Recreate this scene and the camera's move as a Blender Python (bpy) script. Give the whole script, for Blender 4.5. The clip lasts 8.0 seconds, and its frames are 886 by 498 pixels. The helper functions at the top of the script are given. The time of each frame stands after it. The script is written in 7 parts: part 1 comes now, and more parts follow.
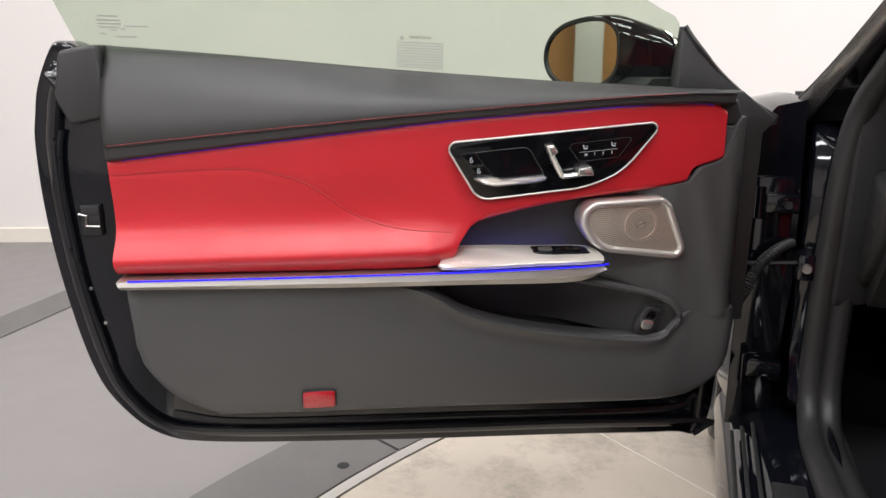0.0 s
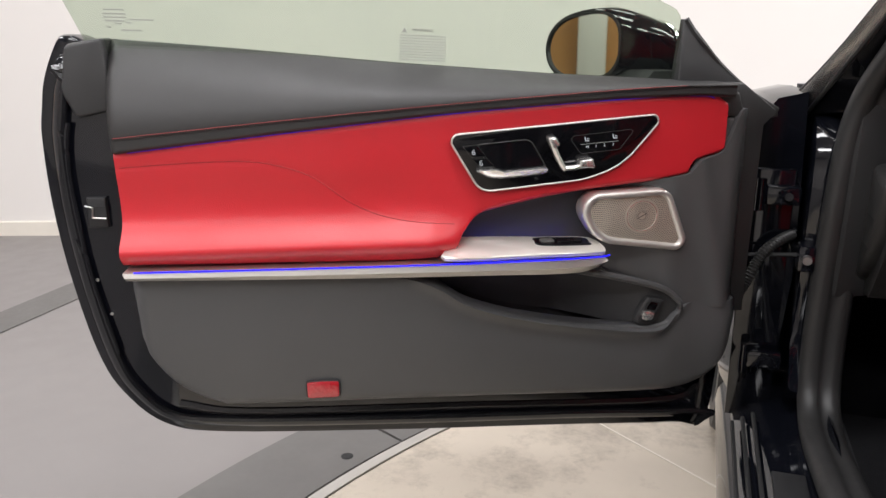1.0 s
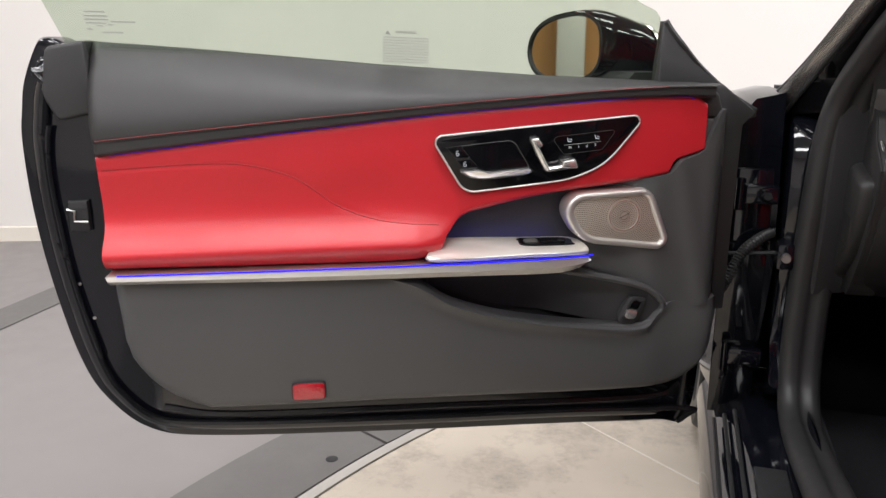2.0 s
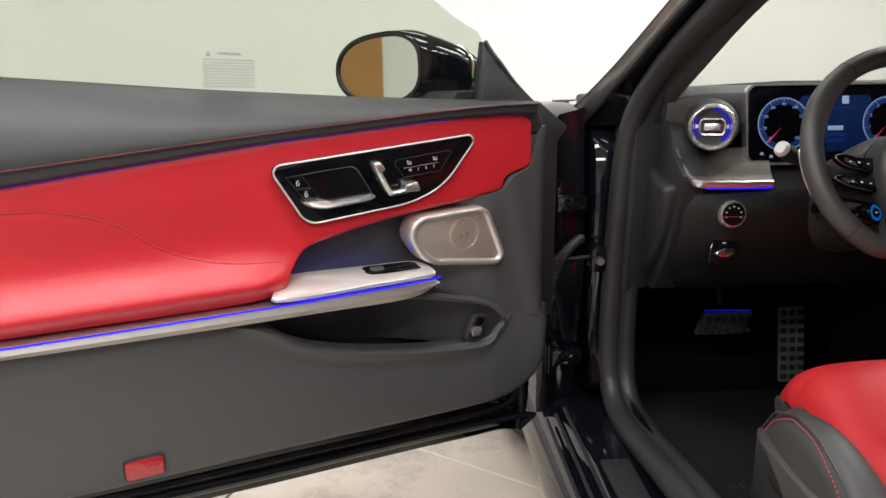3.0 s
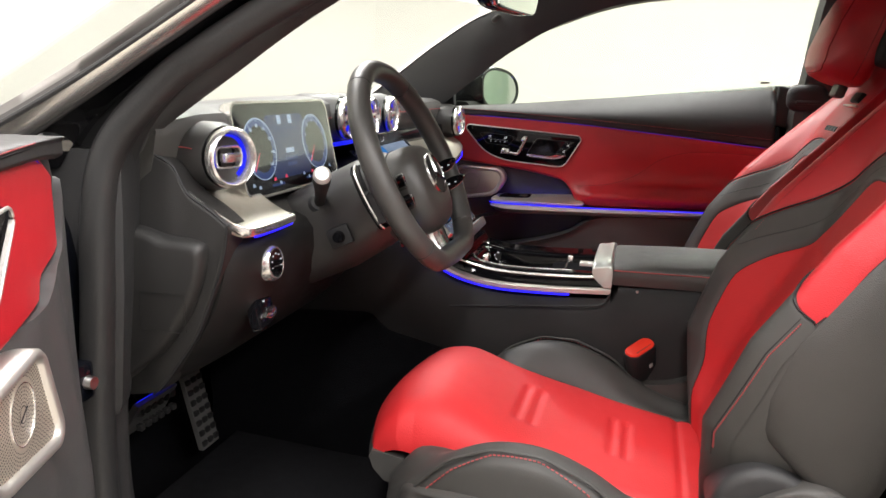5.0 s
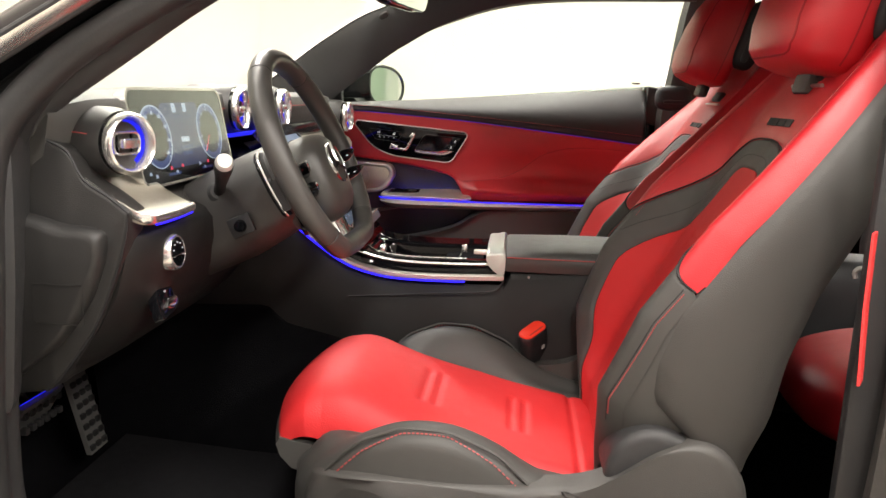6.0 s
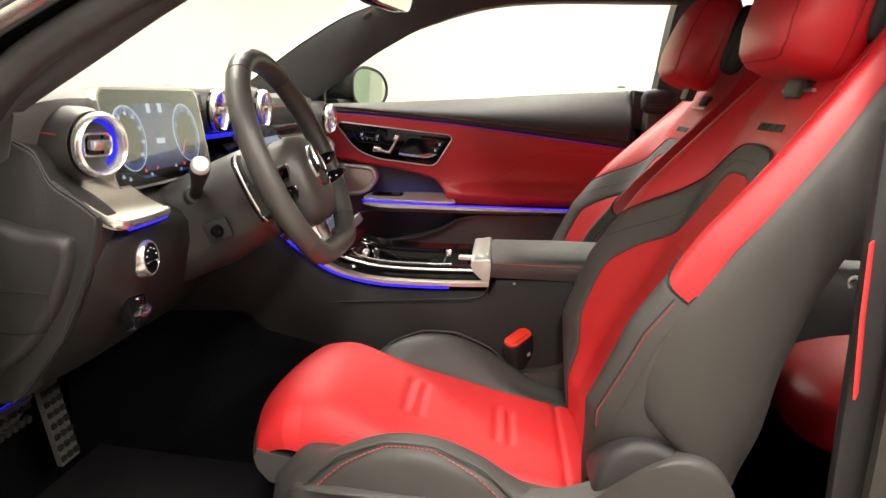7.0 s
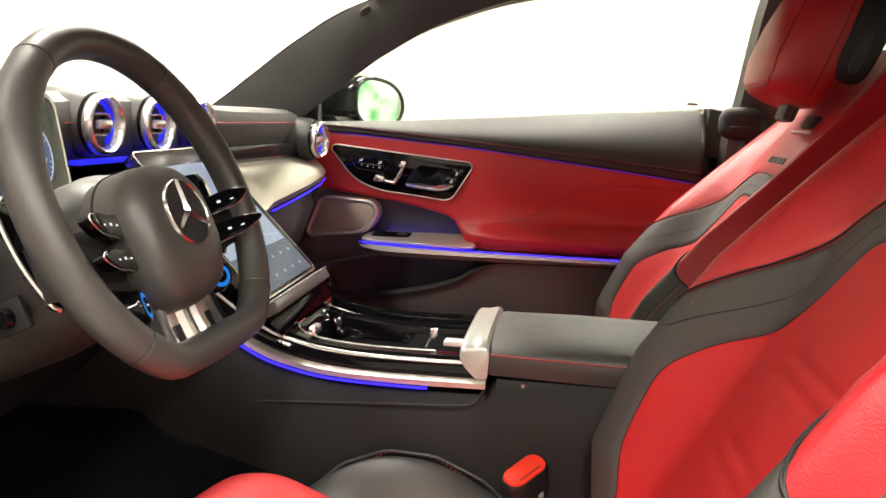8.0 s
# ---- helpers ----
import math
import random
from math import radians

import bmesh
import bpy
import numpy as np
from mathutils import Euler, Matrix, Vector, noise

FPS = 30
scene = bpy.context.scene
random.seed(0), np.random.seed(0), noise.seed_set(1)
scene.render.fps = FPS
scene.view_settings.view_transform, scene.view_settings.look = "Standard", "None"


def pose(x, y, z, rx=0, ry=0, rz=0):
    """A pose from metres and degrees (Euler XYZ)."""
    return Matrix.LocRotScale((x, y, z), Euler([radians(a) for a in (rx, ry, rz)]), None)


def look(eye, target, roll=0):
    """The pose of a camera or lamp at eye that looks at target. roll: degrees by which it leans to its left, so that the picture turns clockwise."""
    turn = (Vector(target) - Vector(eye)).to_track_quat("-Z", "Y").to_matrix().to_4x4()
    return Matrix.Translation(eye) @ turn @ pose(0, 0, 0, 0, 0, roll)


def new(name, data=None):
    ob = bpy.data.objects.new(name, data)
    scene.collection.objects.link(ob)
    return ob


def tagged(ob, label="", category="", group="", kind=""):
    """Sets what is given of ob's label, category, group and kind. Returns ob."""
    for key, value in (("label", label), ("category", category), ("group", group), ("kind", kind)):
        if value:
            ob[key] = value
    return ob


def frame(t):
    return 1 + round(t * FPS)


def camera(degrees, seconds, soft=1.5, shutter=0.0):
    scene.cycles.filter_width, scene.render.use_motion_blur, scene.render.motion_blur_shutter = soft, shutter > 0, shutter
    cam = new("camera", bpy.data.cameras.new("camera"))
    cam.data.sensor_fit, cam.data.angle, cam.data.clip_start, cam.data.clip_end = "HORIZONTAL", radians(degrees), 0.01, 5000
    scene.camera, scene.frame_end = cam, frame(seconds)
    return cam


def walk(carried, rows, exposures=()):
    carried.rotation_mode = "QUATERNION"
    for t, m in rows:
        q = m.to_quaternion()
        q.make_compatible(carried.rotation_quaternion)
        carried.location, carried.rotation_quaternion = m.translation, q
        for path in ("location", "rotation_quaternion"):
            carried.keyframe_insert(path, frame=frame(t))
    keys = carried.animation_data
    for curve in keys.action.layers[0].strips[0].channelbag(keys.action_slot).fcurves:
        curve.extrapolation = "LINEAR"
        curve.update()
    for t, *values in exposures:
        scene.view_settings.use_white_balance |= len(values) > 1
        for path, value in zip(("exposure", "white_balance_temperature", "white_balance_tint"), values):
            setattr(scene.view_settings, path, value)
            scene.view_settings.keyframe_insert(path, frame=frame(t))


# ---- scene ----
cam = camera(60.5, 8.0)
PATH = [
    (0, (-0.989, -1.327, 1.047), (-1.602, 0.502, 0.519), -0.3),
    (0.5, (-0.983, -1.333, 1.047), (-1.601, 0.492, 0.511), -0.4),
    (1, (-0.984, -1.338, 1.046), (-1.604, 0.484, 0.503), -0.4),
    (2.5, (-0.999, -1.347, 1.044), (-1.457, 0.524, 0.505), -0.7),
    (2.7, (-1.062, -1.321, 1.07), (-1.305, 0.581, 0.501), -0.6),
    (3, (-1.169, -1.308, 1.051), (-1.067, 0.626, 0.55), -0.7),
    (3.2, (-1.254, -1.254, 1.057), (-0.863, 0.645, 0.565), -1.1),
    (3.5, (-1.313, -1.186, 1.053), (-0.532, 0.597, 0.593), -1.1),
    (3.8, (-1.342, -1.01, 1.047), (-0.179, 0.551, 0.587), -0.4),
    (4, (-1.345, -0.926, 1.041), (0.031, 0.457, 0.603), -0.5),
    (4.2, (-1.377, -0.846, 1.03), (0.165, 0.354, 0.604), -0.2),
    (4.5, (-1.438, -0.692, 1.025), (0.305, 0.192, 0.598), 0.7),
    (4.8, (-1.503, -0.578, 1.025), (0.346, 0.055, 0.6), 0.8),
    (5, (-1.531, -0.533, 1.016), (0.361, -0.034, 0.598), 0.9),
    (5.2, (-1.545, -0.507, 1.011), (0.374, -0.128, 0.597), 1.2),
    (6.3, (-1.572, -0.498, 0.994), (0.38, -0.332, 0.594), 1.7),
    (6.5, (-1.571, -0.493, 0.995), (0.382, -0.339, 0.596), 1.7),
    (7, (-1.538, -0.498, 0.996), (0.418, -0.357, 0.6), 2.2),
    (7.3, (-1.446, -0.514, 0.997), (0.511, -0.377, 0.606), 2.7),
    (7.5, (-1.332, -0.542, 0.986), (0.626, -0.37, 0.617), 2.9),
    (7.7, (-1.225, -0.552, 0.99), (0.731, -0.35, 0.624), 2.8),
    (8, (-1.056, -0.574, 0.985), (0.89, -0.26, 0.642), 2.8),
]
walk(cam, [(t, look(eye, target, roll)) for t, eye, target, roll in PATH], [(0, -0.5, 6150, 11), (2.5, -0.5, 6150, 11), (3.5, -0.2, 6250, 10), (4.2, -0.07, 6600, 10), (4.5, 0.05, 6650, 10), (5.0, 0.37, 6350, 10), (5.2, 0.46, 6400, 10), (6.5, 0.6, 6950, 10), (7, 0.62, 7000, 10), (7.5, 0.68, 7100, 10), (8, 0.84, 7100, 10)])

# ---- light ----
world = bpy.data.worlds.new("world")
scene.world = world
world.use_nodes = True
world.node_tree.nodes["Background"].inputs[0].default_value = (1.0, 0.97, 0.93, 1)
world.node_tree.nodes["Background"].inputs[1].default_value = 0.25


def area_lamp(name, x, y, z, sx, sy, watts, col=(1.0, 0.965, 0.93), target=None):
    d = bpy.data.lights.new(name, "AREA")
    d.shape, d.size, d.size_y, d.energy, d.color = "RECTANGLE", sx, sy, watts, col
    o = new(name, d)
    o.matrix_world = look((x, y, z), target or (x, y + 0.001, 0))
    return o


# ceiling light panels of the showroom
for px in (-3.6, -1.3, 1.6, 3.5):
    for py in (-3.4, -0.9, 1.2):
        area_lamp("ceiling_lamp", px, py, 3.32, 1.5, 0.5, (108 if py < -2 else 80 if py < 0 else 34 if px < 0 else 112 if px < 2 else 52) * (1.4 if px > 3 else 1.15 if px > 1 else 1.0))

# ---- materials ----


def material(name, base, rough=0.5, metal=0.0, grain=0.0, grain_size=400.0, vary=0.12, vary_size=6.0, coat=0.0, spec=0.5, rough_vary=0.08):
    m = bpy.data.materials.new(name)
    m.use_nodes = True
    nt = m.node_tree
    b = nt.nodes["Principled BSDF"]
    b.inputs["Roughness"].default_value, b.inputs["Metallic"].default_value = rough, metal
    b.inputs["Coat Weight"].default_value, b.inputs["Coat Roughness"].default_value = coat, 0.04
    b.inputs["Specular IOR Level"].default_value = spec
    co = nt.nodes.new("ShaderNodeTexCoord")
    n = nt.nodes.new("ShaderNodeTexNoise")
    n.inputs["Scale"].default_value, n.inputs["Detail"].default_value = vary_size, 5
    nt.links.new(co.outputs["Object"], n.inputs["Vector"])
    mix = nt.nodes.new("ShaderNodeMixRGB")
    mix.inputs[1].default_value = (*[max(0, c * (1 - vary)) for c in base], 1)
    mix.inputs[2].default_value = (*[min(1, c * (1 + vary)) for c in base], 1)
    nt.links.new(n.outputs["Fac"], mix.inputs[0])
    nt.links.new(mix.outputs[0], b.inputs["Base Color"])
    if rough_vary:
        mr = nt.nodes.new("ShaderNodeMapRange")
        mr.inputs["To Min"].default_value, mr.inputs["To Max"].default_value = max(0.02, rough - rough_vary), min(1, rough + rough_vary)
        n2 = nt.nodes.new("ShaderNodeTexNoise")
        n2.inputs["Scale"].default_value, n2.inputs["Detail"].default_value = vary_size * 7, 4
        nt.links.new(co.outputs["Object"], n2.inputs["Vector"])
        nt.links.new(n2.outputs["Fac"], mr.inputs["Value"])
        nt.links.new(mr.outputs[0], b.inputs["Roughness"])
    if grain:
        v = nt.nodes.new("ShaderNodeTexVoronoi")
        v.inputs["Scale"].default_value = grain_size
        nt.links.new(co.outputs["Object"], v.inputs["Vector"])
        bp = nt.nodes.new("ShaderNodeBump")
        bp.inputs["Strength"].default_value, bp.inputs["Distance"].default_value = grain, 0.001
        nt.links.new(v.outputs["Distance"], bp.inputs["Height"])
        nt.links.new(bp.outputs[0], b.inputs["Normal"])
    return m


def brushed(name, base, rough, stretch, metal=1.0):
    """Metal with fine streaks; stretch scales the streak texture on the three axes."""
    m = material(name, base, rough, metal, vary=0.04, vary_size=20)
    nt = m.node_tree
    co, mp, n, bp = (nt.nodes.new("ShaderNode" + k) for k in ("TexCoord", "Mapping", "TexNoise", "Bump"))
    mp.inputs["Scale"].default_value = stretch
    n.inputs["Scale"].default_value, n.inputs["Detail"].default_value = 60, 3
    bp.inputs["Strength"].default_value, bp.inputs["Distance"].default_value = 0.02, 0.0004
    nt.links.new(co.outputs["Object"], mp.inputs[0])
    nt.links.new(mp.outputs[0], n.inputs["Vector"])
    nt.links.new(n.outputs["Fac"], bp.inputs["Height"])
    nt.links.new(bp.outputs[0], nt.nodes["Principled BSDF"].inputs["Normal"])
    return m


def glow(name, col, strength):
    m = bpy.data.materials.new(name)
    m.use_nodes = True
    b = m.node_tree.nodes["Principled BSDF"]
    b.inputs["Base Color"].default_value = (*[c * 0.3 for c in col], 1)
    b.inputs["Emission Color"].default_value, b.inputs["Emission Strength"].default_value = (*col, 1), strength
    b.inputs["Roughness"].default_value, b.inputs["Specular IOR Level"].default_value = 0.5, 0.15
    return m


def clear_glass(name, tint, gloss=0.09, rough=0.01, graze=0.45, power=4.0):
    m = bpy.data.materials.new(name)
    m.use_nodes = True
    nt = m.node_tree
    nt.nodes.remove(nt.nodes["Principled BSDF"])
    tr, gl, mx, fr, pw, mul = (nt.nodes.new("ShaderNode" + k) for k in ("BsdfTransparent", "BsdfGlossy", "MixShader", "LayerWeight", "Math", "Math"))
    tr.inputs[0].default_value = (*tint, 1)
    gl.inputs["Roughness"].default_value = rough
    pw.operation, mul.operation = "POWER", "MULTIPLY_ADD"
    pw.inputs[1].default_value, mul.inputs[1].default_value, mul.inputs[2].default_value = power, graze, gloss * 0.25
    nt.links.new(fr.outputs["Facing"], pw.inputs[0])
    nt.links.new(pw.outputs[0], mul.inputs[0])
    nt.links.new(mul.outputs[0], mx.inputs[0])
    nt.links.new(tr.outputs[0], mx.inputs[1])
    nt.links.new(gl.outputs[0], mx.inputs[2])
    nt.links.new(mx.outputs[0], nt.nodes["Material Output"].inputs[0])
    return m


RED = material("red_leather", (0.5, 0.012, 0.02), 0.41, grain=0.2, grain_size=700, vary=0.06, vary_size=5, spec=0.62)
RED_PERF = material("perforated_red_leather", (0.53, 0.014, 0.017), 0.6, grain=0.22, grain_size=420, vary=0.05, vary_size=5)
GREY = material("dark_grey_leather", (0.042, 0.0405, 0.037), 0.58, grain=0.12, grain_size=700, vary=0.1, spec=0.72)
GRIP = material("perforated_black_leather", (0.054, 0.0515, 0.048), 0.44, grain=0.16, grain_size=800, vary=0.06, spec=0.7)
WHEEL_HIDE = material("smooth_wheel_leather", (0.052, 0.0495, 0.046), 0.42, grain=0.1, grain_size=700, vary=0.08, spec=0.7)
PLASTIC = material("soft_black_plastic", (0.026, 0.0255, 0.026), 0.52, grain=0.35, grain_size=900, vary=0.08)
SHIELD = material("grey_seat_plastic", (0.052, 0.0492, 0.0455), 0.5, grain=0.3, grain_size=1000, vary=0.06)
DEEP = material("deep_black_plastic", (0.012, 0.012, 0.013), 0.6, grain=0.2, grain_size=900)
PIANO = material("piano_black", (0.004, 0.004, 0.005), 0.06, vary=0.05, coat=0.0, spec=0.35, rough_vary=0.02)
PAINT = material("black_car_paint", (0.004, 0.0045, 0.007), 0.07, vary=0.1, coat=0.0, spec=0.5, rough_vary=0.02)
GLOSS_PAINT = material("polished_black_paint", (0.006, 0.006, 0.007), 0.06, vary=0.1, coat=1.0, spec=1.0, rough_vary=0.02)
SEAL = material("glossy_black_seal", (0.009, 0.009, 0.0105), 0.2, grain=0.05, grain_size=300, vary=0.15)
RUBBER = material("black_rubber", (0.021, 0.0205, 0.0205), 0.5, grain=0.1, grain_size=300, vary=0.15)
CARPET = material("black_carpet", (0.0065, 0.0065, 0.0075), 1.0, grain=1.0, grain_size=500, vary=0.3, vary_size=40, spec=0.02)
PEDAL = material("worn_pedal_metal", (0.32, 0.315, 0.3), 0.35, 0.7, vary=0.08)
FLOOR_MAT = material("black_velour_mat", (0.017, 0.017, 0.0185), 1.0, grain=1.0, grain_size=600, vary=0.25, vary_size=60, spec=0.05)
CHROME = material("satin_chrome", (0.78, 0.77, 0.75), 0.18, 1.0, vary=0.03, rough_vary=0.0)
SATIN = material("satin_silver_trim", (0.8, 0.785, 0.76), 0.27, 0.92, vary=0.03, rough_vary=0.0)
SILVER = material("satin_silver_paint", (0.62, 0.605, 0.58), 0.36, 0.35, vary=0.03, rough_vary=0.03)
SEAM_RED = material("dark_red_seam", (0.28, 0.006, 0.01), 0.6)
ALU = brushed("brushed_aluminium", (0.68, 0.655, 0.61), 0.5, (2, 40, 40))
SATIN_SOFT = material("soft_satin_silver", (0.68, 0.655, 0.62), 0.4, 0.8, vary=0.03, rough_vary=0.0)
GRILLE = material("speaker_grille_metal", (0.62, 0.55, 0.46), 0.42, 0.45, vary=0.04)
DASH_LOW = material("dark_lower_dash_plastic", (0.0105, 0.01, 0.0096), 0.52, grain=0.3, grain_size=900, vary=0.08, spec=0.32)
BRIDGE = material("silver_bridge_finish", (0.55, 0.58, 0.54), 0.3, 0.55, vary=0.04, spec=0.9, rough_vary=0.03)
ALU_PLATE = brushed("satin_armrest_aluminium", (0.8, 0.77, 0.71), 0.4, (2, 40, 40), 0.75)
DASH_HIDE = material("dark_dash_leather", (0.027, 0.0258, 0.0245), 0.46, grain=0.15, grain_size=700, vary=0.1, spec=0.7)
DASH_END = material("dark_dash_end_plastic", (0.0165, 0.0158, 0.0152), 0.5, grain=0.3, grain_size=900, vary=0.08)
GLOSS_STRIP = material("smoked_gloss_trim", (0.012, 0.012, 0.014), 0.18, vary=0.05, spec=0.6, rough_vary=0.02)
ALU_DASH = brushed("champagne_aluminium", (0.38, 0.36, 0.305), 0.42, (2, 50, 50))
STEEL = material("pedal_steel", (0.6, 0.59, 0.57), 0.32, 1.0, vary=0.06)
MIRROR = material("mirror_silver", (0.92, 0.94, 0.93), 0.02, 1.0, vary=0.0, rough_vary=0)
THREAD = material("red_thread", (0.36, 0.06, 0.06), 0.7)
BELT = material("red_belt_webbing", (0.72, 0.03, 0.03), 0.7, grain=0.8, grain_size=600, vary=0.05)
PAD = material("dark_grey_pad_leather", (0.024, 0.023, 0.0228), 0.5, grain=0.1, grain_size=700, vary=0.1, spec=0.45)
EMBLEM = material("dark_chrome", (0.42, 0.42, 0.41), 0.22, 1.0, vary=0.04, rough_vary=0.03)
BLUE = glow("blue_led", (0.02, 0.012, 1.0), 1.8)
BLUE_SOFT = glow("violet_led_line", (0.07, 0.03, 0.8), 0.5)
BLUE_WASH = glow("blue_wash_light", (0.014, 0.007, 1.0), 10.0)
BLUE_DIM = glow("blue_vent_light", (0.015, 0.02, 1.0), 0.6)
DARK_INK = material("dark_print", (0.1, 0.1, 0.1), 0.7)
DARK_TRIM = material("dark_console_plastic", (0.0082, 0.0078, 0.0076), 0.55, grain=0.25, grain_size=900, vary=0.08, spec=0.28)
TRIM = material("grey_door_trim", (0.067, 0.0662, 0.067), 0.44, grain=0.2, grain_size=1000, vary=0.08)
INK = material("grey_print", (0.35, 0.36, 0.34), 0.7, vary=0.1)
WHITE_INK = glow("white_symbol", (0.85, 0.87, 0.9), 0.55)
SIDE_GLASS = clear_glass("tinted_side_glass", (0.80, 0.85, 0.785))
SCREEN_GLASS = clear_glass("windscreen_glass", (0.87, 0.9, 0.86))
REFLECT = material("red_reflector", (0.36, 0.006, 0.015), 0.12, grain=1.0, grain_size=160, vary=0.2, coat=1.0)
BUTTON_RED = glow("red_buckle_button", (1.0, 0.05, 0.025), 0.3)

# ---- mesh tools ----


def catmull(pts, n=8, closed=False):
    """Smooth curve through points of any dimension."""
    p = [np.array(q, float) for q in pts]
    k, out = len(p), []
    for i in range(k if closed else k - 1):
        a, b = p[i], p[(i + 1) % k]
        z = p[(i - 1) % k] if closed or i else 2 * a - b
        c = p[(i + 2) % k] if closed or i + 2 < k else 2 * b - a
        for j in range(n):
            t = j / n
            out.append(0.5 * (2 * a + (b - z) * t + (2 * z - 5 * a + 4 * b - c) * t * t + (3 * a - z - 3 * b + c) * t ** 3))
    if not closed:
        out.append(p[-1])
    return out


def curve_at(pts, x, axis=0):
    """Value of the other coordinate of a 2D polyline at x."""
    xs = np.array([q[axis] for q in pts], float)
    ys = np.array([q[1 - axis] for q in pts], float)
    o = np.argsort(xs)
    return float(np.interp(x, xs[o], ys[o]))


def part(name, bm, mat, parent=None, label="", smooth=40, flip=False):
    bmesh.ops.remove_doubles(bm, verts=bm.verts, dist=1e-5)
    if flip:
        bmesh.ops.scale(bm, vec=(1, -1, 1), verts=bm.verts)
    bmesh.ops.recalc_face_normals(bm, faces=bm.faces)
    me = bpy.data.meshes.new(name)
    bm.to_mesh(me)
    bm.free()
    for p in me.polygons:
        p.use_smooth = True
    me.set_sharp_from_angle(angle=radians(smooth))
    me.materials.append(mat)
    ob = new(name, me)
    if parent:
        ob.parent = parent
    if label:
        tagged(ob, label)
    return ob


def empty(name, m, label, category, group="", kind=""):
    e = new(name)
    e.empty_display_size = 0.05
    e.matrix_world = m
    return tagged(e, label, category, group, kind)


def loft(rings, closed=True, cap=True, loop=False):
    bm = bmesh.new()
    vs = [[bm.verts.new(tuple(q)) for q in r] for r in rings]
    k = len(vs)
    for i in range(k if loop else k - 1):
        a, b = vs[i], vs[(i + 1) % k]
        n = len(a)
        for j in range(n if closed else n - 1):
            try:
                bm.faces.new((a[j], a[(j + 1) % n], b[(j + 1) % n], b[j]))
            except ValueError:
                pass
    if cap and closed and not loop:
        if cap != "end":
            bm.faces.new(vs[0][::-1])
        bm.faces.new(vs[-1])
    return bm


def prism(outline, c0, c1, place, bevel=0.0, segs=2):
    """An outline (a, b) pulled from c0 to c1; place maps (a, b, c) to a point. c1 is the shown side, its rim rounded."""
    cen = np.mean(np.array(outline, float), axis=0)
    rings = [[place(a, b, c0) for a, b in outline]]
    if bevel:
        for i in range(segs + 1):
            f = i / segs * math.pi / 2
            inset, c = bevel * (1 - math.cos(f)), c1 - math.copysign(bevel, c1 - c0) * (1 - math.sin(f))
            rings.append([place(*(p + (cen - p) / max(1e-6, np.linalg.norm(cen - p)) * inset), c) for p in np.array(outline, float)])
    else:
        rings.append([place(a, b, c1) for a, b in outline])
    return loft(rings)


def rim(outer, inner, c0, c1, place):
    """A flat ring between two outlines with equal numbers of points."""
    return loft([[place(*p, c0) for p in outer], [place(*p, c1) for p in outer], [place(*p, c1) for p in inner], [place(*p, c0) for p in inner]], loop=True)


def inset(outline, d):
    """Outline moved inwards by d along its own normals."""
    p = np.array(outline, float)
    a = np.roll(p, 1, 0) - np.roll(p, -1, 0)
    nrm = np.stack([-a[:, 1], a[:, 0]], 1)
    nrm /= np.maximum(1e-9, np.linalg.norm(nrm, axis=1))[:, None]
    area = np.sum(p[:, 0] * np.roll(p[:, 1], -1) - p[:, 1] * np.roll(p[:, 0], -1))
    return [tuple(q) for q in p + nrm * d * (1 if area > 0 else -1) * -1]


def tube(path, r, n=10, closed=False, squash=1.0):
    p = [Vector(q) for q in path]
    k, rings, up = len(p), [], Vector((0, 0, 1))
    for i in range(k):
        d = (p[(i + 1) % k] - p[i - 1]) if closed else (p[min(i + 1, k - 1)] - p[max(i - 1, 0)])
        d.normalize()
        s = d.cross(up)
        if s.length < 0.1:
            s = d.cross(Vector((0, 1, 0)))
        s.normalize()
        t = s.cross(d)
        rr = r[i] if isinstance(r, (list, tuple)) else r
        rings.append([p[i] + s * rr * math.cos(a) + t * rr * squash * math.sin(a) for a in (2 * math.pi * j / n for j in range(n))])
    return loft(rings, loop=closed)


def lathe(profile, m, n=32, cap=True):
    """Profile of (radius, height) turned about the z axis of m."""
    return loft([[m @ Vector((r * math.cos(a), r * math.sin(a), h)) for a in (2 * math.pi * j / n for j in range(n))] for r, h in profile], cap=cap)


def sheet(fn, us, vs, thick=None):
    """Surface fn(u, v) over two lists; with thick, a second sheet at fn(u, v) + thick closes it."""
    grid = [[fn(a, b) for b in vs] for a in us]
    if thick is None:
        return loft(grid, closed=False, cap=False)
    t = Vector(thick)
    rings = [[Vector(q) for q in row] + [Vector(q) + t for q in row[::-1]] for row in grid]
    return loft(rings)


def box(x0, x1, y0, y1, z0, z1, bevel=0.0, segs=2, m=None):
    bm = bmesh.new()
    bmesh.ops.create_cube(bm, size=1)
    for v in bm.verts:
        v.co = Vector((x0 + (v.co.x + 0.5) * (x1 - x0), y0 + (v.co.y + 0.5) * (y1 - y0), z0 + (v.co.z + 0.5) * (z1 - z0)))
    if bevel:
        bmesh.ops.bevel(bm, geom=bm.edges[:], offset=bevel, segments=segs, affect="EDGES", profile=0.5)
    if m is not None:
        bmesh.ops.transform(bm, matrix=m, verts=bm.verts)
    return bm


def join(*bms):
    out = bmesh.new()
    for b in bms:
        me = bpy.data.meshes.new("tmp")
        b.to_mesh(me)
        b.free()
        out.from_mesh(me)
        bpy.data.meshes.remove(me)
    return out


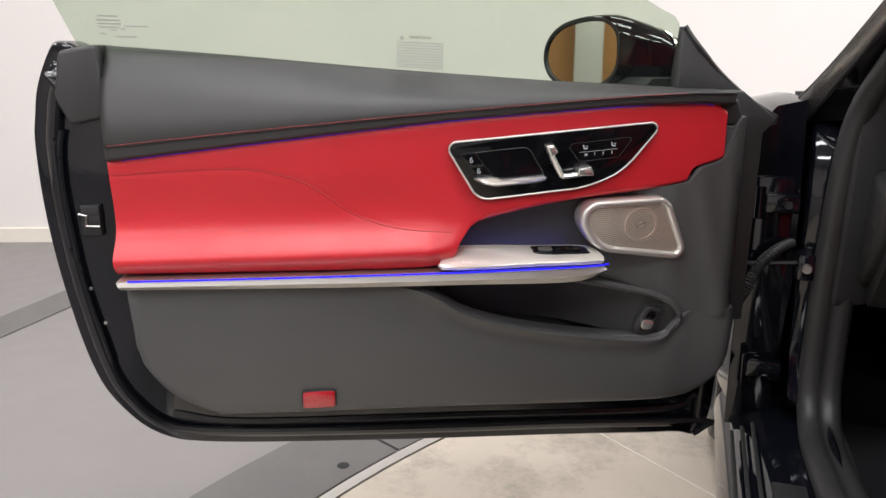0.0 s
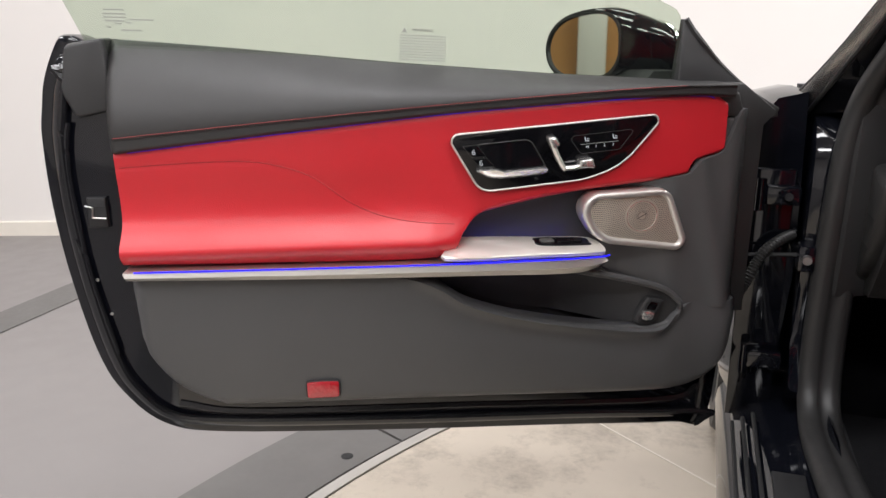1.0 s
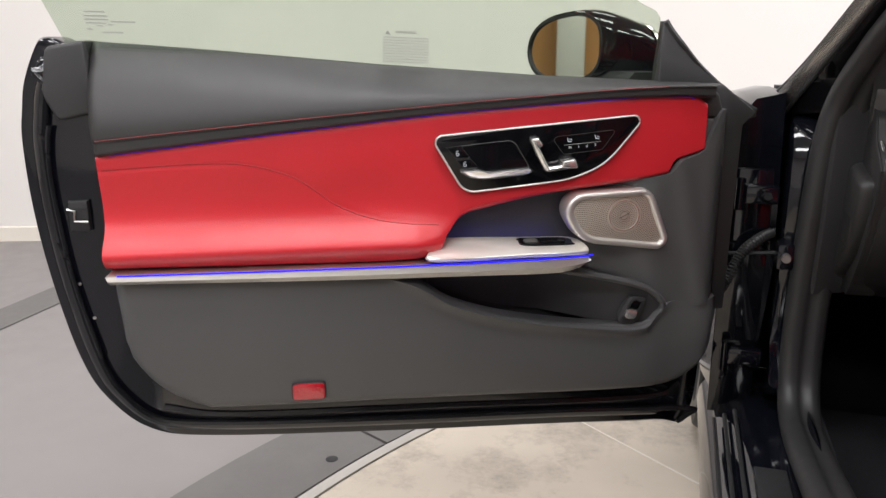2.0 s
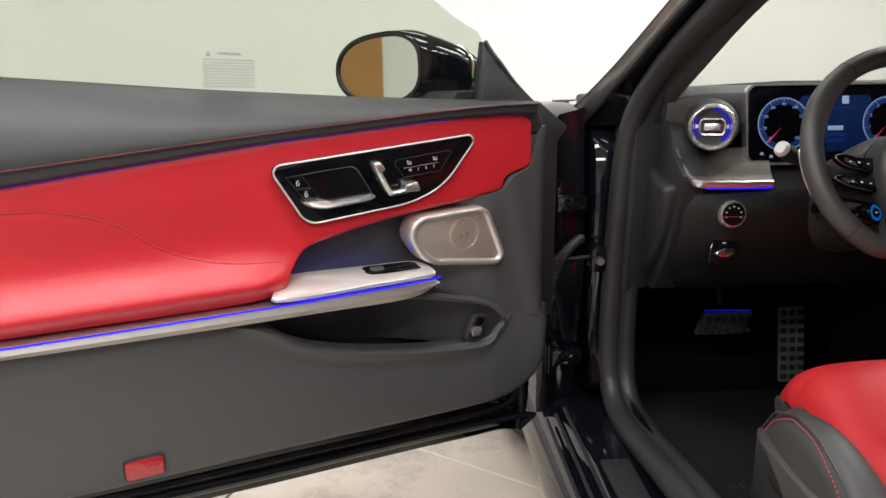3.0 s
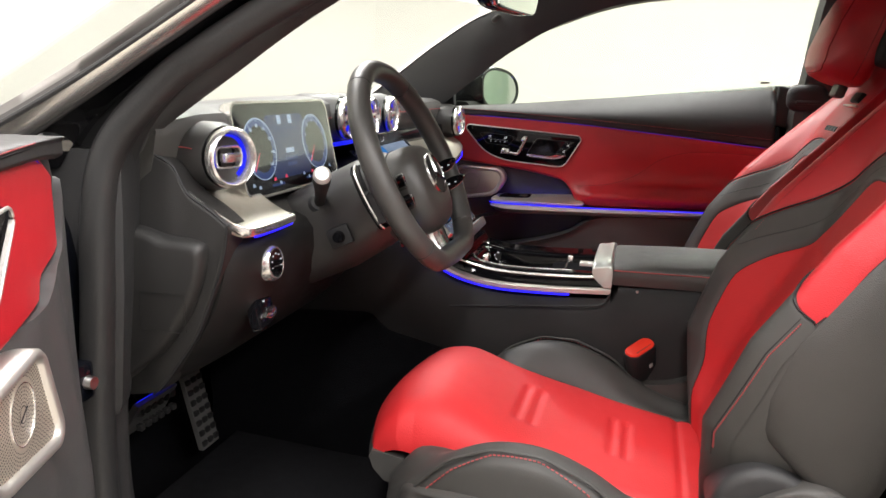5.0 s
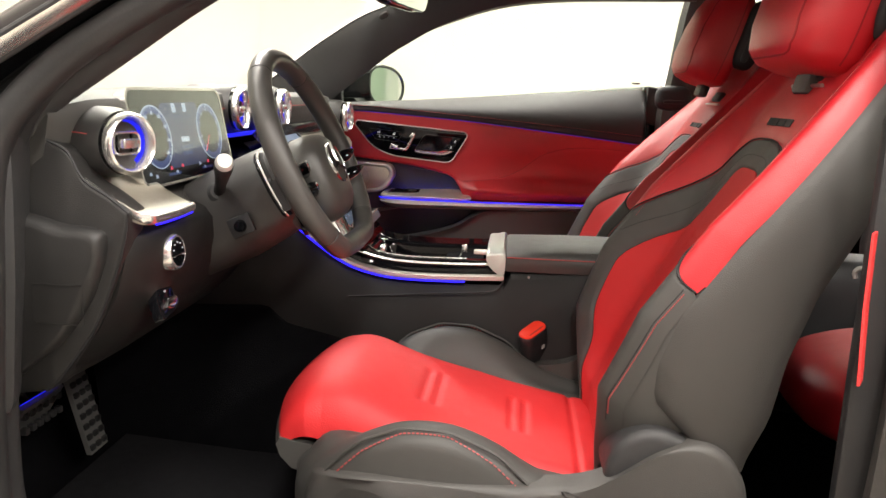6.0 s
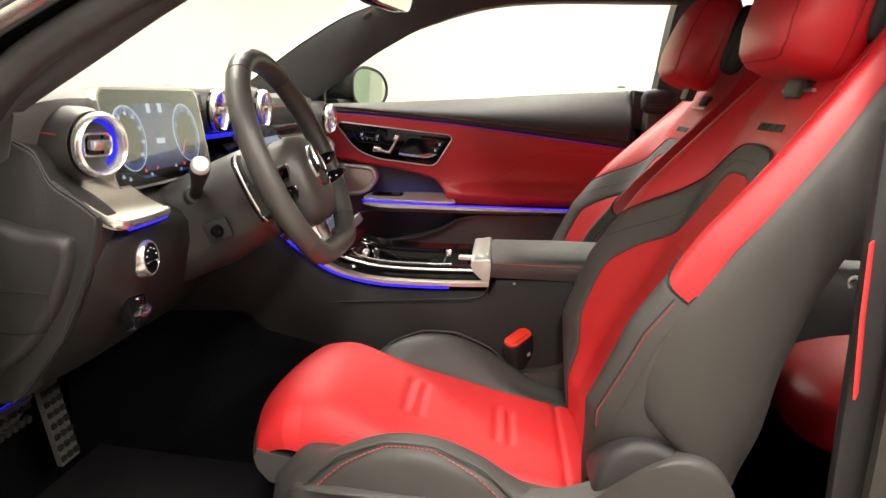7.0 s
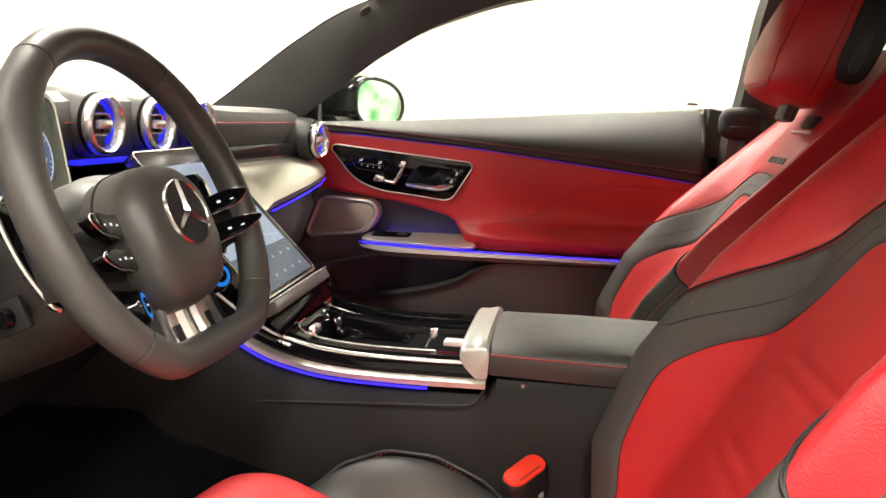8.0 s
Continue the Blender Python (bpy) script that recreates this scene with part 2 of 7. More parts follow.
def blob(m, sx, sy, sz, power=3.0, nu=32, nv=16):
    """Rounded block (superellipsoid) with half sizes."""
    def sp(c):
        return math.copysign(abs(c) ** (2 / power), c)
    rings = []
    for i in range(1, nv):
        f = -math.pi / 2 + math.pi * i / nv
        rings.append([m @ Vector((sx * sp(math.cos(f)) * sp(math.cos(a)), sy * sp(math.cos(f)) * sp(math.sin(a)), sz * sp(math.sin(f)))) for a in (2 * math.pi * j / nu for j in range(nu))])
    return loft(rings)


def lettering(text, size, m, name, mat, parent, flip=False):
    cu = bpy.data.curves.new(name, "FONT")
    cu.body, cu.size, cu.align_x, cu.align_y, cu.extrude = text, size, "CENTER", "CENTER", 0.0002
    cu.resolution_u = 2
    tmp = new(name, cu)
    bpy.context.view_layer.update()
    me = bpy.data.meshes.new_from_object(tmp.evaluated_get(bpy.context.evaluated_depsgraph_get()))
    bpy.data.objects.remove(tmp)
    me.transform(m)
    if flip:
        me.transform(Matrix.Diagonal((1, -1, 1, 1)))
    me.materials.clear()
    me.materials.append(mat)
    ob = new(name, me)
    ob.parent = parent
    return ob


def arc(r, n=40, cx=0.0, cy=0.0):
    return [(cx + r * math.cos(2 * math.pi * i / n), cy + r * math.sin(2 * math.pi * i / n)) for i in range(n)]


def fillet(corners, n=8):
    """Closed outline from corners (a, b, radius) with rounded turns."""
    out, k = [], len(corners)
    for i in range(k):
        p = np.array(corners[i][:2], float)
        d0, d1 = np.array(corners[i - 1][:2]) - p, np.array(corners[(i + 1) % k][:2]) - p
        d0, d1 = d0 / np.linalg.norm(d0), d1 / np.linalg.norm(d1)
        half = math.acos(float(np.clip(d0 @ d1, -1, 1))) / 2
        r = corners[i][2]
        mid = (d0 + d1) / np.linalg.norm(d0 + d1)
        cen = p + mid * r / math.sin(half)
        a = p + d0 * r / math.tan(half) - cen
        b = p + d1 * r / math.tan(half) - cen
        f0 = math.atan2(a[1], a[0])
        df = (math.atan2(b[1], b[0]) - f0 + math.pi) % (2 * math.pi) - math.pi
        out += [cen + r * np.array((math.cos(f0 + df * j / n), math.sin(f0 + df * j / n))) for j in range(n + 1)]
    return out

# ---- showroom ----
FLOOR = material("grey_floor_coating", (0.22, 0.205, 0.2), 0.4, vary=0.06, vary_size=1.5, rough_vary=0.1)
TABLE = material("pale_stone_tile", (0.6, 0.53, 0.44), 0.45, vary=0.14, vary_size=4, rough_vary=0.12)
st_ = TABLE.node_tree
tb = st_.nodes["Principled BSDF"]
old = tb.inputs["Base Color"].links[0].from_socket
co_, n1, n2, rp, mx_ = (st_.nodes.new("ShaderNode" + k) for k in ("TexCoord", "TexNoise", "TexNoise", "ValToRGB", "MixRGB"))
n1.inputs["Scale"].default_value, n1.inputs["Detail"].default_value, n1.inputs["Roughness"].default_value = 2.6, 12, 0.72
rp.color_ramp.elements[0].position, rp.color_ramp.elements[1].position = 0.5, 0.6
st_.links.new(co_.outputs["Object"], n1.inputs["Vector"])
st_.links.new(n1.outputs["Fac"], rp.inputs[0])
n2.inputs["Scale"].default_value, n2.inputs["Detail"].default_value = 60, 6
st_.links.new(co_.outputs["Object"], n2.inputs["Vector"])
mul_ = st_.nodes.new("ShaderNodeMath")
mul_.operation = "MULTIPLY"
st_.links.new(rp.outputs[0], mul_.inputs[0])
st_.links.new(n2.outputs["Fac"], mul_.inputs[1])
st_.links.new(mul_.outputs[0], mx_.inputs[0])
st_.links.new(old, mx_.inputs[1])
mx_.inputs[2].default_value = (0.3, 0.26, 0.21, 1)
st_.links.new(mx_.outputs[0], tb.inputs["Base Color"])
PLATE = material("dark_steel_plate", (0.13, 0.125, 0.12), 0.5, vary=0.15, vary_size=8)
WALL = material("white_wall_paint", (0.75, 0.716, 0.686), 0.75, vary=0.02, vary_size=0.8)
CEIL = material("white_ceiling_paint", (0.8, 0.78, 0.75), 0.8, vary=0.03)
WOOD = material("orange_wood_veneer", (0.42, 0.2, 0.06), 0.45, vary=0.2, vary_size=3)
# daylight on the foliage is put into the material as emission
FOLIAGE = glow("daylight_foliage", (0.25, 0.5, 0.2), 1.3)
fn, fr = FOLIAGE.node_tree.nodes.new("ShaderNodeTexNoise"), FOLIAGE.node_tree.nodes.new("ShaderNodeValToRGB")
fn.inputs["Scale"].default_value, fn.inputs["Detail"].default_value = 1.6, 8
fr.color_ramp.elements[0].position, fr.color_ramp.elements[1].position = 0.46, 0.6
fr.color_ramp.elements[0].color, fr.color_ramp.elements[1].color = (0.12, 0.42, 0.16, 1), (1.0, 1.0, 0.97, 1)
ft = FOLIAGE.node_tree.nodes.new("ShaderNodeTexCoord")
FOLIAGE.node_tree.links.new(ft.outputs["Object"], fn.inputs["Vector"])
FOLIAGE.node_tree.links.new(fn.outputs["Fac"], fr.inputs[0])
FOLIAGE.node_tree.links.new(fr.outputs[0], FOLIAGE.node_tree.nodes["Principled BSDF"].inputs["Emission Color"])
WHITE_LINE = material("pale_joint_filler", (0.75, 0.7, 0.62), 0.6)


def slab(name, x0, x1, y0, y1, z0, z1, mat, label, category, kind="structure", bevel=0.0):
    return tagged(part(name, box(x0, x1, y0, y1, z0, z1, bevel), mat), label, category, kind=kind)


slab("floor", -9, 9, -9, 9, -0.3, -0.012, FLOOR, "smooth grey coated showroom floor", "floor")
slab("ceiling", -9, 9, -9, 9, 3.4, 3.6, CEIL, "plain white showroom ceiling", "ceiling")
# one white wall, oblique in front of the car, curving round to its right side
wl = [Vector((-9.0, 0.28, 0)), Vector((2.2, 4.03, 0))]
for k in range(1, 15):
    f = radians(18.5 - 108.5 * k / 14)
    wl.append(wl[-1] + Vector((math.cos(f), math.sin(f), 0)) * 0.46)
wl.append(wl[-1] + Vector((0, -10, 0)))
rows_, base_ = [], []
for i, q in enumerate(wl):
    d = (wl[min(i + 1, len(wl) - 1)] - wl[max(i - 1, 0)]).normalized()
    o = Vector((-d.y, d.x, 0))
    rows_.append([q + Vector((0, 0, -0.3)), q + Vector((0, 0, 3.5)), q + o * 0.3 + Vector((0, 0, 3.5)), q + o * 0.3 + Vector((0, 0, -0.3))])
    base_.append([q - o * 0.012 + Vector((0, 0, z)) for z in (-0.012, 0.065)] + [q + Vector((0, 0, 0.07)), q + Vector((0, 0, -0.012))])
front = part("wall_front", loft(rows_), WALL, smooth=30)
tagged(front, "plain white painted showroom wall curving round the car", "wall", kind="structure")
skirt = part("baseboard", loft(base_), WHITE_LINE)
tagged(skirt, "pale low skirting along the white wall", "baseboard", kind="structure")
slab("wall_left", -7.3, -7.0, -9, 9, -0.3, 3.5, WALL, "white showroom wall beside a wooden panel", "wall")
slab("wall_back", -9, 2.4, -6.8, -6.5, -0.3, 3.5, WALL, "plain white painted showroom wall", "wall")
slab("wall_back_end", 5.6, 9, -6.8, -6.5, -0.3, 3.5, WALL, "white wall at the end of the window front", "wall")
slab("wall_back_head", 2.4, 5.6, -6.8, -6.5, 2.6, 3.5, WALL, "white lintel above the window", "wall")
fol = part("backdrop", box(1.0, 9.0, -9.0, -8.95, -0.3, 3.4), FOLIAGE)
tagged(fol, "green foliage backdrop outside the window, its daylight emitted by itself", "backdrop", kind="structure")
slab("wood_panel", -7.0, -6.95, -0.6, 0.7, 0.0, 2.8, WOOD, "orange wooden wall panel", "panel", bevel=0.004)
slab("steel_column", -6.9, -6.6, -0.05, 0.2, -0.012, 3.4, ALU, "bright brushed steel column by the wall", "column", bevel=0.02)

# turntable: pale tiles in a steel ring, dark plates round it
TC, TR = (0.45, -0.66), 2.31
disc = part("turntable", lathe([(0.01, -0.2), (TR, -0.2), (TR, 0.0), (0.01, 0.0)], pose(*TC, 0), 160), TABLE)
tagged(disc, "pale stone-tiled car turntable with dusty stains", "turntable", kind="structure")
ring = part("turntable_ring", loft([[(TC[0] + r * math.cos(a), TC[1] + r * math.sin(a), z) for r, z in ((TR + 0.004, -0.2), (TR + 0.004, 0.003), (TR + 0.035, 0.003), (TR + 0.035, -0.2))] for a in (2 * math.pi * i / 200 for i in range(200))], loop=True), STEEL)
tagged(ring, "thin steel edge ring of the turntable", "edge ring", kind="structure")
for k in range(14):
    a0, a1 = 2 * math.pi * k / 14 + 2.7, 2 * math.pi * (k + 1) / 14 + 2.696
    pl = part("floor_plate", loft([[(TC[0] + r * math.cos(a), TC[1] + r * math.sin(a), z) for r, z in ((TR + 0.05, -0.1), (TR + 0.05, -0.004), (TR + 0.30, -0.004), (TR + 0.30, -0.1))] for a in np.linspace(a0, a1, 12)]), PLATE)
    tagged(pl, "dark steel cover plate round the turntable", "floor plate", "plates round the turntable", kind="structure")
    am = a0 + 0.06
    part("bolt_hole", lathe([(0.002, -0.003), (0.014, -0.003), (0.016, -0.0035), (0.016, -0.006)], pose(TC[0] + (TR + 0.1) * math.cos(am), TC[1] + (TR + 0.1) * math.sin(am), 0), 16), DEEP, pl)
for (ax_, ay_), (bx_, by_) in (((-1.75, 1.02), (0.9, -0.94)), ((-1.3, -0.7), (0.2, 1.3)), ((-0.4, -2.5), (1.6, 1.0))):
    d = Vector((bx_ - ax_, by_ - ay_, 0)).normalized()
    s = d.cross(Vector((0, 0, 1))) * 0.003
    part("tile_joint", loft([[Vector((px, py, 0)) + s, Vector((px, py, 0.0015)) + s, Vector((px, py, 0.0015)) - s, Vector((px, py, 0)) - s] for px, py in ((ax_, ay_), (bx_, by_))]), WHITE_LINE, disc)
# dark straight band, a thin strip on top of the floor
strip = part("floor_inlay", box(-0.09, 0.09, -5, 5, -0.012, -0.007), PLATE)
strip.matrix_world = pose(-3.49, 0.9, 0, 0, 0, 2)
tagged(strip, "dark straight band on the grey floor", "floor band", kind="structure")

# ---- doors ----
UV = catmull


def build_door(name, m, side, label):
    """A door in its own frame: x to the rear, y to the cabin (side -1 mirrors), z up."""
    door = empty(name, m, label, "car door")

    def P(u, v, w):
        return Vector((u, w, v))

    def add(n, bm, mat, parent=None, label="", smooth=40):
        return part(n, bm, mat, parent or door, label, smooth, flip=side < 0)

    outer = UV([(1.02, 1.042), (1.05, 1.05), (1.066, 1.034), (1.088, 0.985), (1.098, 0.94), (1.105, 0.888), (1.104, 0.777), (1.091, 0.65), (1.064, 0.512), (1.029, 0.433), (0.961, 0.366), (0.85, 0.342), (0.54, 0.327), (0.215, 0.318), (0.0, 0.31), (-0.07, 0.325), (-0.08, 0.6), (-0.07, 0.87), (0.3, 0.925), (0.7, 0.96), (0.95, 0.99)], 5, True)
    add("outer_skin", prism(outer, -0.165, -0.085, P, 0.012), PAINT, None, "glossy black painted door shell")
    inner = inset(outer, 0.03)
    mid = np.mean(np.array(outer), axis=0)
    hole = [tuple(mid + (np.array(q) - mid) * (0.74 if q[0] < 0.5 else 0.62)) for q in outer]
    add("inner_frame", loft([[P(*q, h) for q in o] for o, h in ((inner, -0.10), (inner, -0.06), (inset(outer, 0.036), -0.05), (inset(outer, 0.046), -0.045), (hole, -0.045), (hole, -0.10))], loop=True), PAINT, None, "black painted inner door frame", 60)
    sealp = inset(outer, 0.052)
    add("door_seal", tube([P(a, b, -0.042) for a, b in sealp], 0.007, 8, True), SEAL, None, "glossy black rubber door seal")
    # base of the trim
    belt = [(0.978, 1.044), (0.78, 1.027), (0.53, 1.003), (0.264, 0.982), (0.07, 0.971), (-0.017, 0.967)]
    led = [(0.966, 0.874), (0.704, 0.902), (0.442, 0.928), (0.17, 0.946), (0.04, 0.9485), (-0.02, 0.945)]
    base = UV([(0.962, 0.86), (0.966, 0.82), (0.965, 0.72), (0.964, 0.62), (0.95, 0.545), (0.905, 0.48), (0.845, 0.445), (0.78, 0.437), (0.44, 0.43), (0.09, 0.423), (-0.006, 0.437), (-0.05, 0.484), (-0.06, 0.55), (-0.054, 0.69), (-0.042, 0.84), (-0.034, 0.915), (-0.018, 0.935), (0.07, 0.935), (0.5, 0.905)], 5, True)
    add("panel_base", prism(base, -0.11, -0.088, P, 0.008, 3), PLASTIC, None, "dark grey moulded door trim")
    # upper pad, rounded towards the window
    rear = [(1.046, 0.978), (1.004, 0.973), (0.938, 0.9685), (0.895, 0.9665), (0.87, 0.968)]

    def pad(u, f):
        top, low = curve_at(belt, u), curve_at(led, u) - 0.0005
        v = top + (low - top) * f
        st = curve_at(stl, u)
        g = min(1, max(0, (top - v) / (top - st)))
        w = -0.062 + 0.078 * math.sin(g * math.pi / 2) ** 0.9
        if v < st:
            w = 0.016 - 0.0035 * min(1, (st - v) / 0.004)
        if v < low + 0.006:
            w -= 0.008 * (1 - (v - low) / 0.006) ** 2
        if u > 0.9:
            u = u + (curve_at(rear, v) - 0.97) * (u - 0.9) / 0.07
            w -= 0.02 * max(0, (u - 0.955) / 0.018) ** 2
        return P(u, v, w)
    stl = [(0.963, 0.899), (0.703, 0.922), (0.441, 0.943), (0.171, 0.961), (0.069, 0.9655)]
    us = [*np.linspace(-0.015, 0.9, 40), *np.linspace(0.91, 0.97, 12)]
    add("upper_pad", sheet(pad, us, [*np.linspace(0, 0.7, 24), *np.linspace(0.72, 1, 24)], (0, -0.03, 0)), PAD, None, "dark grey leather window ledge pad", 60)
    path = catmull(stl, 30)
    stitch = []
    for i in range(0, len(path) - 1):
        a, b = path[i], path[i + 1]
        for k in range(2):
            c, d = a + (b - a) * (k * 0.5 + 0.08), a + (b - a) * (k * 0.5 + 0.38)

            def onpad(q):
                top, low = curve_at(belt, q[0]), curve_at(led, q[0]) - 0.0005
                return pad(q[0], (q[1] - top) / (low - top)) + Vector((0, 0.0012, 0))
            stitch.append(tube([onpad(c), onpad(d)], 0.0005, 4))
    add("stitching", join(*stitch), THREAD, None, "red contrast stitching")
    add("pad_seam", tube([pad(q[0], (q[1] - 0.004 - curve_at(belt, q[0])) / (curve_at(led, q[0]) - 0.0005 - curve_at(belt, q[0]))) for q in path[::3]], 0.0012, 5), DEEP)
    # light line under the pad
    ll = catmull([(0.945, 0.8765), (0.704, 0.902), (0.442, 0.928), (0.17, 0.946), (0.045, 0.9495), (0.016, 0.945), (0.004, 0.928)], 8)
    add("light_line", tube([P(a, b - 0.0016, 0.0008) for a, b in ll], [0.0005 + 0.0003 * min(1, max(0, (0.9 - a) / 0.5)) for a, b in ll], 6), BLUE_SOFT, None, "blue ambient light line")
    # red insert: upper flat, lower rolled armrest
    low = catmull([(0.966, 0.697), (0.717, 0.691), (0.472, 0.69), (0.431, 0.726), (0.405, 0.757), (0.368, 0.77), (0.256, 0.792), (0.06, 0.816), (0.044, 0.838), (0.0, 0.852), (-0.008, 0.857)], 6)
    seam = [(0.96, 0.852), (0.834, 0.858), (0.75, 0.856), (0.673, 0.833), (0.605, 0.784), (0.533, 0.758), (0.428, 0.748), (0.3, 0.74), (-0.02, 0.73)]

    def red(u, f):
        top, bot = curve_at(led, u) + 0.002, curve_at(low, u)
        if u < 0.012:
            top -= (0.012 - u) * 0.6
        v = top + (bot - top) * f
        roll = 0.03 * math.exp(-((v - 0.722) / 0.026) ** 2) * min(1, max(0, (u - 0.40) / 0.08))
        hollow = -0.008 * math.exp(-((v - 0.79) / 0.05) ** 2) * min(1, max(0, (u - 0.4) / 0.15))
        edge = -0.012 * max(0, 1 - (v - bot) / 0.008) ** 2 - 0.004 * max(0, 1 - (top - v) / 0.008) ** 2
        d = v - curve_at(seam, u)
        crease = -0.0009 * math.exp(-(d / 0.0035) ** 2)
        return P(u, v, 0.002 + roll + hollow + edge + crease * min(1, max(0, (u - 0.42) / 0.05)))
    add("red_insert", sheet(red, np.linspace(-0.008, 0.966, 150), [0, 0.015, 0.03, *np.linspace(0.06, 0.94, 64), 0.97, 0.985, 1], (0, -0.02, 0)), RED, None, "smooth red leather insert with sewn crease")
    add("pad_end", prism(fillet([(0.03, 0.956, 0.004), (-0.03, 0.953, 0.006), (-0.043, 0.913, 0.003), (0.03, 0.913, 0.003)], 4), -0.05, -0.005, P, 0.006, 3), PAD, None, "soft pad end beside the insert")
    add("trim_end", prism(fillet([(0.03, 0.9118, 0.002), (-0.043, 0.9118, 0.003), (-0.05, 0.82, 0.01), (0.03, 0.83, 0.004)], 4), -0.05, -0.007, P, 0.005, 3), TRIM)
    SEAMS = [q for q in catmull(seam, 8) if q[0] > 0.43]

    def onred(q):
        top, bot = curve_at(led, q[0]) + 0.002, curve_at(low, q[0])
        return red(q[0], (q[1] - top) / (bot - top))
    add("sewn_seam", tube([onred(q) + Vector((0, 0.0002, 0)) for q in SEAMS], 0.0008, 5), SEAM_RED)
    # bezel with handle
    bz = fillet([(0.457, 0.894, 0.013), (0.096, 0.923, 0.011), (0.165, 0.84, 0.12), (0.225, 0.8165, 0.2), (0.401, 0.8, 0.032)], 8)
    bezel = add("switch_panel", prism(bz, -0.004, 0.010, P, 0.002), PIANO, None, "glossy black switch panel")
    add("chrome_rim", tube([P(a, b, 0.0095) for a, b in inset(bz, 0.0012)], 0.0018, 8, True), SATIN_SOFT, bezel, "satin chrome rim")
    cup = fillet([(0.409, 0.8775, 0.003), (0.321, 0.885, 0.016), (0.287, 0.829, 0.012), (0.372, 0.822, 0.006)], 6)
    add("handle_cup", tube([P(a, b, 0.0105) for a, b in cup], 0.0007, 5, True), PLASTIC, bezel)
    add("handle_recess", prism(inset(cup, 0.003), 0.006, 0.0103, P), PIANO, bezel, "dark handle recess")
    add("door_handle", loft([[P(u, lo, 0.0105), P(u, lo + 0.001, 0.015), P(u, (lo + hi) / 2, 0.021), P(u, hi - 0.001, 0.024), P(u, hi, 0.0225), P(u, hi, 0.0105)] for u, lo, hi in ((0.4085, 0.8365, 0.838), (0.402, 0.831, 0.8385), (0.392, 0.826, 0.839), (0.38, 0.8233, 0.8395), (0.372, 0.823, 0.838), (0.364, 0.823, 0.8352), (0.35, 0.824, 0.836), (0.31, 0.827, 0.839), (0.299, 0.828, 0.8398), (0.294, 0.831, 0.839))]), SATIN, bezel, "satin chrome door handle")
    for q, (bu, bv) in (([(0.43, 0.876), (0.406, 0.878), (0.392, 0.8585), (0.415, 0.857)], (0.412, 0.8665)), ([(0.4145, 0.8555), (0.391, 0.857), (0.377, 0.842), (0.401, 0.84)], (0.4, 0.849))):
        kb = add("lock_button", prism(inset(q, 0.0008), 0.009, 0.0115, P, 0.0008), PIANO, bezel)
        add("button_edge", rim(q, inset(q, 0.0006), 0.009, 0.0112, P), PLASTIC, kb)
        add("lock_symbol", join(rim([(bu + x, bv - 0.002 + y) for x, y in arc(0.0026, 12)], [(bu + x, bv - 0.002 + y) for x, y in arc(0.0018, 12)], 0.0115, 0.0119, P), tube([P(bu + 0.002, bv, 0.0117), P(bu + 0.0015, bv + 0.003, 0.0117), P(bu - 0.0018, bv + 0.003, 0.0117)], 0.0004, 4)), WHITE_INK, kb)
    hk = [(0.289, 0.882), (0.282, 0.866), (0.269, 0.842), (0.262, 0.8385), (0.24, 0.841), (0.22, 0.844)]
    hook = add("seat_control", tube([P(a, b, 0.02) for a, b in catmull(hk, 4)], 0.0048, 8), SATIN, bezel, "chrome seat-shaped adjuster")
    add("headrest_key", prism(fillet([(0.297, 0.8885, 0.003), (0.283, 0.89, 0.003), (0.274, 0.876, 0.003), (0.288, 0.87, 0.003)], 3), 0.01, 0.026, P, 0.004), SATIN, hook)
    add("cushion_key", prism(fillet([(0.243, 0.8515, 0.002), (0.221, 0.8545, 0.003), (0.216, 0.8385, 0.002), (0.245, 0.84, 0.002)], 3), 0.01, 0.028, P, 0.004), SATIN, hook)
    mem = fillet([(0.259, 0.888, 0.006), (0.149, 0.8985, 0.004), (0.173, 0.8655, 0.006), (0.2375, 0.8595, 0.006)], 5)
    add("memory_panel", rim(mem, inset(mem, 0.0006), 0.009, 0.0108, P), PLASTIC, bezel)
    face = Matrix(((-1, 0, 0, 0), (0, 0, 1, 0), (0, 1, 0, 0), (0, 0, 0, 1)))
    for ch, u in (("M", 0.227), ("1", 0.213), ("2", 0.199), ("3", 0.185)):
        sx = face if side > 0 else face @ Matrix.Diagonal((-1, 1, 1, 1))
        lettering(ch, 0.0058, Matrix.Translation((u, 0.0106, 0.8705 + (0.227 - u) * 0.08)) @ sx, "memory_digit", WHITE_INK, bezel, side < 0)
    for u in (0.229, 0.183):
        v = 0.8825 + (0.229 - u) * 0.08
        add("seat_symbol", join(tube([P(u + 0.003, v + 0.004, 0.0107), P(u + 0.0015, v - 0.002, 0.0107), P(u - 0.004, v - 0.002, 0.0107)], 0.0007, 4), tube([P(u - 0.001, v + 0.0025, 0.0107), P(u - 0.001, v, 0.0107)], 0.0004, 4), tube([P(u - 0.0035, v + 0.0025, 0.0107), P(u - 0.0035, v, 0.0107)], 0.0004, 4)), WHITE_INK, bezel)
    add("memory_line", tube([P(0.238, 0.8745, 0.0103), P(0.176, 0.8795, 0.0103)], 0.0003, 4), INK, bezel)
    # metal armrest strip
    tops = catmull([(0.963, 0.6935), (0.7, 0.69), (0.47, 0.688), (0.3, 0.689), (0.21, 0.6905), (0.192, 0.688)], 10)
    lows = catmull([(0.96, 0.679), (0.63, 0.67), (0.4, 0.666), (0.26, 0.664), (0.213, 0.671), (0.192, 0.685)], 10)
    rings = []
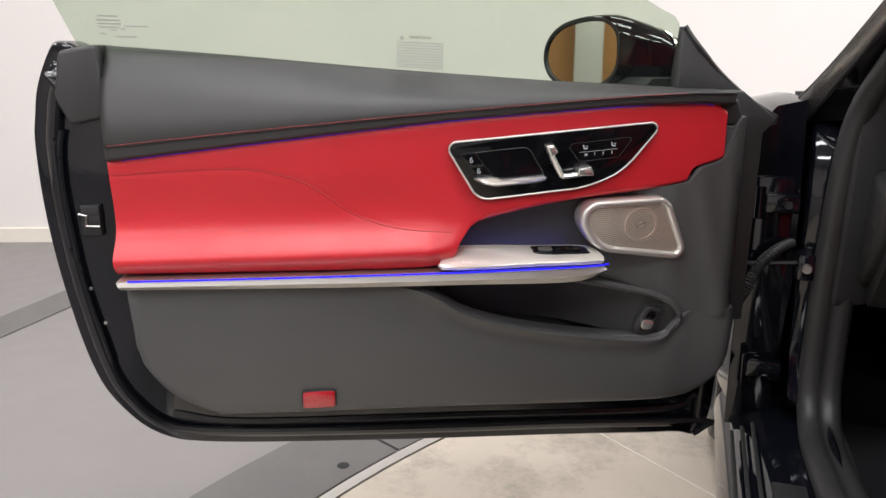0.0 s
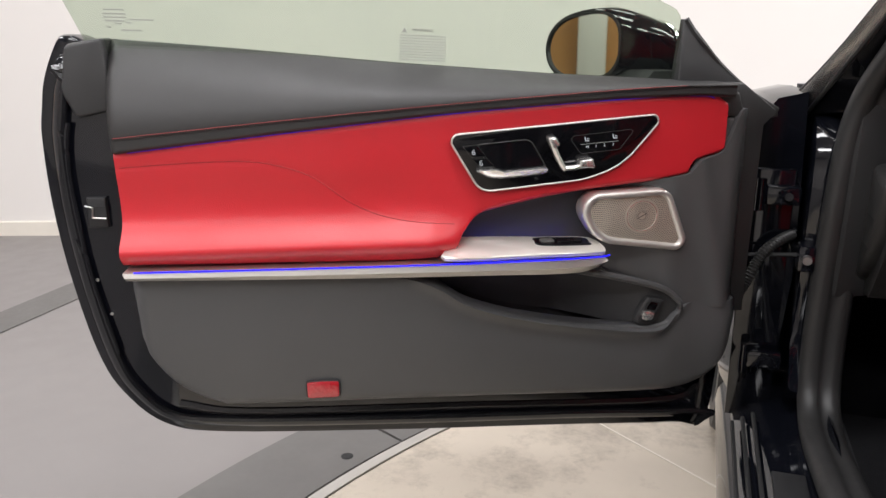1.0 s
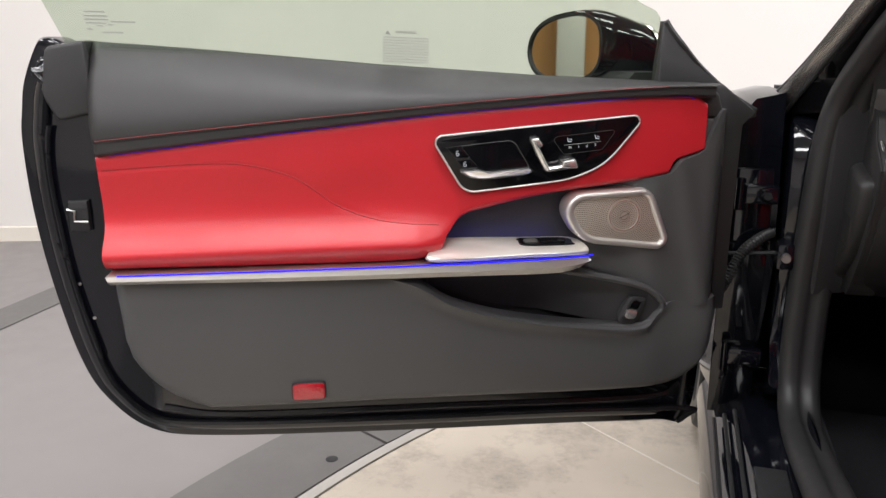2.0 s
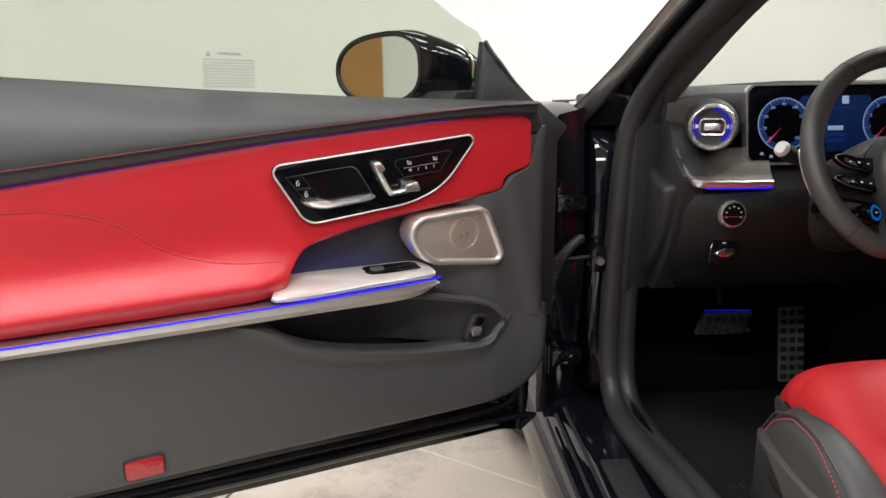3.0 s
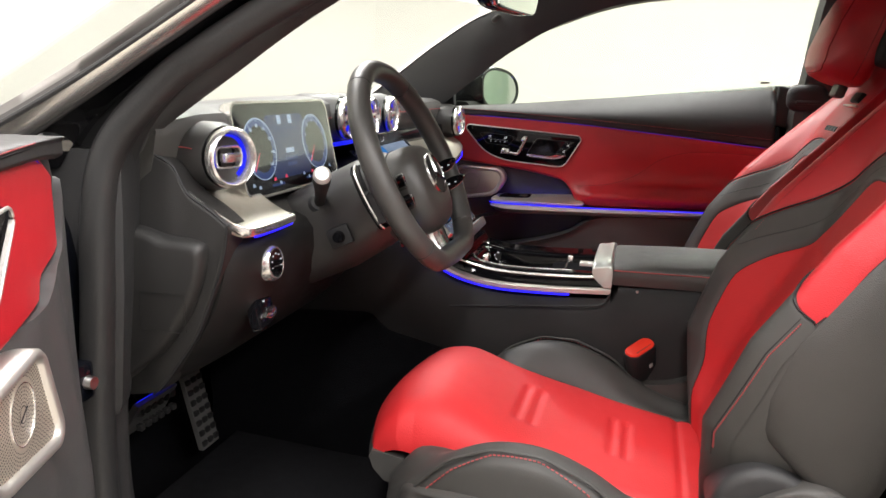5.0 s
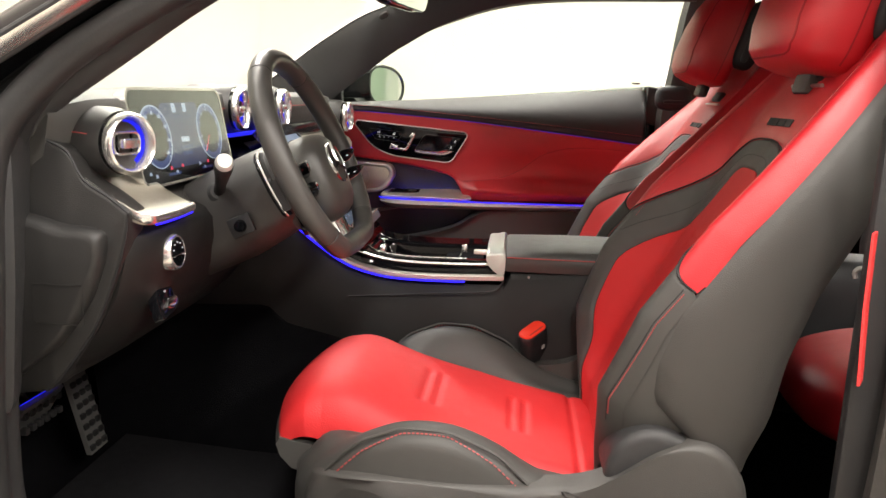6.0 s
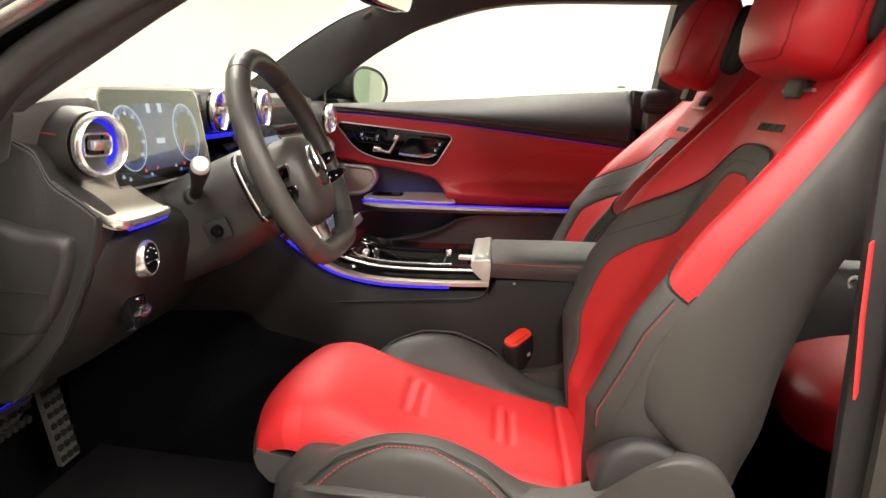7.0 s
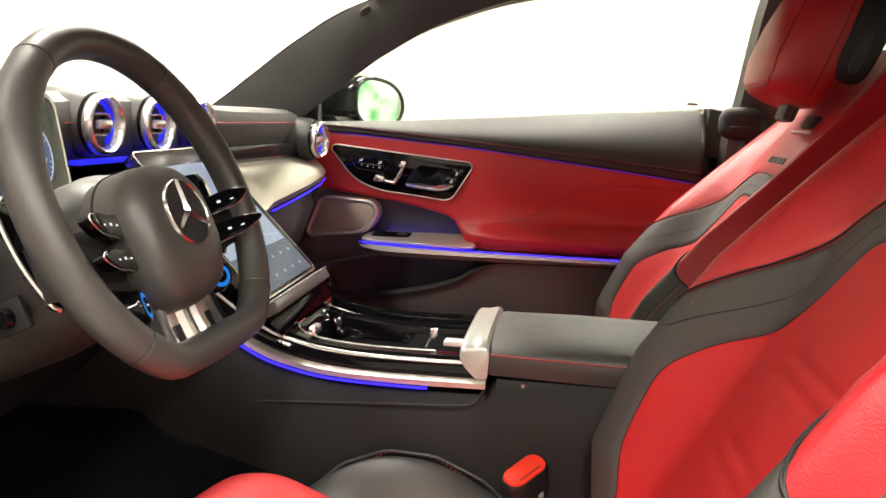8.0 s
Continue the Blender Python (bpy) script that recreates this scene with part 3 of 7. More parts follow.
    for a, b in zip(tops, lows):
        rings.append([P(a[0], a[1], -0.02), P(a[0], a[1], 0.038), P(b[0], (a[1] + b[1]) / 2, 0.04), P(b[0], b[1], 0.030), P(b[0], b[1], -0.02)])
    add("armrest_strip", loft(rings), ALU, None, "brushed aluminium armrest strip")
    plate = catmull([(0.462, 0.695), (0.43, 0.724), (0.418, 0.728), (0.30, 0.7255), (0.226, 0.7225), (0.206, 0.7175), (0.195, 0.708), (0.194, 0.699), (0.21, 0.6955), (0.3, 0.695)], 5, True)

    def shelf(a, b, c):
        return P(a, 0.697 + (b - 0.69) * 0.62 + c * 0.9, 0.044 - (b - 0.69) * 1.62 + c * 0.35)
    top = add("armrest_plate", prism(plate, -0.006, 0.0, shelf, 0.003), ALU_PLATE, None, "brushed aluminium armrest plate")
    swp = UV([(0.308, 0.717), (0.302, 0.721), (0.228, 0.719), (0.217, 0.7105), (0.222, 0.7075), (0.298, 0.709)], 4, True)
    sw = add("window_switch", prism(swp, -0.01, 0.0025, shelf, 0.001), PIANO, top, "black window switch")
    for a in (0.285, 0.257, 0.238):
        add("switch_key", prism(UV([(a + 0.012, 0.7115), (a - 0.008, 0.711), (a - 0.006, 0.717), (a + 0.014, 0.717)], 3, True), 0.0, 0.006, shelf, 0.002), SHIELD if a > 0.27 else PIANO, sw)
    lp = catmull([(0.945, 0.6945), (0.7, 0.6915), (0.47, 0.690), (0.3, 0.691), (0.21, 0.6935), (0.19, 0.696)], 8)
    add("light_line", tube([P(a, b + 0.0005, 0.040) for a, b in lp], 0.0013, 6), BLUE, None, "blue ambient light line")
    add("glow_line", tube([P(a, 0.7085, -0.026) for a in np.linspace(0.405, 0.235, 8)], 0.001, 6), BLUE_WASH, None, "hidden blue light line")
    # recess over the armrest plate
    rtop = catmull([(0.435, 0.722), (0.402, 0.758), (0.366, 0.771), (0.255, 0.794), (0.06, 0.819), (0.044, 0.84), (0.0, 0.854), (-0.012, 0.868), (-0.03, 0.92), (-0.05, 0.925)], 6)
    rlow = catmull([(0.435, 0.7), (0.3, 0.68), (0.24, 0.66), (0.152, 0.64), (0.085, 0.618), (0.05, 0.59), (0.02, 0.586), (-0.055, 0.586)], 6)

    def recess(u, f):
        hi, lo = curve_at(rtop, u), curve_at(rlow, u)
        v = hi + (lo - hi) * f
        g = min(1, max(0, (0.19 - u) / 0.13))
        w = -0.052 + 0.058 * g * g * (3 - 2 * g) - 0.02 * max(0, (-0.02 - u) / 0.03) ** 2
        w += 0.006 * math.exp(-((u - 0.012 - 0.25 * (v - 0.75)) / 0.02) ** 2)
        return P(u, v, w)
    add("recess_panel", sheet(recess, np.linspace(-0.05, 0.435, 60), np.linspace(0, 1, 24), (0, -0.02, 0)), TRIM, None, "dark grey recess above the armrest", 60)
    # loudspeaker
    sp = fillet([(0.256, 0.7925, 0.032), (0.083, 0.8, 0.028), (0.038, 0.6875, 0.02), (0.205, 0.709, 0.06)], 10)
    spk = add("loudspeaker", prism(inset(sp, 0.002), -0.03, 0.008, P, 0.002), GRILLE, None, "metal loudspeaker grille")
    # the frame is wider round the pointed end
    frame_rows = [[(a - 0.45 * d * max(0, (a - 0.12) / 0.12), b) for a, b in inset(sp, d)] for d in (0, 0.0012, 0.004, 0.0085, 0.011, 0.013)]
    add("speaker_frame", loft([[P(*q, h) for q in r_] for r_, h in zip(frame_rows, (-0.02, 0.0115, 0.0145, 0.0145, 0.012, 0.006))] , cap=False), SATIN_SOFT, spk, "satin metal loudspeaker frame", 60)
    sc = (0.128, 0.753)
    poly = [np.array(q) for q in frame_rows[-1]]

    def within(x, y):
        c = False
        for i in range(len(poly)):
            (x1, y1), (x2, y2) = poly[i], poly[i - 1]
            if (y1 > y) != (y2 > y) and x < (x2 - x1) * (y - y1) / (y2 - y1) + x1:
                c = not c
        return c
    bmd = bmesh.new()
    for k in range(1, 40):
        r = 0.004 + k * 0.0030
        cnt = max(24, min(150, int(2 * math.pi * r / 0.0034)))
        for j in range(cnt):
            a = 2 * math.pi * (j + 0.5 * (k % 2)) / cnt + 0.012 * k
            x, y = sc[0] + r * math.cos(a), sc[1] + r * math.sin(a)
            if within(x, y) and abs(r - 0.026) > 0.0022:
                q = [bmd.verts.new(P(x + 0.0011 * math.cos(b + a), y + 0.0008 * math.sin(b + a), 0.0086)) for b in (0, 1.57, 3.14, 4.71)]
                bmd.faces.new(q)
    tagged(add("grille_holes", bmd, DEEP, spk), kind="stuff")
    add("speaker_centre", lathe([(0.0265, -0.001), (0.0262, 0.0012), (0.0252, 0.0012), (0.0248, -0.001)], Matrix.Translation(P(sc[0], sc[1], 0.008)) @ pose(0, 0, 0, -90, 0, 0), 36), SATIN, spk)
    add("speaker_mark", tube([P(sc[0] + 0.008, sc[1] - 0.004, 0.009), P(sc[0] - 0.008, sc[1] + 0.004, 0.009)], 0.0006, 4), DEEP, spk)
    # lower panel with map pocket
    edge = catmull([(0.961, 0.681), (0.75, 0.673), (0.56, 0.667), (0.515, 0.663), (0.47, 0.647), (0.423, 0.616), (0.346, 0.59), (0.247, 0.57), (0.15, 0.557), (0.1, 0.554), (0.075, 0.561), (0.06, 0.579), (0.03, 0.596), (-0.055, 0.594)], 6)
    bott = catmull([(0.964, 0.64), (0.95, 0.547), (0.905, 0.48), (0.843, 0.444), (0.783, 0.437), (0.44, 0.43), (0.09, 0.423), (0.0, 0.437), (-0.045, 0.484), (-0.058, 0.54)], 6)

    def low_panel(u, f):
        t_, b_ = curve_at(edge, u), curve_at(bott, u)
        v = t_ + (b_ - t_) * f
        lip = 0.014 * math.exp(-((t_ - v) / 0.012) ** 2) * min(1, max(0, (0.53 - u) / 0.06)) * min(1, max(0, (u - 0.03) / 0.05))
        tuck = -0.03 * max(0, 1 - (v - b_) / 0.02) ** 2 - 0.012 * max(0, 1 - (t_ - v) / 0.005) ** 2 * min(1, max(0, (u - 0.04) / 0.03))
        side_ = -0.03 * max(0, (u - 0.94) / 0.024) ** 2 - 0.02 * max(0, (-0.03 - u) / 0.028) ** 2
        belly = 0.006 * math.sin(math.pi * min(1, max(0, f)))
        return P(u, v, 0.006 + 0.006 * min(1, max(0, (u - 0.02) / 0.05)) + lip + tuck + side_ + belly)
    add("lower_panel", sheet(low_panel, np.linspace(-0.058, 0.963, 110), [0, 0.02, 0.05, *np.linspace(0.1, 0.9, 18), 0.94, 0.97, 1], (0, -0.035, 0)), TRIM, None, "dark grey moulded lower door panel", 60)
    # black sheet at the back of the pocket, for the armrest's shade
    bay = UV([(0.55, 0.668), (0.3, 0.668), (0.2, 0.665), (0.12, 0.65), (0.06, 0.62), (0.045, 0.585), (0.07, 0.53), (0.2, 0.53), (0.4, 0.56), (0.5, 0.62)], 5, True)
    add("pocket_liner", prism(bay, -0.083, -0.078, P), DEEP, None, "black sheet for the shade deep in the door pocket")
    loop_top = catmull([(0.46, 0.672), (0.36, 0.668), (0.26, 0.662), (0.152, 0.642), (0.085, 0.622), (0.052, 0.594), (0.046, 0.58)], 5)
    loop_low = catmull([(0.46, 0.626), (0.36, 0.586), (0.26, 0.566), (0.15, 0.552), (0.1, 0.549), (0.066, 0.56), (0.046, 0.58)], 5)

    def scoop(u, f):
        t_, b_ = curve_at(loop_top, u), curve_at(loop_low, u)
        g = min(1, max(0, (0.27 - u) / 0.22))
        return P(u, t_ + (b_ - t_) * f, -0.073 + 0.078 * g * g * (3 - 2 * g) - 0.008 * math.sin(math.pi * f) * g * (1 - g))
    # darker than the door trim: shade under the armrest is in its colour
    add("pocket_end", sheet(scoop, np.linspace(0.047, 0.455, 50), np.linspace(0, 1, 12), (0, -0.02, 0)), PLASTIC, None, "smooth scooped end of the pocket, darkened for shade", 60)
    lip = catmull([(0.24, 0.664), (0.152, 0.645), (0.085, 0.625), (0.055, 0.602), (0.05, 0.587), (0.058, 0.569), (0.077, 0.557), (0.102, 0.553), (0.15, 0.554), (0.2, 0.558)], 6)
    add("pocket_lip", tube([P(a, b, 0.010) for a, b in lip], 0.006, 8), TRIM)
    pr = UV([(0.109, 0.608), (0.1, 0.6085), (0.083, 0.605), (0.08, 0.6), (0.085, 0.58), (0.091, 0.568), (0.103, 0.556), (0.11, 0.5545), (0.124, 0.559), (0.129, 0.566), (0.127, 0.58), (0.116, 0.6)], 3, True)
    pull = add("boot_switch", prism(pr, 0.0, 0.012, P, 0.004), PLASTIC, None, "oval boot release switch")
    pin = UV([(0.107, 0.604), (0.09, 0.601), (0.088, 0.597), (0.095, 0.58), (0.107, 0.5665), (0.12, 0.5685), (0.121, 0.574)], 4, True)
    add("switch_well", rim(pin, inset(pin, 0.003), 0.010, 0.0155, P), DEEP, pull)
    add("switch_tab", prism(inset(UV([(0.116, 0.588), (0.097, 0.583), (0.102, 0.569), (0.119, 0.572)], 3, True), 0.0005), 0.01, 0.0185, P, 0.003), SATIN, pull, "small chrome tab")
    add("switch_lid", prism(UV([(0.106, 0.602), (0.09, 0.599), (0.0955, 0.586), (0.113, 0.59)], 3, True), 0.01, 0.0135, P, 0.002), PIANO, pull)
    rf = [(0.667 + 0.0285 * math.copysign(abs(math.cos(a)) ** 0.3, math.cos(a)), 0.473 + 0.0165 * math.copysign(abs(math.sin(a)) ** 0.3, math.sin(a))) for a in (2 * math.pi * i / 32 for i in range(32))]
    rfo = add("reflector", prism(rf, 0.0, 0.021, P, 0.002), DEEP, None, "red safety reflector in a black frame")
    add("reflector_lens", prism(inset(rf, 0.002), 0.01, 0.0225, P, 0.001), REFLECT, rfo)
    add("trim_lip", tube([P(a, b, -0.05) for a, b in catmull([(0.92, 0.428), (0.8, 0.405), (0.44, 0.395), (0.05, 0.385), (-0.02, 0.41)], 8)], 0.01, 8), SEAL)
    # rear end of the door: filler pillar and latch
    add("rear_cover", prism(fillet([(1.03, 1.036, 0.012), (0.975, 1.045, 0.004), (0.967, 0.937, 0.003), (1.024, 0.925, 0.008), (1.044, 0.965, 0.03)], 5), -0.09, -0.034, P, 0.006, 3), PLASTIC, None, "dark plastic end cover")
    add("edge_seal", tube([P(a, b, -0.04) for a, b in catmull([(1.04, 0.918), (1.046, 0.892), (1.05, 0.84), (1.046, 0.76), (1.036, 0.66), (1.01, 0.53)], 6)], 0.0045, 8), SEAL, None, "thin rubber edge seal")
    lat = add("door_latch", prism([(1.028, 0.8), (0.998, 0.8), (0.998, 0.75), (1.03, 0.75)], -0.06, -0.036, P, 0.004), DEEP, None, "black door latch with steel claw")
    add("latch_claw", tube([P(1.03, 0.787, -0.034), P(1.018, 0.784, -0.032), P(1.02, 0.768, -0.032), P(1.0, 0.766, -0.034)], 0.0018, 6), STEEL, lat)
    add("latch_slot", prism([(1.016, 0.786), (0.999, 0.786), (0.999, 0.77), (1.016, 0.77)], -0.04, -0.0345, P), DEEP, lat)
    for v in (0.89, 0.66, 0.6):
        uu = curve_at([(0.94 + 0.107, 0.95), (1.052, 0.88), (1.03, 0.66), (1.014, 0.6)], v, 1)
        add("body_clip", lathe([(0.0008, 0.002), (0.0026, 0.002), (0.0032, 0)], Matrix.Translation(P(uu, v, -0.0455)) @ pose(0, 0, 0, -90), 8), STEEL)
    # glass
    gl = UV([(0.99, 0.98), (1.003, 1.044), (1.05, 1.18), (1.085, 1.28), (1.0, 1.318), (0.85, 1.335), (0.65, 1.325), (0.47, 1.285), (0.3, 1.215), (0.125, 1.107), (0.068, 1.073), (0.062, 1.0), (0.06, 0.95), (0.5, 0.95)], 4, True)

    def curve_glass(a, b, c):
        return P(a, b, -0.075 + 0.55 * -0 * b + c - 0.16 * max(0, b - 0.95) ** 2 + 0.30 * max(0, b - 0.95))
    add("side_window", prism(gl, -0.0025, 0.0025, curve_glass), SIDE_GLASS, None, "greenish frameless side window").visible_shadow = False
    win = door.children[-1]
    mk = []
    for i in range(10 if side > 0 else 0):
        v = 1.047 - i * 0.0042
        mk.append(prism([(0.523, v), (0.449, v - 0.004), (0.449, v - 0.0055), (0.523, v - 0.0015)], 0.003, 0.0034, curve_glass))
    fm = Matrix(((-1, 0, 0, 0), (0, 0, 1, 0), (0, 1, 0, 0), (0, 0, 0, 1)))
    if side > 0:
        q = curve_glass(0.486, 1.0525, 0.004)
        lettering("WARNING", 0.0072, Matrix.Translation(q) @ pose(0, 0, 0, -16.7, 0, 0) @ pose(0, 0, 0, 0, -3, 0) @ fm, "warning_word", DARK_INK, win)
        add("warning_text", join(*mk), INK, win, "fine grey print lines")
        add("warning_sign", prism([(0.519, 1.05), (0.511, 1.0495), (0.515, 1.0575)], 0.003, 0.0034, curve_glass), INK, win)
        mk = [prism([(a, v), (a - wd, v - 0.001), (a - wd, v - 0.003), (a, v - 0.002)], 0.003, 0.0034, curve_glass) for a, v, wd in ((0.966, 1.087, 0.03), (0.968, 1.081, 0.034), (0.968, 1.076, 0.034), (0.966, 1.071, 0.028), (0.952, 1.067, 0.01), (0.936, 1.068, 0.008), (0.966, 1.062, 0.008), (0.93, 1.072, 0.035), (0.945, 1.057, 0.03))]
        add("glass_marks", join(*mk), INK, win, "small etched marks")
    else:
        add("glass_label", prism([(0.949, 1.048), (0.926, 1.048), (0.926, 1.0535), (0.949, 1.0535)], 0.003, 0.0034, curve_glass), INK, win, "small grey label")
    # sail and mirror
    sl = [(0.054, 1.068), (0.049, 1.068), (0.036, 1.05), (0.012, 1.024), (-0.025, 0.99), (-0.085, 0.948), (-0.135, 0.922), (-0.155, 0.912), (-0.158, 0.90), (-0.10, 0.895), (-0.02, 0.93), (0.06, 0.955), (0.058, 1.01)]

    def lean(a, b, c):
        return P(a, b, -0.062 + 0.33 * min(0, a - 0.02) + c * (0.35 + 0.65 * min(1, max(0, (1.07 - b) / 0.12))))
    add("sail_panel", prism(sl, -0.02, 0.014, lean, 0.005), PLASTIC, None, "black triangular sail panel")
    add("sail_seal", tube([lean(a, b, 0.008) for a, b in catmull(sl[1:8], 4)], 0.0055, 8), RUBBER, None, "rubber edge along the sail panel")
    add("front_edge", prism([(-0.018, 0.965), (-0.036, 0.92), (-0.045, 0.84), (-0.056, 0.69), (-0.062, 0.56), (-0.085, 0.56), (-0.09, 0.9), (-0.11, 0.92), (-0.05, 0.965)], -0.09, -0.03, P, 0.006), RUBBER, None, "black front edge of the door")
    def mring(du, sw_, sv, cw, cv, n=40, e=0.8):
        out = []
        for a in (2 * math.pi * i / n for i in range(n)):
            w_ = cw + sw_ * math.copysign(abs(math.cos(a)) ** e, math.cos(a))
            v_ = cv + sv * math.copysign(abs(math.sin(a)) ** e, math.sin(a))
            out.append(P(0.163 + du - 0.46 * (w_ + 0.245), v_ + (0.012 * (w_ + 0.245) / 0.1 if math.sin(a) > 0 else 0), w_))
        return out
    mir = add("wing_mirror", loft([mring(*r) for r in ((0.002, 0.092, 0.058, -0.245, 1.022), (0.008, 0.096, 0.062, -0.245, 1.022), (0.006, 0.101, 0.066, -0.245, 1.022), (-0.02, 0.104, 0.069, -0.244, 1.021), (-0.06, 0.102, 0.064, -0.24, 1.013), (-0.1, 0.094, 0.054, -0.23, 1.001), (-0.13, 0.08, 0.042, -0.222, 0.99), (-0.152, 0.055, 0.026, -0.214, 0.982), (-0.165, 0.03, 0.012, -0.208, 0.978))]), PAINT, None, "glossy black wing mirror housing", 60)
    add("mirror_glass", loft([mring(0.0035, 0.0915, 0.0575, -0.245, 1.022), mring(0.005, 0.0905, 0.0565, -0.245, 1.022)]), MIRROR, mir, "silvered mirror glass", 20)
    add("mirror_rim", loft([mring(0.004, 0.096, 0.062, -0.245, 1.022), mring(0.0095, 0.0965, 0.0625, -0.245, 1.022), mring(0.0095, 0.0915, 0.0575, -0.245, 1.022), mring(0.004, 0.0915, 0.0575, -0.245, 1.022)], loop=True), DEEP, mir)
    add("mirror_crease", tube([q + Vector((0, 0.001, 0)) for q in [mring(-0.085, 0.0985, 0.0585, -0.234, 1.006)[i] for i in range(-11, 12)]], 0.0025, 6), CHROME, mir, "thin bright crease line")
    add("mirror_foot", loft([[P(u0 + x, 0.962 + z, w_) for x, z in ((0.05, 0), (0.03, 0.022), (-0.02, 0.022), (-0.04, 0), (-0.02, -0.012), (0.03, -0.012))] for w_, u0 in ((-0.08, 0.06), (-0.13, 0.07), (-0.2, 0.10))]), DEEP, mir)
    return door


DN = Matrix(((-0.9093, 0.4161, 0, -0.954), (-0.4161, -0.9093, 0, -0.003), (0, 0, 1, 0), (0, 0, 0, 1)))
build_door("driver_door", DN, 1, "open black car door with red and dark grey trim")
DF = Matrix(((0.035, 0.9994, 0, 0.698), (-0.9994, 0.035, 0, 0.098), (0, 0, 1, -0.011), (0, 0, 0, 1)))
build_door("passenger_door", DF, -1, "closed car door with red and dark grey trim")

# ---- car body ----


def W(x, y, z):
    return Vector((x, y, z))


car = empty("car", pose(0, 0, 0), "black two-door car with its driver door open", "car")
SEAL = [(-0.75, -0.95, 0.41), (-0.75, -0.6, 0.40), (-0.75, -0.29, 0.385), (-0.75, -0.10, 0.36), (-0.75, 0.04, 0.348), (-0.751, 0.112, 0.378), (-0.752, 0.136, 0.45), (-0.752, 0.135, 0.58), (-0.75, 0.122, 0.74), (-0.743, 0.114, 0.87), (-0.73, 0.096, 0.945), (-0.71, 0.040, 1.012), (-0.697, -0.015, 1.054), (-0.676, -0.112, 1.114), (-0.655, -0.25, 1.182), (-0.635, -0.5, 1.243), (-0.63, -0.95, 1.255)]
sp_ = catmull(SEAL, 8)
SEAL_SECTION = catmull([(-0.012, -0.016), (-0.021, -0.004), (-0.018, 0.011), (-0.006, 0.019), (0.008, 0.0185), (0.017, 0.013), (0.026, 0.0125), (0.038, 0.014), (0.05, 0.007), (0.054, -0.008), (0.04, -0.02)], 3, True)
seal_rows = []
for i, p in enumerate(sp_):
    d = sp_[min(i + 1, len(sp_) - 1)] - sp_[max(i - 1, 0)]
    d = d / np.linalg.norm(d)
    up_n = np.array((0, -d[2], d[1])) / math.hypot(d[1], d[2])
    wide = 1.0 - 0.5 * min(1, max(0, (p[2] - 0.93) / 0.1))
    seal_rows.append([W(*(p + np.array((a * (wide if a > 0 else 1), 0, 0)) + up_n * b)) for a, b in SEAL_SECTION])
part("aperture_seal", loft(seal_rows), RUBBER, car, "broad black rubber door aperture seal", 60)
# foot of the windscreen pillar trim, beside the dashboard
kick = []
for z, ya, yb, yc in ((0.585, 0.118, 0.128, 0.152), (0.6, 0.112, 0.122, 0.148), (0.76, 0.096, 0.102, 0.125), (0.86, 0.09, 0.094, 0.108), (0.935, 0.088, 0.09, 0.1)):
    kick.append([W(-0.742, ya + 0.012, z), W(-0.732, ya, z), W(-0.705, yb, z), W(-0.662, yc, z), W(-0.662, 0.2, z), W(-0.742, 0.2, z)])
part("kick_panel", loft(kick), PLASTIC, car, "dark grey trim at the foot of the pillar")
# windscreen pillars: outer edge, seal line and inner edge, from the wing to the roof
AP = [((-0.835, 0.32, 0.90), (-0.733, 0.155, 0.905), (-0.685, 0.09, 0.93)), ((-0.80, 0.198, 0.963), (-0.725, 0.113, 0.961), (-0.673, 0.06, 0.962)), ((-0.773, 0.101, 1.02), (-0.71, 0.044, 1.019), (-0.656, -0.019, 1.02)), ((-0.752, 0.025, 1.07), (-0.697, -0.013, 1.061), (-0.637, -0.105, 1.083)), ((-0.72, -0.098, 1.15), (-0.676, -0.11, 1.122), (-0.621, -0.178, 1.128)), ((-0.69, -0.25, 1.228), (-0.655, -0.25, 1.19), (-0.60, -0.3, 1.188)), ((-0.66, -0.5, 1.29), (-0.635, -0.5, 1.25), (-0.58, -0.52, 1.245)), ((-0.645, -0.95, 1.305), (-0.63, -0.95, 1.262), (-0.575, -0.95, 1.262))]
AO, AS, AI = (catmull([r[k] for r in AP], 6) for k in range(3))
AG = [o + np.array((0.07, 0.16, -0.008)) for o in AO]
AN = [o + np.array((0.065, 0.06, -0.006)) for o in AO]
flat = lambda q, s: W(-s * q[0], q[1], q[2])


def pillar(s):
    return loft([[flat(q, s) for q in (o + (0, 0, -0.014), o + (0.002, 0.012, 0.006), o + (0.016, 0.03, 0.014), g + (-0.02, 0.003, 0.004), g, g + (0.0, -0.04, -0.03), p + (0.02, 0.02, 0.01), p + (-0.012, 0.012, 0.006))] for o, p, g in zip(AO, AS, AG if s > 0 else AN)])


def pillar_trim(s):
    return loft([[flat(q, s) for q in (p + (0.012, 0.0, 0.002), p + (0.03, -0.012, -0.004) if 0 else (p * 0.5 + i * 0.5) + (0.0, -0.006, -0.008), i, i + (0.012, 0.03, 0.022), g * 0.6 + i * 0.4 + (0.02, 0.02, 0.0), g + (0.012, -0.004, -0.006), g + (-0.004, -0.03, -0.02), p + (0.02, 0.03, 0.02))] for p, i, g in zip(AS, AI, AG if s > 0 else AN)])


for s in (-1, 1):
    part("front_pillar", pillar(s), GLOSS_PAINT, car, "glossy black windscreen pillar")
    part("pillar_trim", pillar_trim(s), PLASTIC, car, "dark grey inner pillar trim", 55)
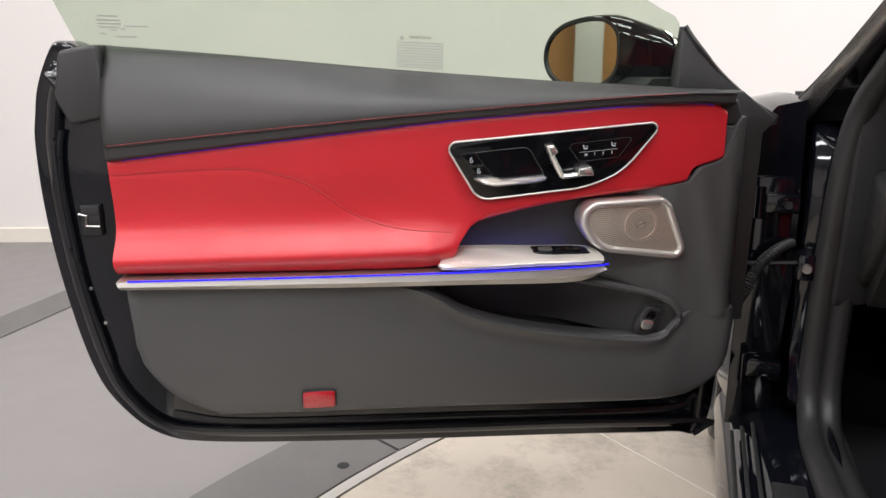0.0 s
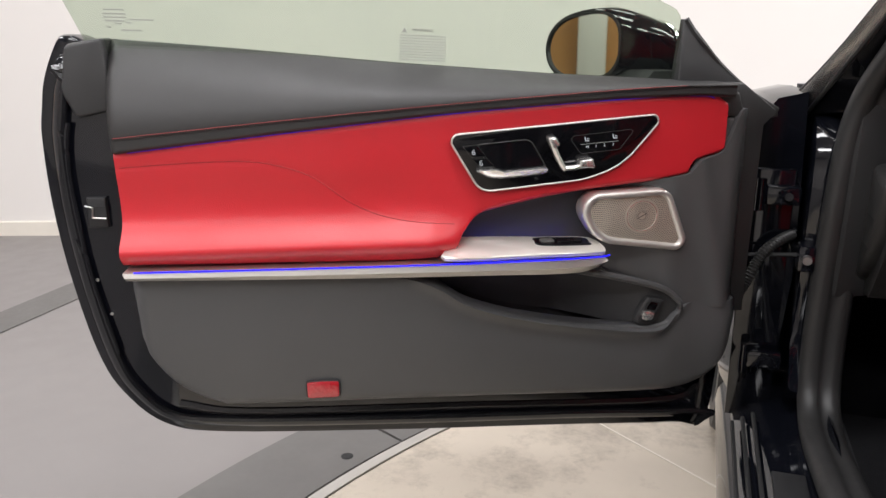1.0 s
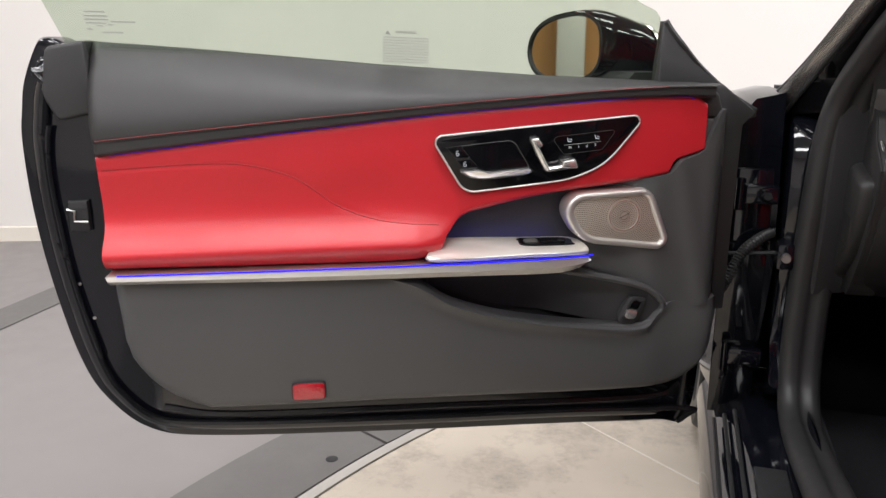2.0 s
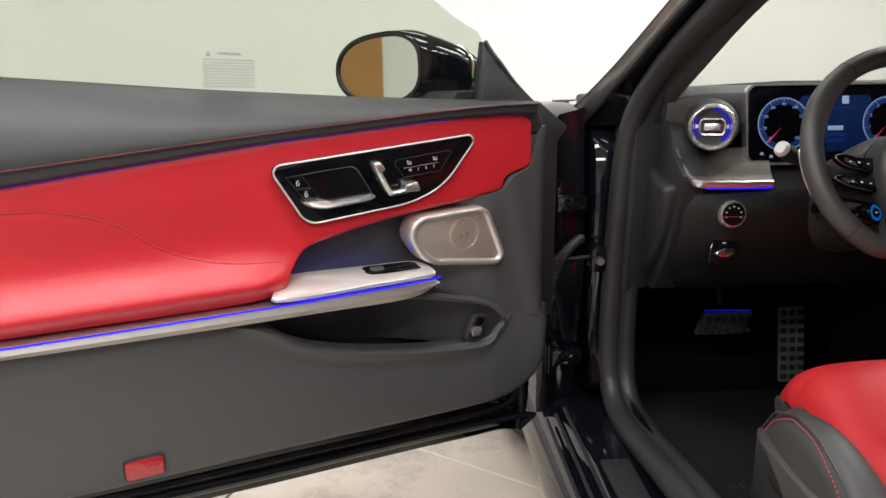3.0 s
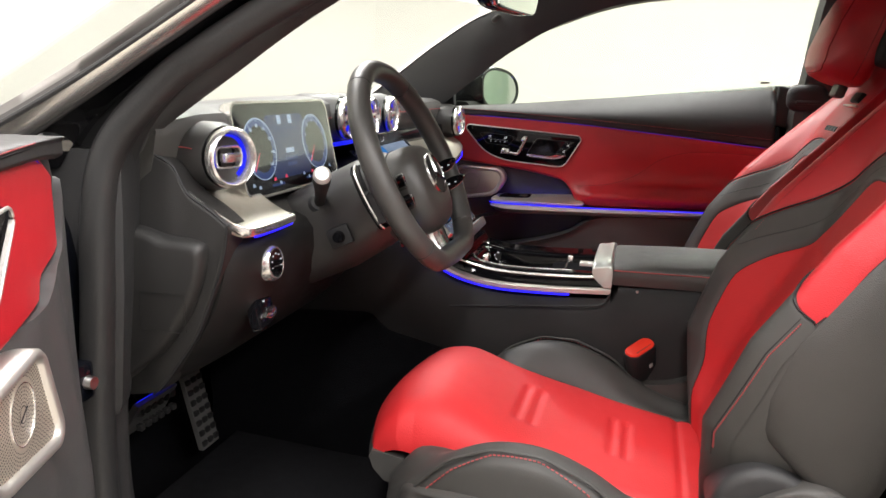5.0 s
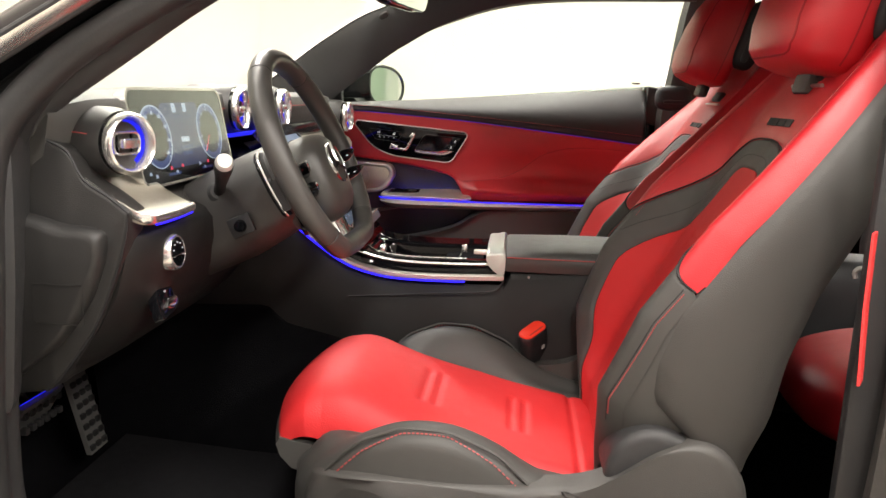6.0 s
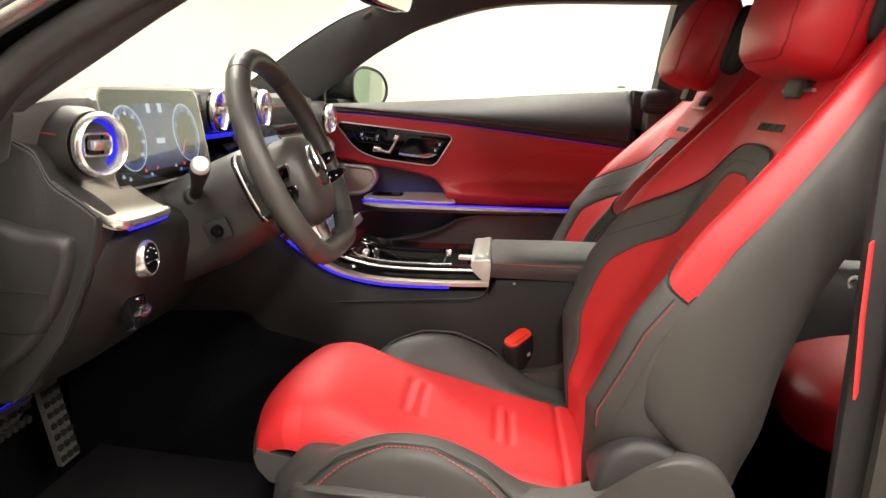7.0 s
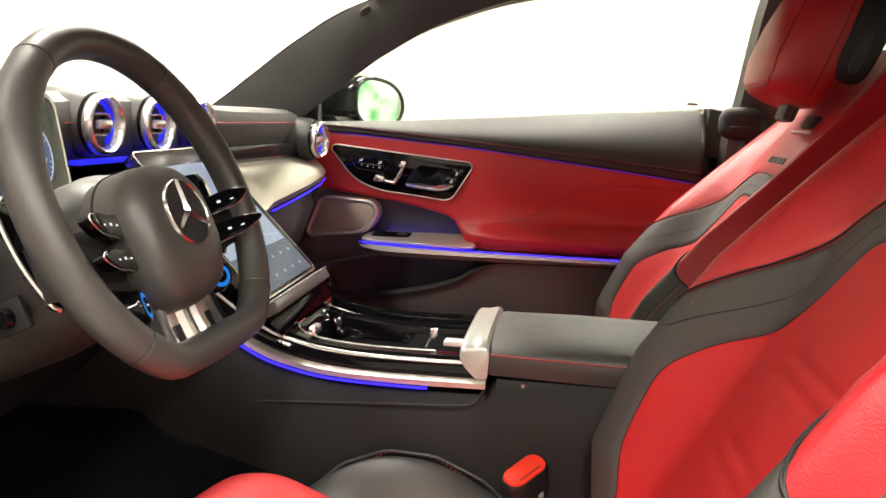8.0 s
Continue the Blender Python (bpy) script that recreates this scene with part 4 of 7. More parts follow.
# edge strips outside the pillar
part("pillar_strip", tube([W(*(o + (-0.004, 0.0, 0.0))) for o in AO], 0.004, 8), RUBBER, car)
band = []
for o, p in zip(AO, AS):
    a, b = o * 0.94 + p * 0.06, o * 0.6 + p * 0.4
    band.append([W(*(a + (-0.004, 0.0, -0.004))), W(*(a + (-0.012, -0.002, -0.002))), W(*((a + b) / 2 + (-0.015, -0.003, -0.001))), W(*(b + (-0.012, -0.002, -0.002))), W(*(b + (-0.002, 0.0, -0.004)))])
part("pillar_strip", loft(band), SATIN, car, "bright trim strip", 60)
part("pillar_strip", tube([W(*(o * 0.57 + p * 0.43 + (-0.008, 0.0, -0.002))) for o, p in zip(AO, AS)], 0.004, 8), RUBBER, car)
# oval grip cover on the far pillar
part("pillar_badge", blob(pose(0.585, -0.115, 1.2, 0, -35, 0) @ pose(0, 0, 0, -40), 0.004, 0.016, 0.008, 2.5), SHIELD, car, "small oval airbag badge")
# hinge pillar, sill and rocker
hp = [(0.13, 0.37), (0.40, 0.34), (0.42, 0.88), (0.30, 0.895), (0.20, 0.89), (0.155, 0.8), (0.165, 0.6), (0.16, 0.47)]
part("hinge_pillar", prism(catmull(hp, 4, True), -0.735, -0.79, lambda a, b, c: W(c, a, b), 0.012), PAINT, car, "black painted hinge pillar")
part("wing_edge", loft([[W(-0.79 - f * 0.11, 0.30 + 0.05 * f + dy, z) for dy, z in ((0.0, 0.34), (0.0, 0.6), (-0.02, 0.8), (-0.03, 0.885), (0.3, 0.895), (0.32, 0.6), (0.3, 0.33))] for f in (0, 0.5, 1)]), PAINT, car, "inner edge of the front wing")
wing = []
for y, zt, xo in ((0.2, 0.93, -0.905), (0.3, 0.935, -0.925), (0.5, 0.925, -0.935), (0.8, 0.9, -0.935), (1.1, 0.87, -0.92), (1.4, 0.82, -0.88)):
    wing.append([W(xo + 0.1, y, zt + 0.012), W(xo + 0.05, y, zt), W(xo + 0.012, y, zt - 0.05), W(xo, y, zt - 0.16), W(xo + 0.01, y, 0.55), W(xo + 0.02, y, 0.33), W(xo + 0.09, y, 0.33), W(xo + 0.11, y, 0.6)])
part("front_wing", loft(wing), PAINT, car, "glossy black front wing")
part("front_wing", loft([[W(-v.x, v.y, v.z) for v in r] for r in wing]), PAINT, car, "glossy black front wing")
hood = [[W(x, y, zt - 0.05 * (abs(x) / 0.85) ** 3 + 0.018) for x in np.linspace(-0.84, 0.84, 16)] for y, zt in ((0.42, 0.94), (0.6, 0.945), (0.85, 0.92), (1.1, 0.885), (1.35, 0.83), (1.5, 0.76))]
part("bonnet", sheet(lambda i, j: hood[int(i)][int(j)], range(6), range(16), (0, 0, -0.03)), GLOSS_PAINT, car, "glossy black bonnet")
part("front_tyre", loft([[W(-0.90 + xx, 0.72 + r * math.cos(a), 0.33 + r * math.sin(a)) for xx, r in ((0, 0.25), (0.0, 0.31), (0.03, 0.33), (0.19, 0.33), (0.22, 0.31), (0.22, 0.25))] for a in (2 * math.pi * i / 48 for i in range(48))], loop=True), RUBBER, car, "black front tyre")
part("front_bulkhead", box(-0.78, 0.78, 0.62, 0.66, 0.2, 0.93), DEEP, car)
sill = [(-0.715, 0.40), (-0.735, 0.385), (-0.765, 0.372), (-0.80, 0.368), (-0.835, 0.36), (-0.87, 0.335), (-0.895, 0.29), (-0.90, 0.22), (-0.86, 0.16), (-0.72, 0.15), (-0.69, 0.28)]
for s in (-1, 1):
    part("rocker", loft([[W(-s * x, y, z + (0.02 if y < -0.35 else -0.035)) for x, z in catmull(sill, 3, True)] for y in (0.42, 0.2, -0.1, -0.3, -0.4, -0.7, -1.1, -1.6)]), PAINT, car, "glossy black sill")
    part("inner_sill", box(min(s * 0.69, s * 0.75), max(s * 0.69, s * 0.75), -1.1, 0.5, 0.22, 0.345), DEEP, car)
part("far_kick_panel", box(0.715, 0.76, -1.0, 0.6, 0.24, 0.44), DEEP, car)
part("sill_plate", box(-0.828, -0.775, -0.34, -0.10, 0.331, 0.3415, 0.003), DEEP, car, "ribbed black sill plate")
for k in range(3):
    part("sill_rib", tube([W(-0.845 - 0.018 * k, y, 0.332 - 0.012 * k) for y in (0.12, -0.2, -0.6)], 0.004, 6), DEEP, car)
part("sill_trim", loft([[W(x, y, z) for x, z in ((-0.735, 0.25), (-0.735, 0.325), (-0.725, 0.335), (-0.705, 0.33), (-0.70, 0.31), (-0.695, 0.25))] for y in (0.06, -0.1, -0.5, -0.95)]), CARPET, car, "black inner sill trim")
# hinge hardware in the gap
part("check_strap", tube([W(-1.0, 0.085, 0.648), W(-0.9, 0.12, 0.65), W(-0.79, 0.152, 0.65)], 0.006, 6, squash=0.6), DEEP, car, "black steel door check strap")
part("strap_bracket", box(-0.80, -0.77, 0.118, 0.165, 0.625, 0.675, 0.006), PAINT, car)
part("strap_bolt", lathe([(0.001, 0.01), (0.008, 0.01), (0.009, 0)], pose(-0.785, 0.118, 0.65, 90), 10), STEEL, car)
hs = [Vector(q) for q in catmull([(-0.897, 0.085, 0.585), (-0.886, 0.095, 0.603), (-0.872, 0.11, 0.633), (-0.857, 0.125, 0.657), (-0.83, 0.155, 0.674), (-0.805, 0.192, 0.678)], 12)]
part("cable_bellows", tube(hs, [0.0078 + 0.0026 * (i % 2) for i in range(len(hs))], 12), RUBBER, car, "ribbed black cable bellows")
part("wing_end_cover", box(-0.893, -0.81, 0.191, 0.197, 0.29, 0.80, 0.002), PAINT, car, "black painted panel behind the hinges")
for z in (0.755, 0.425):
    part("door_hinge", join(box(-0.865, -0.80, 0.165, 0.19, z - 0.018, z + 0.018, 0.006), tube([W(-0.87, 0.172, z - 0.03), W(-0.87, 0.172, z + 0.03)], 0.009, 10), tube([W(-0.822, 0.158, z), W(-0.822, 0.167, z)], 0.008, 8)), PAINT, car, "black door hinge")
# roof, rear, floor
roof = []
for y, z, hw in ((-0.13, 1.285, 0.60), (-0.4, 1.335, 0.61), (-0.8, 1.36, 0.61), (-1.2, 1.355, 0.6), (-1.6, 1.31, 0.59), (-2.0, 1.19, 0.58)):
    roof.append([W(x, y, z - 0.06 * (x / hw) ** 4) for x in np.linspace(-hw, hw, 14)])
part("roof", sheet(lambda i, j: roof[int(i)][int(j)] + Vector((0, 0, 0.045)), range(6), range(14), (0, 0, -0.02)), PAINT, car, "black roof")
part("headliner", sheet(lambda i, j: roof[int(i)][int(j)], range(6), range(14), (0, 0, 0.02)), PLASTIC, car, "dark grey headliner")
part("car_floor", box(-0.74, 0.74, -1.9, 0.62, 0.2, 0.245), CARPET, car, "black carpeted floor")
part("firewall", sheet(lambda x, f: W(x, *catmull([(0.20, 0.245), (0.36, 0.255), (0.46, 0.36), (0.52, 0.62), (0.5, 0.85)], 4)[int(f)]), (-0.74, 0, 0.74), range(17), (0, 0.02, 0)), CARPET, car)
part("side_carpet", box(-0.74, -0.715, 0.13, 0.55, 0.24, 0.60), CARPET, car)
part("rear_wall", sheet(lambda x, f: W(x, -1.55 - 0.2 * f, 0.45 + 0.5 * f), (-0.7, 0, 0.7), (0, 0.5, 1), (0, -0.05, 0)), DEEP, car)
part("parcel_shelf", box(-0.7, 0.7, -2.1, -1.72, 0.92, 0.95), PLASTIC, car)
for s in (-1, 1):
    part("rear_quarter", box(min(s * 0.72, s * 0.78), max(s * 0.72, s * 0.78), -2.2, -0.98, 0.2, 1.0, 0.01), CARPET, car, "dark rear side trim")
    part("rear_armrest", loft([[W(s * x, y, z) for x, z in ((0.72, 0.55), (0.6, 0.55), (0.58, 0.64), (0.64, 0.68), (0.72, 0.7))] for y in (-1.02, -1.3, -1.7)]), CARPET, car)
    bp = [(s * 0.755, -0.94, 0.38), (s * 0.755, -0.955, 0.6), (s * 0.75, -0.96, 0.8), (s * 0.73, -0.955, 0.95), (s * 0.70, -0.97, 1.05), (s * 0.655, -0.99, 1.25), (s * 0.61, -1.02, 1.345)]
    part("centre_pillar", loft([[W(p[0] + s * dx, p[1] + dy, p[2]) for dx, dy in ((0.05, 0.03), (0.02, 0.055), (-0.015, 0.045), (-0.035, 0.0), (-0.03, -0.09), (0.04, -0.1))] for p in catmull(bp, 5)]), SHIELD, car, "grey centre pillar trim")
part("pillar_lining", box(-0.745, -0.727, -1.0, -0.876, 0.40, 0.99, 0.006), DEEP, car, "black pillar lining behind the belt")
part("aperture_seal", tube(catmull([(-0.748, -0.91, 0.40), (-0.765, -0.93, 0.5), (-0.765, -0.94, 0.7), (-0.755, -0.935, 0.88), (-0.715, -0.945, 1.05), (-0.66, -0.96, 1.25)], 6), 0.017, 10), RUBBER, car)
rg = [[W(x, y, z) for x in (-0.58, 0, 0.58)] for y, z in ((-1.75, 1.24), (-2.15, 0.98))]
part("rear_window", sheet(lambda i, j: rg[int(i)][int(j)], (0, 1), (0, 1, 2), (0, 0, 0.005)), SCREEN_GLASS, car, "rear window").visible_shadow = False
part("rear_deck", box(-0.9, 0.9, -3.0, -2.12, 0.35, 0.95, 0.08), PAINT, car, "black tail of the car")
for s in (-1, 1):
    q = [[W(s * 0.735, -1.02, 1.0), W(s * 0.735, -1.75, 1.02)], [W(s * 0.66, -1.03, 1.24), W(s * 0.64, -1.6, 1.22)]]
    part("quarter_window", sheet(lambda i, j: q[int(i)][int(j)], (0, 1), (0, 1), (s * 0.004, 0, 0)), SIDE_GLASS, car, "rear quarter window").visible_shadow = False
ws = []
for g in [AG[0] + (-0.01, 0.08, -0.03)] + AG[2:31:4]:
    hw = -g[0] + 0.004
    ws.append([W(x, g[1] + 0.13 * (1 - (x / hw) ** 2), g[2] + 0.012) for x in np.linspace(-hw, hw, 15)])
part("windscreen", sheet(lambda i, j: ws[int(i)][int(j)], range(len(ws)), range(15), (0, 0.004, 0.004)), SCREEN_GLASS, car, "large raked windscreen").visible_shadow = False
part("wiper", tube([W(-0.55, 0.53, 0.955), W(-0.2, 0.60, 0.965), W(0.1, 0.62, 0.962)], 0.008, 6), DEEP, car, "black wiper blade")
part("cowl", box(-0.72, 0.72, 0.5, 0.66, 0.92, 0.945, 0.01), DEEP, car)
# pedals
ped = part("brake_pedal", sheet(lambda a, b: W(-0.447 + a * 0.055, 0.285 - 0.02 * b, 0.445 + b * 0.032), (-1, 0, 1), (-1, 0, 1), (0, 0.012, 0.004)), PEDAL, car, "steel brake pedal with rubber studs")
part("pedal_arm", tube([W(-0.445, 0.30, 0.46), W(-0.445, 0.36, 0.55), W(-0.44, 0.4, 0.7)], 0.009, 8), DEEP, car)
for i in range(6):
    for j in range(2):
        part("pedal_stud", box(-0.493 + i * 0.0182, -0.482 + i * 0.0182, 0.27, 0.282, 0.428 + j * 0.026, 0.44 + j * 0.026, 0.002), RUBBER, ped)
acc = part("accelerator_pedal", sheet(lambda a, b: W(-0.276 + a * 0.029 + b * 0.004, 0.298 + 0.024 * b, 0.385 + b * 0.082), (-1, 0, 1), np.linspace(-1, 1, 6), (0, 0.01, 0)), PEDAL, car, "tall steel accelerator pedal with rubber studs")
for i in range(3):
    for j in range(8):
        b = -0.86 + j * 0.245
        part("pedal_stud", box(-0.007, 0.007, -0.004, 0.004, -0.0055, 0.0055, 0.002, m=Matrix.Translation((-0.296 + i * 0.020 + b * 0.004, 0.297 + 0.024 * b, 0.385 + b * 0.082))), RUBBER, acc)
part("pedal_light", tube([W(-0.5, 0.272, 0.484), W(-0.395, 0.272, 0.482)], 0.0008, 6), BLUE_DIM, car)
mat_ = part("floor_mat", sheet(lambda a, b: W(-0.42 + a * 0.25, -0.02 + b * 0.3, 0.262 + 0.02 * max(0, b)), np.linspace(-1, 1, 6), np.linspace(-1, 1, 8), (0, 0, -0.012)), FLOOR_MAT)
tagged(mat_, "black carpet floor mat with a small metal badge", "floor mat")
for k in range(5):
    part("mat_badge", box(-0.575 + k * 0.019, -0.5605 + k * 0.019, -0.094, -0.08, 0.262, 0.2665, 0.001, m=Matrix.Translation((0, 0.003, 0))), STEEL, mat_)
# rear-view mirror
rv = part("rear_view_mirror", blob(pose(0.0, -0.25, 1.19, 12, 0, -12), 0.12, 0.02, 0.032, 3.5), PIANO)
tagged(rv, "black frameless interior rear-view mirror", "mirror")
part("mirror_glass", blob(pose(0.004, -0.268, 1.187, 12, 0, -12), 0.113, 0.005, 0.027, 5), MIRROR, rv)
part("mirror_stem", tube([W(0, -0.245, 1.2), W(0, -0.22, 1.25)], 0.012, 8), DEEP, rv)

# ---- dashboard ----


def rrect(hx, hy, r, n=6):
    return [(sx * (hx - r) + r * math.cos(f), sy * (hy - r) + r * math.sin(f)) for sx, sy, f0 in ((1, 1, 0), (-1, 1, 90), (-1, -1, 180), (1, -1, 270)) for f in (radians(f0 + 90 * k / n) for k in range(n + 1))]


dash = empty("dashboard", pose(0, 0, 0), "dark leather dashboard with round vents and aluminium trim", "dashboard")
us = list(np.linspace(-0.685, 0.685, 47))


def upper(x):
    e = max(0, (abs(x) - 0.60) / 0.085) ** 2
    d = 0.012 * (math.exp(-((x + 0.01) / 0.215) ** 4))
    return [W(x, y + e * ey, z + e * ez) for y, z, ey, ez in ((0.56, 0.945, 0, 0), (0.42, 0.963 + d, 0, 0), (0.25, 0.978 + d, 0, -0.004), (0.12, 0.985 + d, 0, -0.01), (0.075, 0.984 + d, 0.01, -0.014), (0.05, 0.975 + d * 0.8, 0.02, -0.014), (0.044, 0.962, 0.025, -0.008), (0.046, 0.945, 0.025, 0), (0.05, 0.925, 0.025, 0), (0.06, 0.905, 0.02, 0), (0.10, 0.89, 0, 0), (0.5, 0.86, 0, 0))]


part("dash_top", loft([upper(x) for x in us]), GREY, dash, "dark grey leather dash top")
for x0, x1 in ((-0.215, -0.195), (0.175, 0.57)):
    st = []
    n = int((x1 - x0) / 0.007) + 1
    for k in range(n):
        st.append(tube([W(x0 + (x1 - x0) * (k + 0.1) / n, 0.0475, 0.951), W(x0 + (x1 - x0) * (k + 0.75) / n, 0.0475, 0.951)], 0.001, 4))
    part("stitching", join(*st), THREAD, dash, "red contrast stitching")


def lower(x):
    k = min(1, max(0, (x + 0.28) / 0.2))
    e = max(0, (abs(x) - 0.60) / 0.07)
    o = 0.03 * e * e + 0.065 * min(1, max(0, (x - 0.3) / 0.2))
    pts = ((0.06, 0.86), (0.0, 0.825), (-0.03, 0.815), (-0.042, 0.80), (-0.043, 0.77), (-0.03, 0.725), (0.0, 0.675), (0.045, 0.625), (0.09, 0.597), (0.17, 0.585), (0.45, 0.6), (0.45, 0.86))
    return [W(x, y + o + 0.02 * k, z) for y, z in pts]


part("knee_panel", loft([lower(x) for x in np.linspace(-0.672, 0.672, 31)]), DASH_LOW, dash, "dark lower dashboard panel")
side_out = [(0.17, 0.955), (0.11, 0.945), (0.072, 0.924), (0.048, 0.91), (0.031, 0.878), (0.003, 0.86), (-0.02, 0.843), (-0.025, 0.832), (-0.014, 0.783), (0.008, 0.727), (0.03, 0.681), (0.064, 0.634), (0.084, 0.609), (0.1, 0.595), (0.17, 0.585)]
part("side_cover", prism(catmull(side_out, 4) + [np.array((0.2, 0.6)), np.array((0.2, 0.95))], -0.64, -0.684, lambda a, b, c: W(c, a, b), 0.006, 3), DASH_END, dash, "dark grey end cover of the dashboard")
part("side_pad", prism(catmull([(0.14, 0.82), (0.05, 0.821), (0.010, 0.816), (0.003, 0.80), (0.010, 0.765), (0.031, 0.718), (0.066, 0.67), (0.1, 0.642), (0.14, 0.63)], 5, True), -0.67, -0.704, lambda a, b, c: W(c, a, b), 0.016, 4), DASH_END, dash, "raised pad on the end cover")
part("side_cover_seam", tube([W(-0.6825, a, b) for a, b in catmull(side_out[1:-1], 3)], 0.0017, 5), DEEP, dash)
part("embossed_label", rim(rrect(0.034, 0.026, 0.003), rrect(0.033, 0.025, 0.0025), -0.7045, -0.7052, lambda a, b, c: W(c, 0.062 + a, 0.722 + b)), DASH_END, dash, "faint embossed label")


def vent(x, y, z, r, yaw=0):
    m = pose(x, y, z, 90, 0, yaw)
    v = part("air_vent", lathe([(r * 1.0, 0.001), (r * 1.03, 0.003), (r * 1.02, 0.0095), (r * 0.97, 0.0135), (r * 0.91, 0.015), (r * 0.85, 0.0125), (r * 0.81, 0.006), (r * 0.79, -0.02)], m, 56, False), SATIN, dash, "round turbine air vent with chrome ring", 60)
    part("vent_barrel", lathe([(r * 0.8, -0.05), (r * 0.99, -0.045), (r * 1.0, -0.02), (r * 0.985, -0.019), (r * 0.985, -0.017), (r * 1.01, -0.016), (r * 1.015, 0.001), (r * 0.9, 0.002)], m, 48, False), PIANO, v, "dark chrome side of the vent ring")
    part("vent_bowl", lathe([(0.001, -0.03), (r * 0.55, -0.028), (r * 0.8, -0.012)], m, 36), DEEP, v)
    for a0, da in ((-55, 145), (150, 70)):
        part("vent_light", loft([[m @ Vector((q * math.cos(radians(a)), q * math.sin(radians(a)), h)) for q, h in ((r * 0.56, -0.022), (r * 0.62, -0.008), (r * 0.775, 0.0), (r * 0.775, -0.018))] for a in np.linspace(a0, a0 + da, 18)]), BLUE_DIM, v, "blue light ring")
    oval = fillet([(0.4 * r, 0.58 * r, 0.26 * r), (-0.4 * r, 0.58 * r, 0.26 * r), (-0.4 * r, -0.58 * r, 0.26 * r), (0.4 * r, -0.58 * r, 0.26 * r)], 5)
    mt = m @ pose(0, 0, 0, 0, 0, 90)
    put = lambda a, b, c: mt @ Vector((a, b, c))
    part("vent_core", prism(oval, -0.022, -0.006, put, 0.002), DEEP, v)
    part("vent_core_rim", loft([[put(a, b, h) for a, b in o] for o, h in ((oval, -0.016), (oval, 0.001), (inset(oval, 0.0012), 0.003), (inset(oval, 0.0035), 0.002), (inset(oval, 0.004), -0.008))], cap=False), SATIN, v, "satin silver turbine core", 60)
    for k in (-0.3, 0.3):
        part("vent_blade", box(-r * 0.3, r * 0.3, r * k - 0.0012, r * k + 0.0012, -0.012, -0.001, 0.0008, m=mt), PIANO, v)
    part("vent_knob", box(-r * 0.16, r * 0.16, -r * 0.36, r * 0.36, -0.002, 0.012, 0.003, m=mt), SATIN, v)
    for e in (-1, 1):
        part("vent_spoke", loft([[m @ Vector((e * q, b, h)) for b, h in ((-wd, -0.012), (-wd, -0.003), (wd, -0.003), (wd, -0.012))] for q, wd in ((r * 0.5, 0.0045), (r * 0.62, 0.003), (r * 0.8, 0.005))]), SATIN, v)
    if r < 0.0405 and x < -0.5:
        seam_v = [m @ Vector((-r * 1.17 * math.cos(radians(a)), r * 1.17 * math.sin(radians(a)), h)) for a, h in ((18, -0.085), (18, -0.06), (17, -0.03), (16, -0.018))]
        part("stitching", tube(seam_v, 0.001, 5), THREAD, v, "red contrast seam")
    part("vent_sleeve", lathe([(r * 1.0, -0.10), (r * 1.18, -0.09), (r * 1.16, -0.02), (r * 1.05, -0.004)], m, 40), DASH_HIDE, v, "leather vent housing")
    return v


vent(-0.626, 0.003, 0.92, 0.0395, -19)
vent(0.622, 0.0, 0.92, 0.041, -4)
for x in (-0.143, -0.010, 0.122):
    vent(x, 0.034, 0.954, 0.039)
# instrument display
CT = pose(-0.388, 0.032, 0.919, -11, 0, -0.5)


def clu(a, b, c):
    return CT @ Vector((a, -c, b))


SCR = material("display_glass", (0.004, 0.004, 0.006), 0.12, vary=0.0, rough_vary=0, coat=0.0, spec=0.9)
COVER = clear_glass("display_cover_glass", (0.92, 0.93, 0.95), 0.06, 0.1, 0.25)
COVER_A = clear_glass("instrument_cover_glass", (0.9, 0.92, 0.95), 0.12, 0.05, 0.75, 3.0)
BLANK = material("black_display_face", (0.002, 0.002, 0.003), 1.0, vary=0, rough_vary=0, spec=0.0)
disp = part("instrument_display", prism(rrect(0.163, 0.07, 0.02), -0.016, 0.0, clu, 0.003), BLANK, dash, "wide black instrument display, lit blue")
part("display_frame", rim(rrect(0.1655, 0.0725, 0.021), rrect(0.1615, 0.0685, 0.0185), -0.014, 0.0038, clu), SATIN, disp, "slim silver display frame")
NAVY = glow("display_navy", (0.006, 0.04, 0.2), 0.16)
DIAL = glow("display_dial", (0.02, 0.085, 0.36), 0.16)
PALE = glow("display_white", (0.6, 0.75, 1.0), 0.42)
NEEDLE = glow("display_needle", (1.0, 0.05, 0.12), 0.8)
part("display_centre", prism(rrect(0.066, 0.05, 0.01), 0, 0.0006, lambda a, b, c: clu(a, b + 0.0, c)), NAVY, disp)
fc = CT @ pose(0, 0, 0, 90)
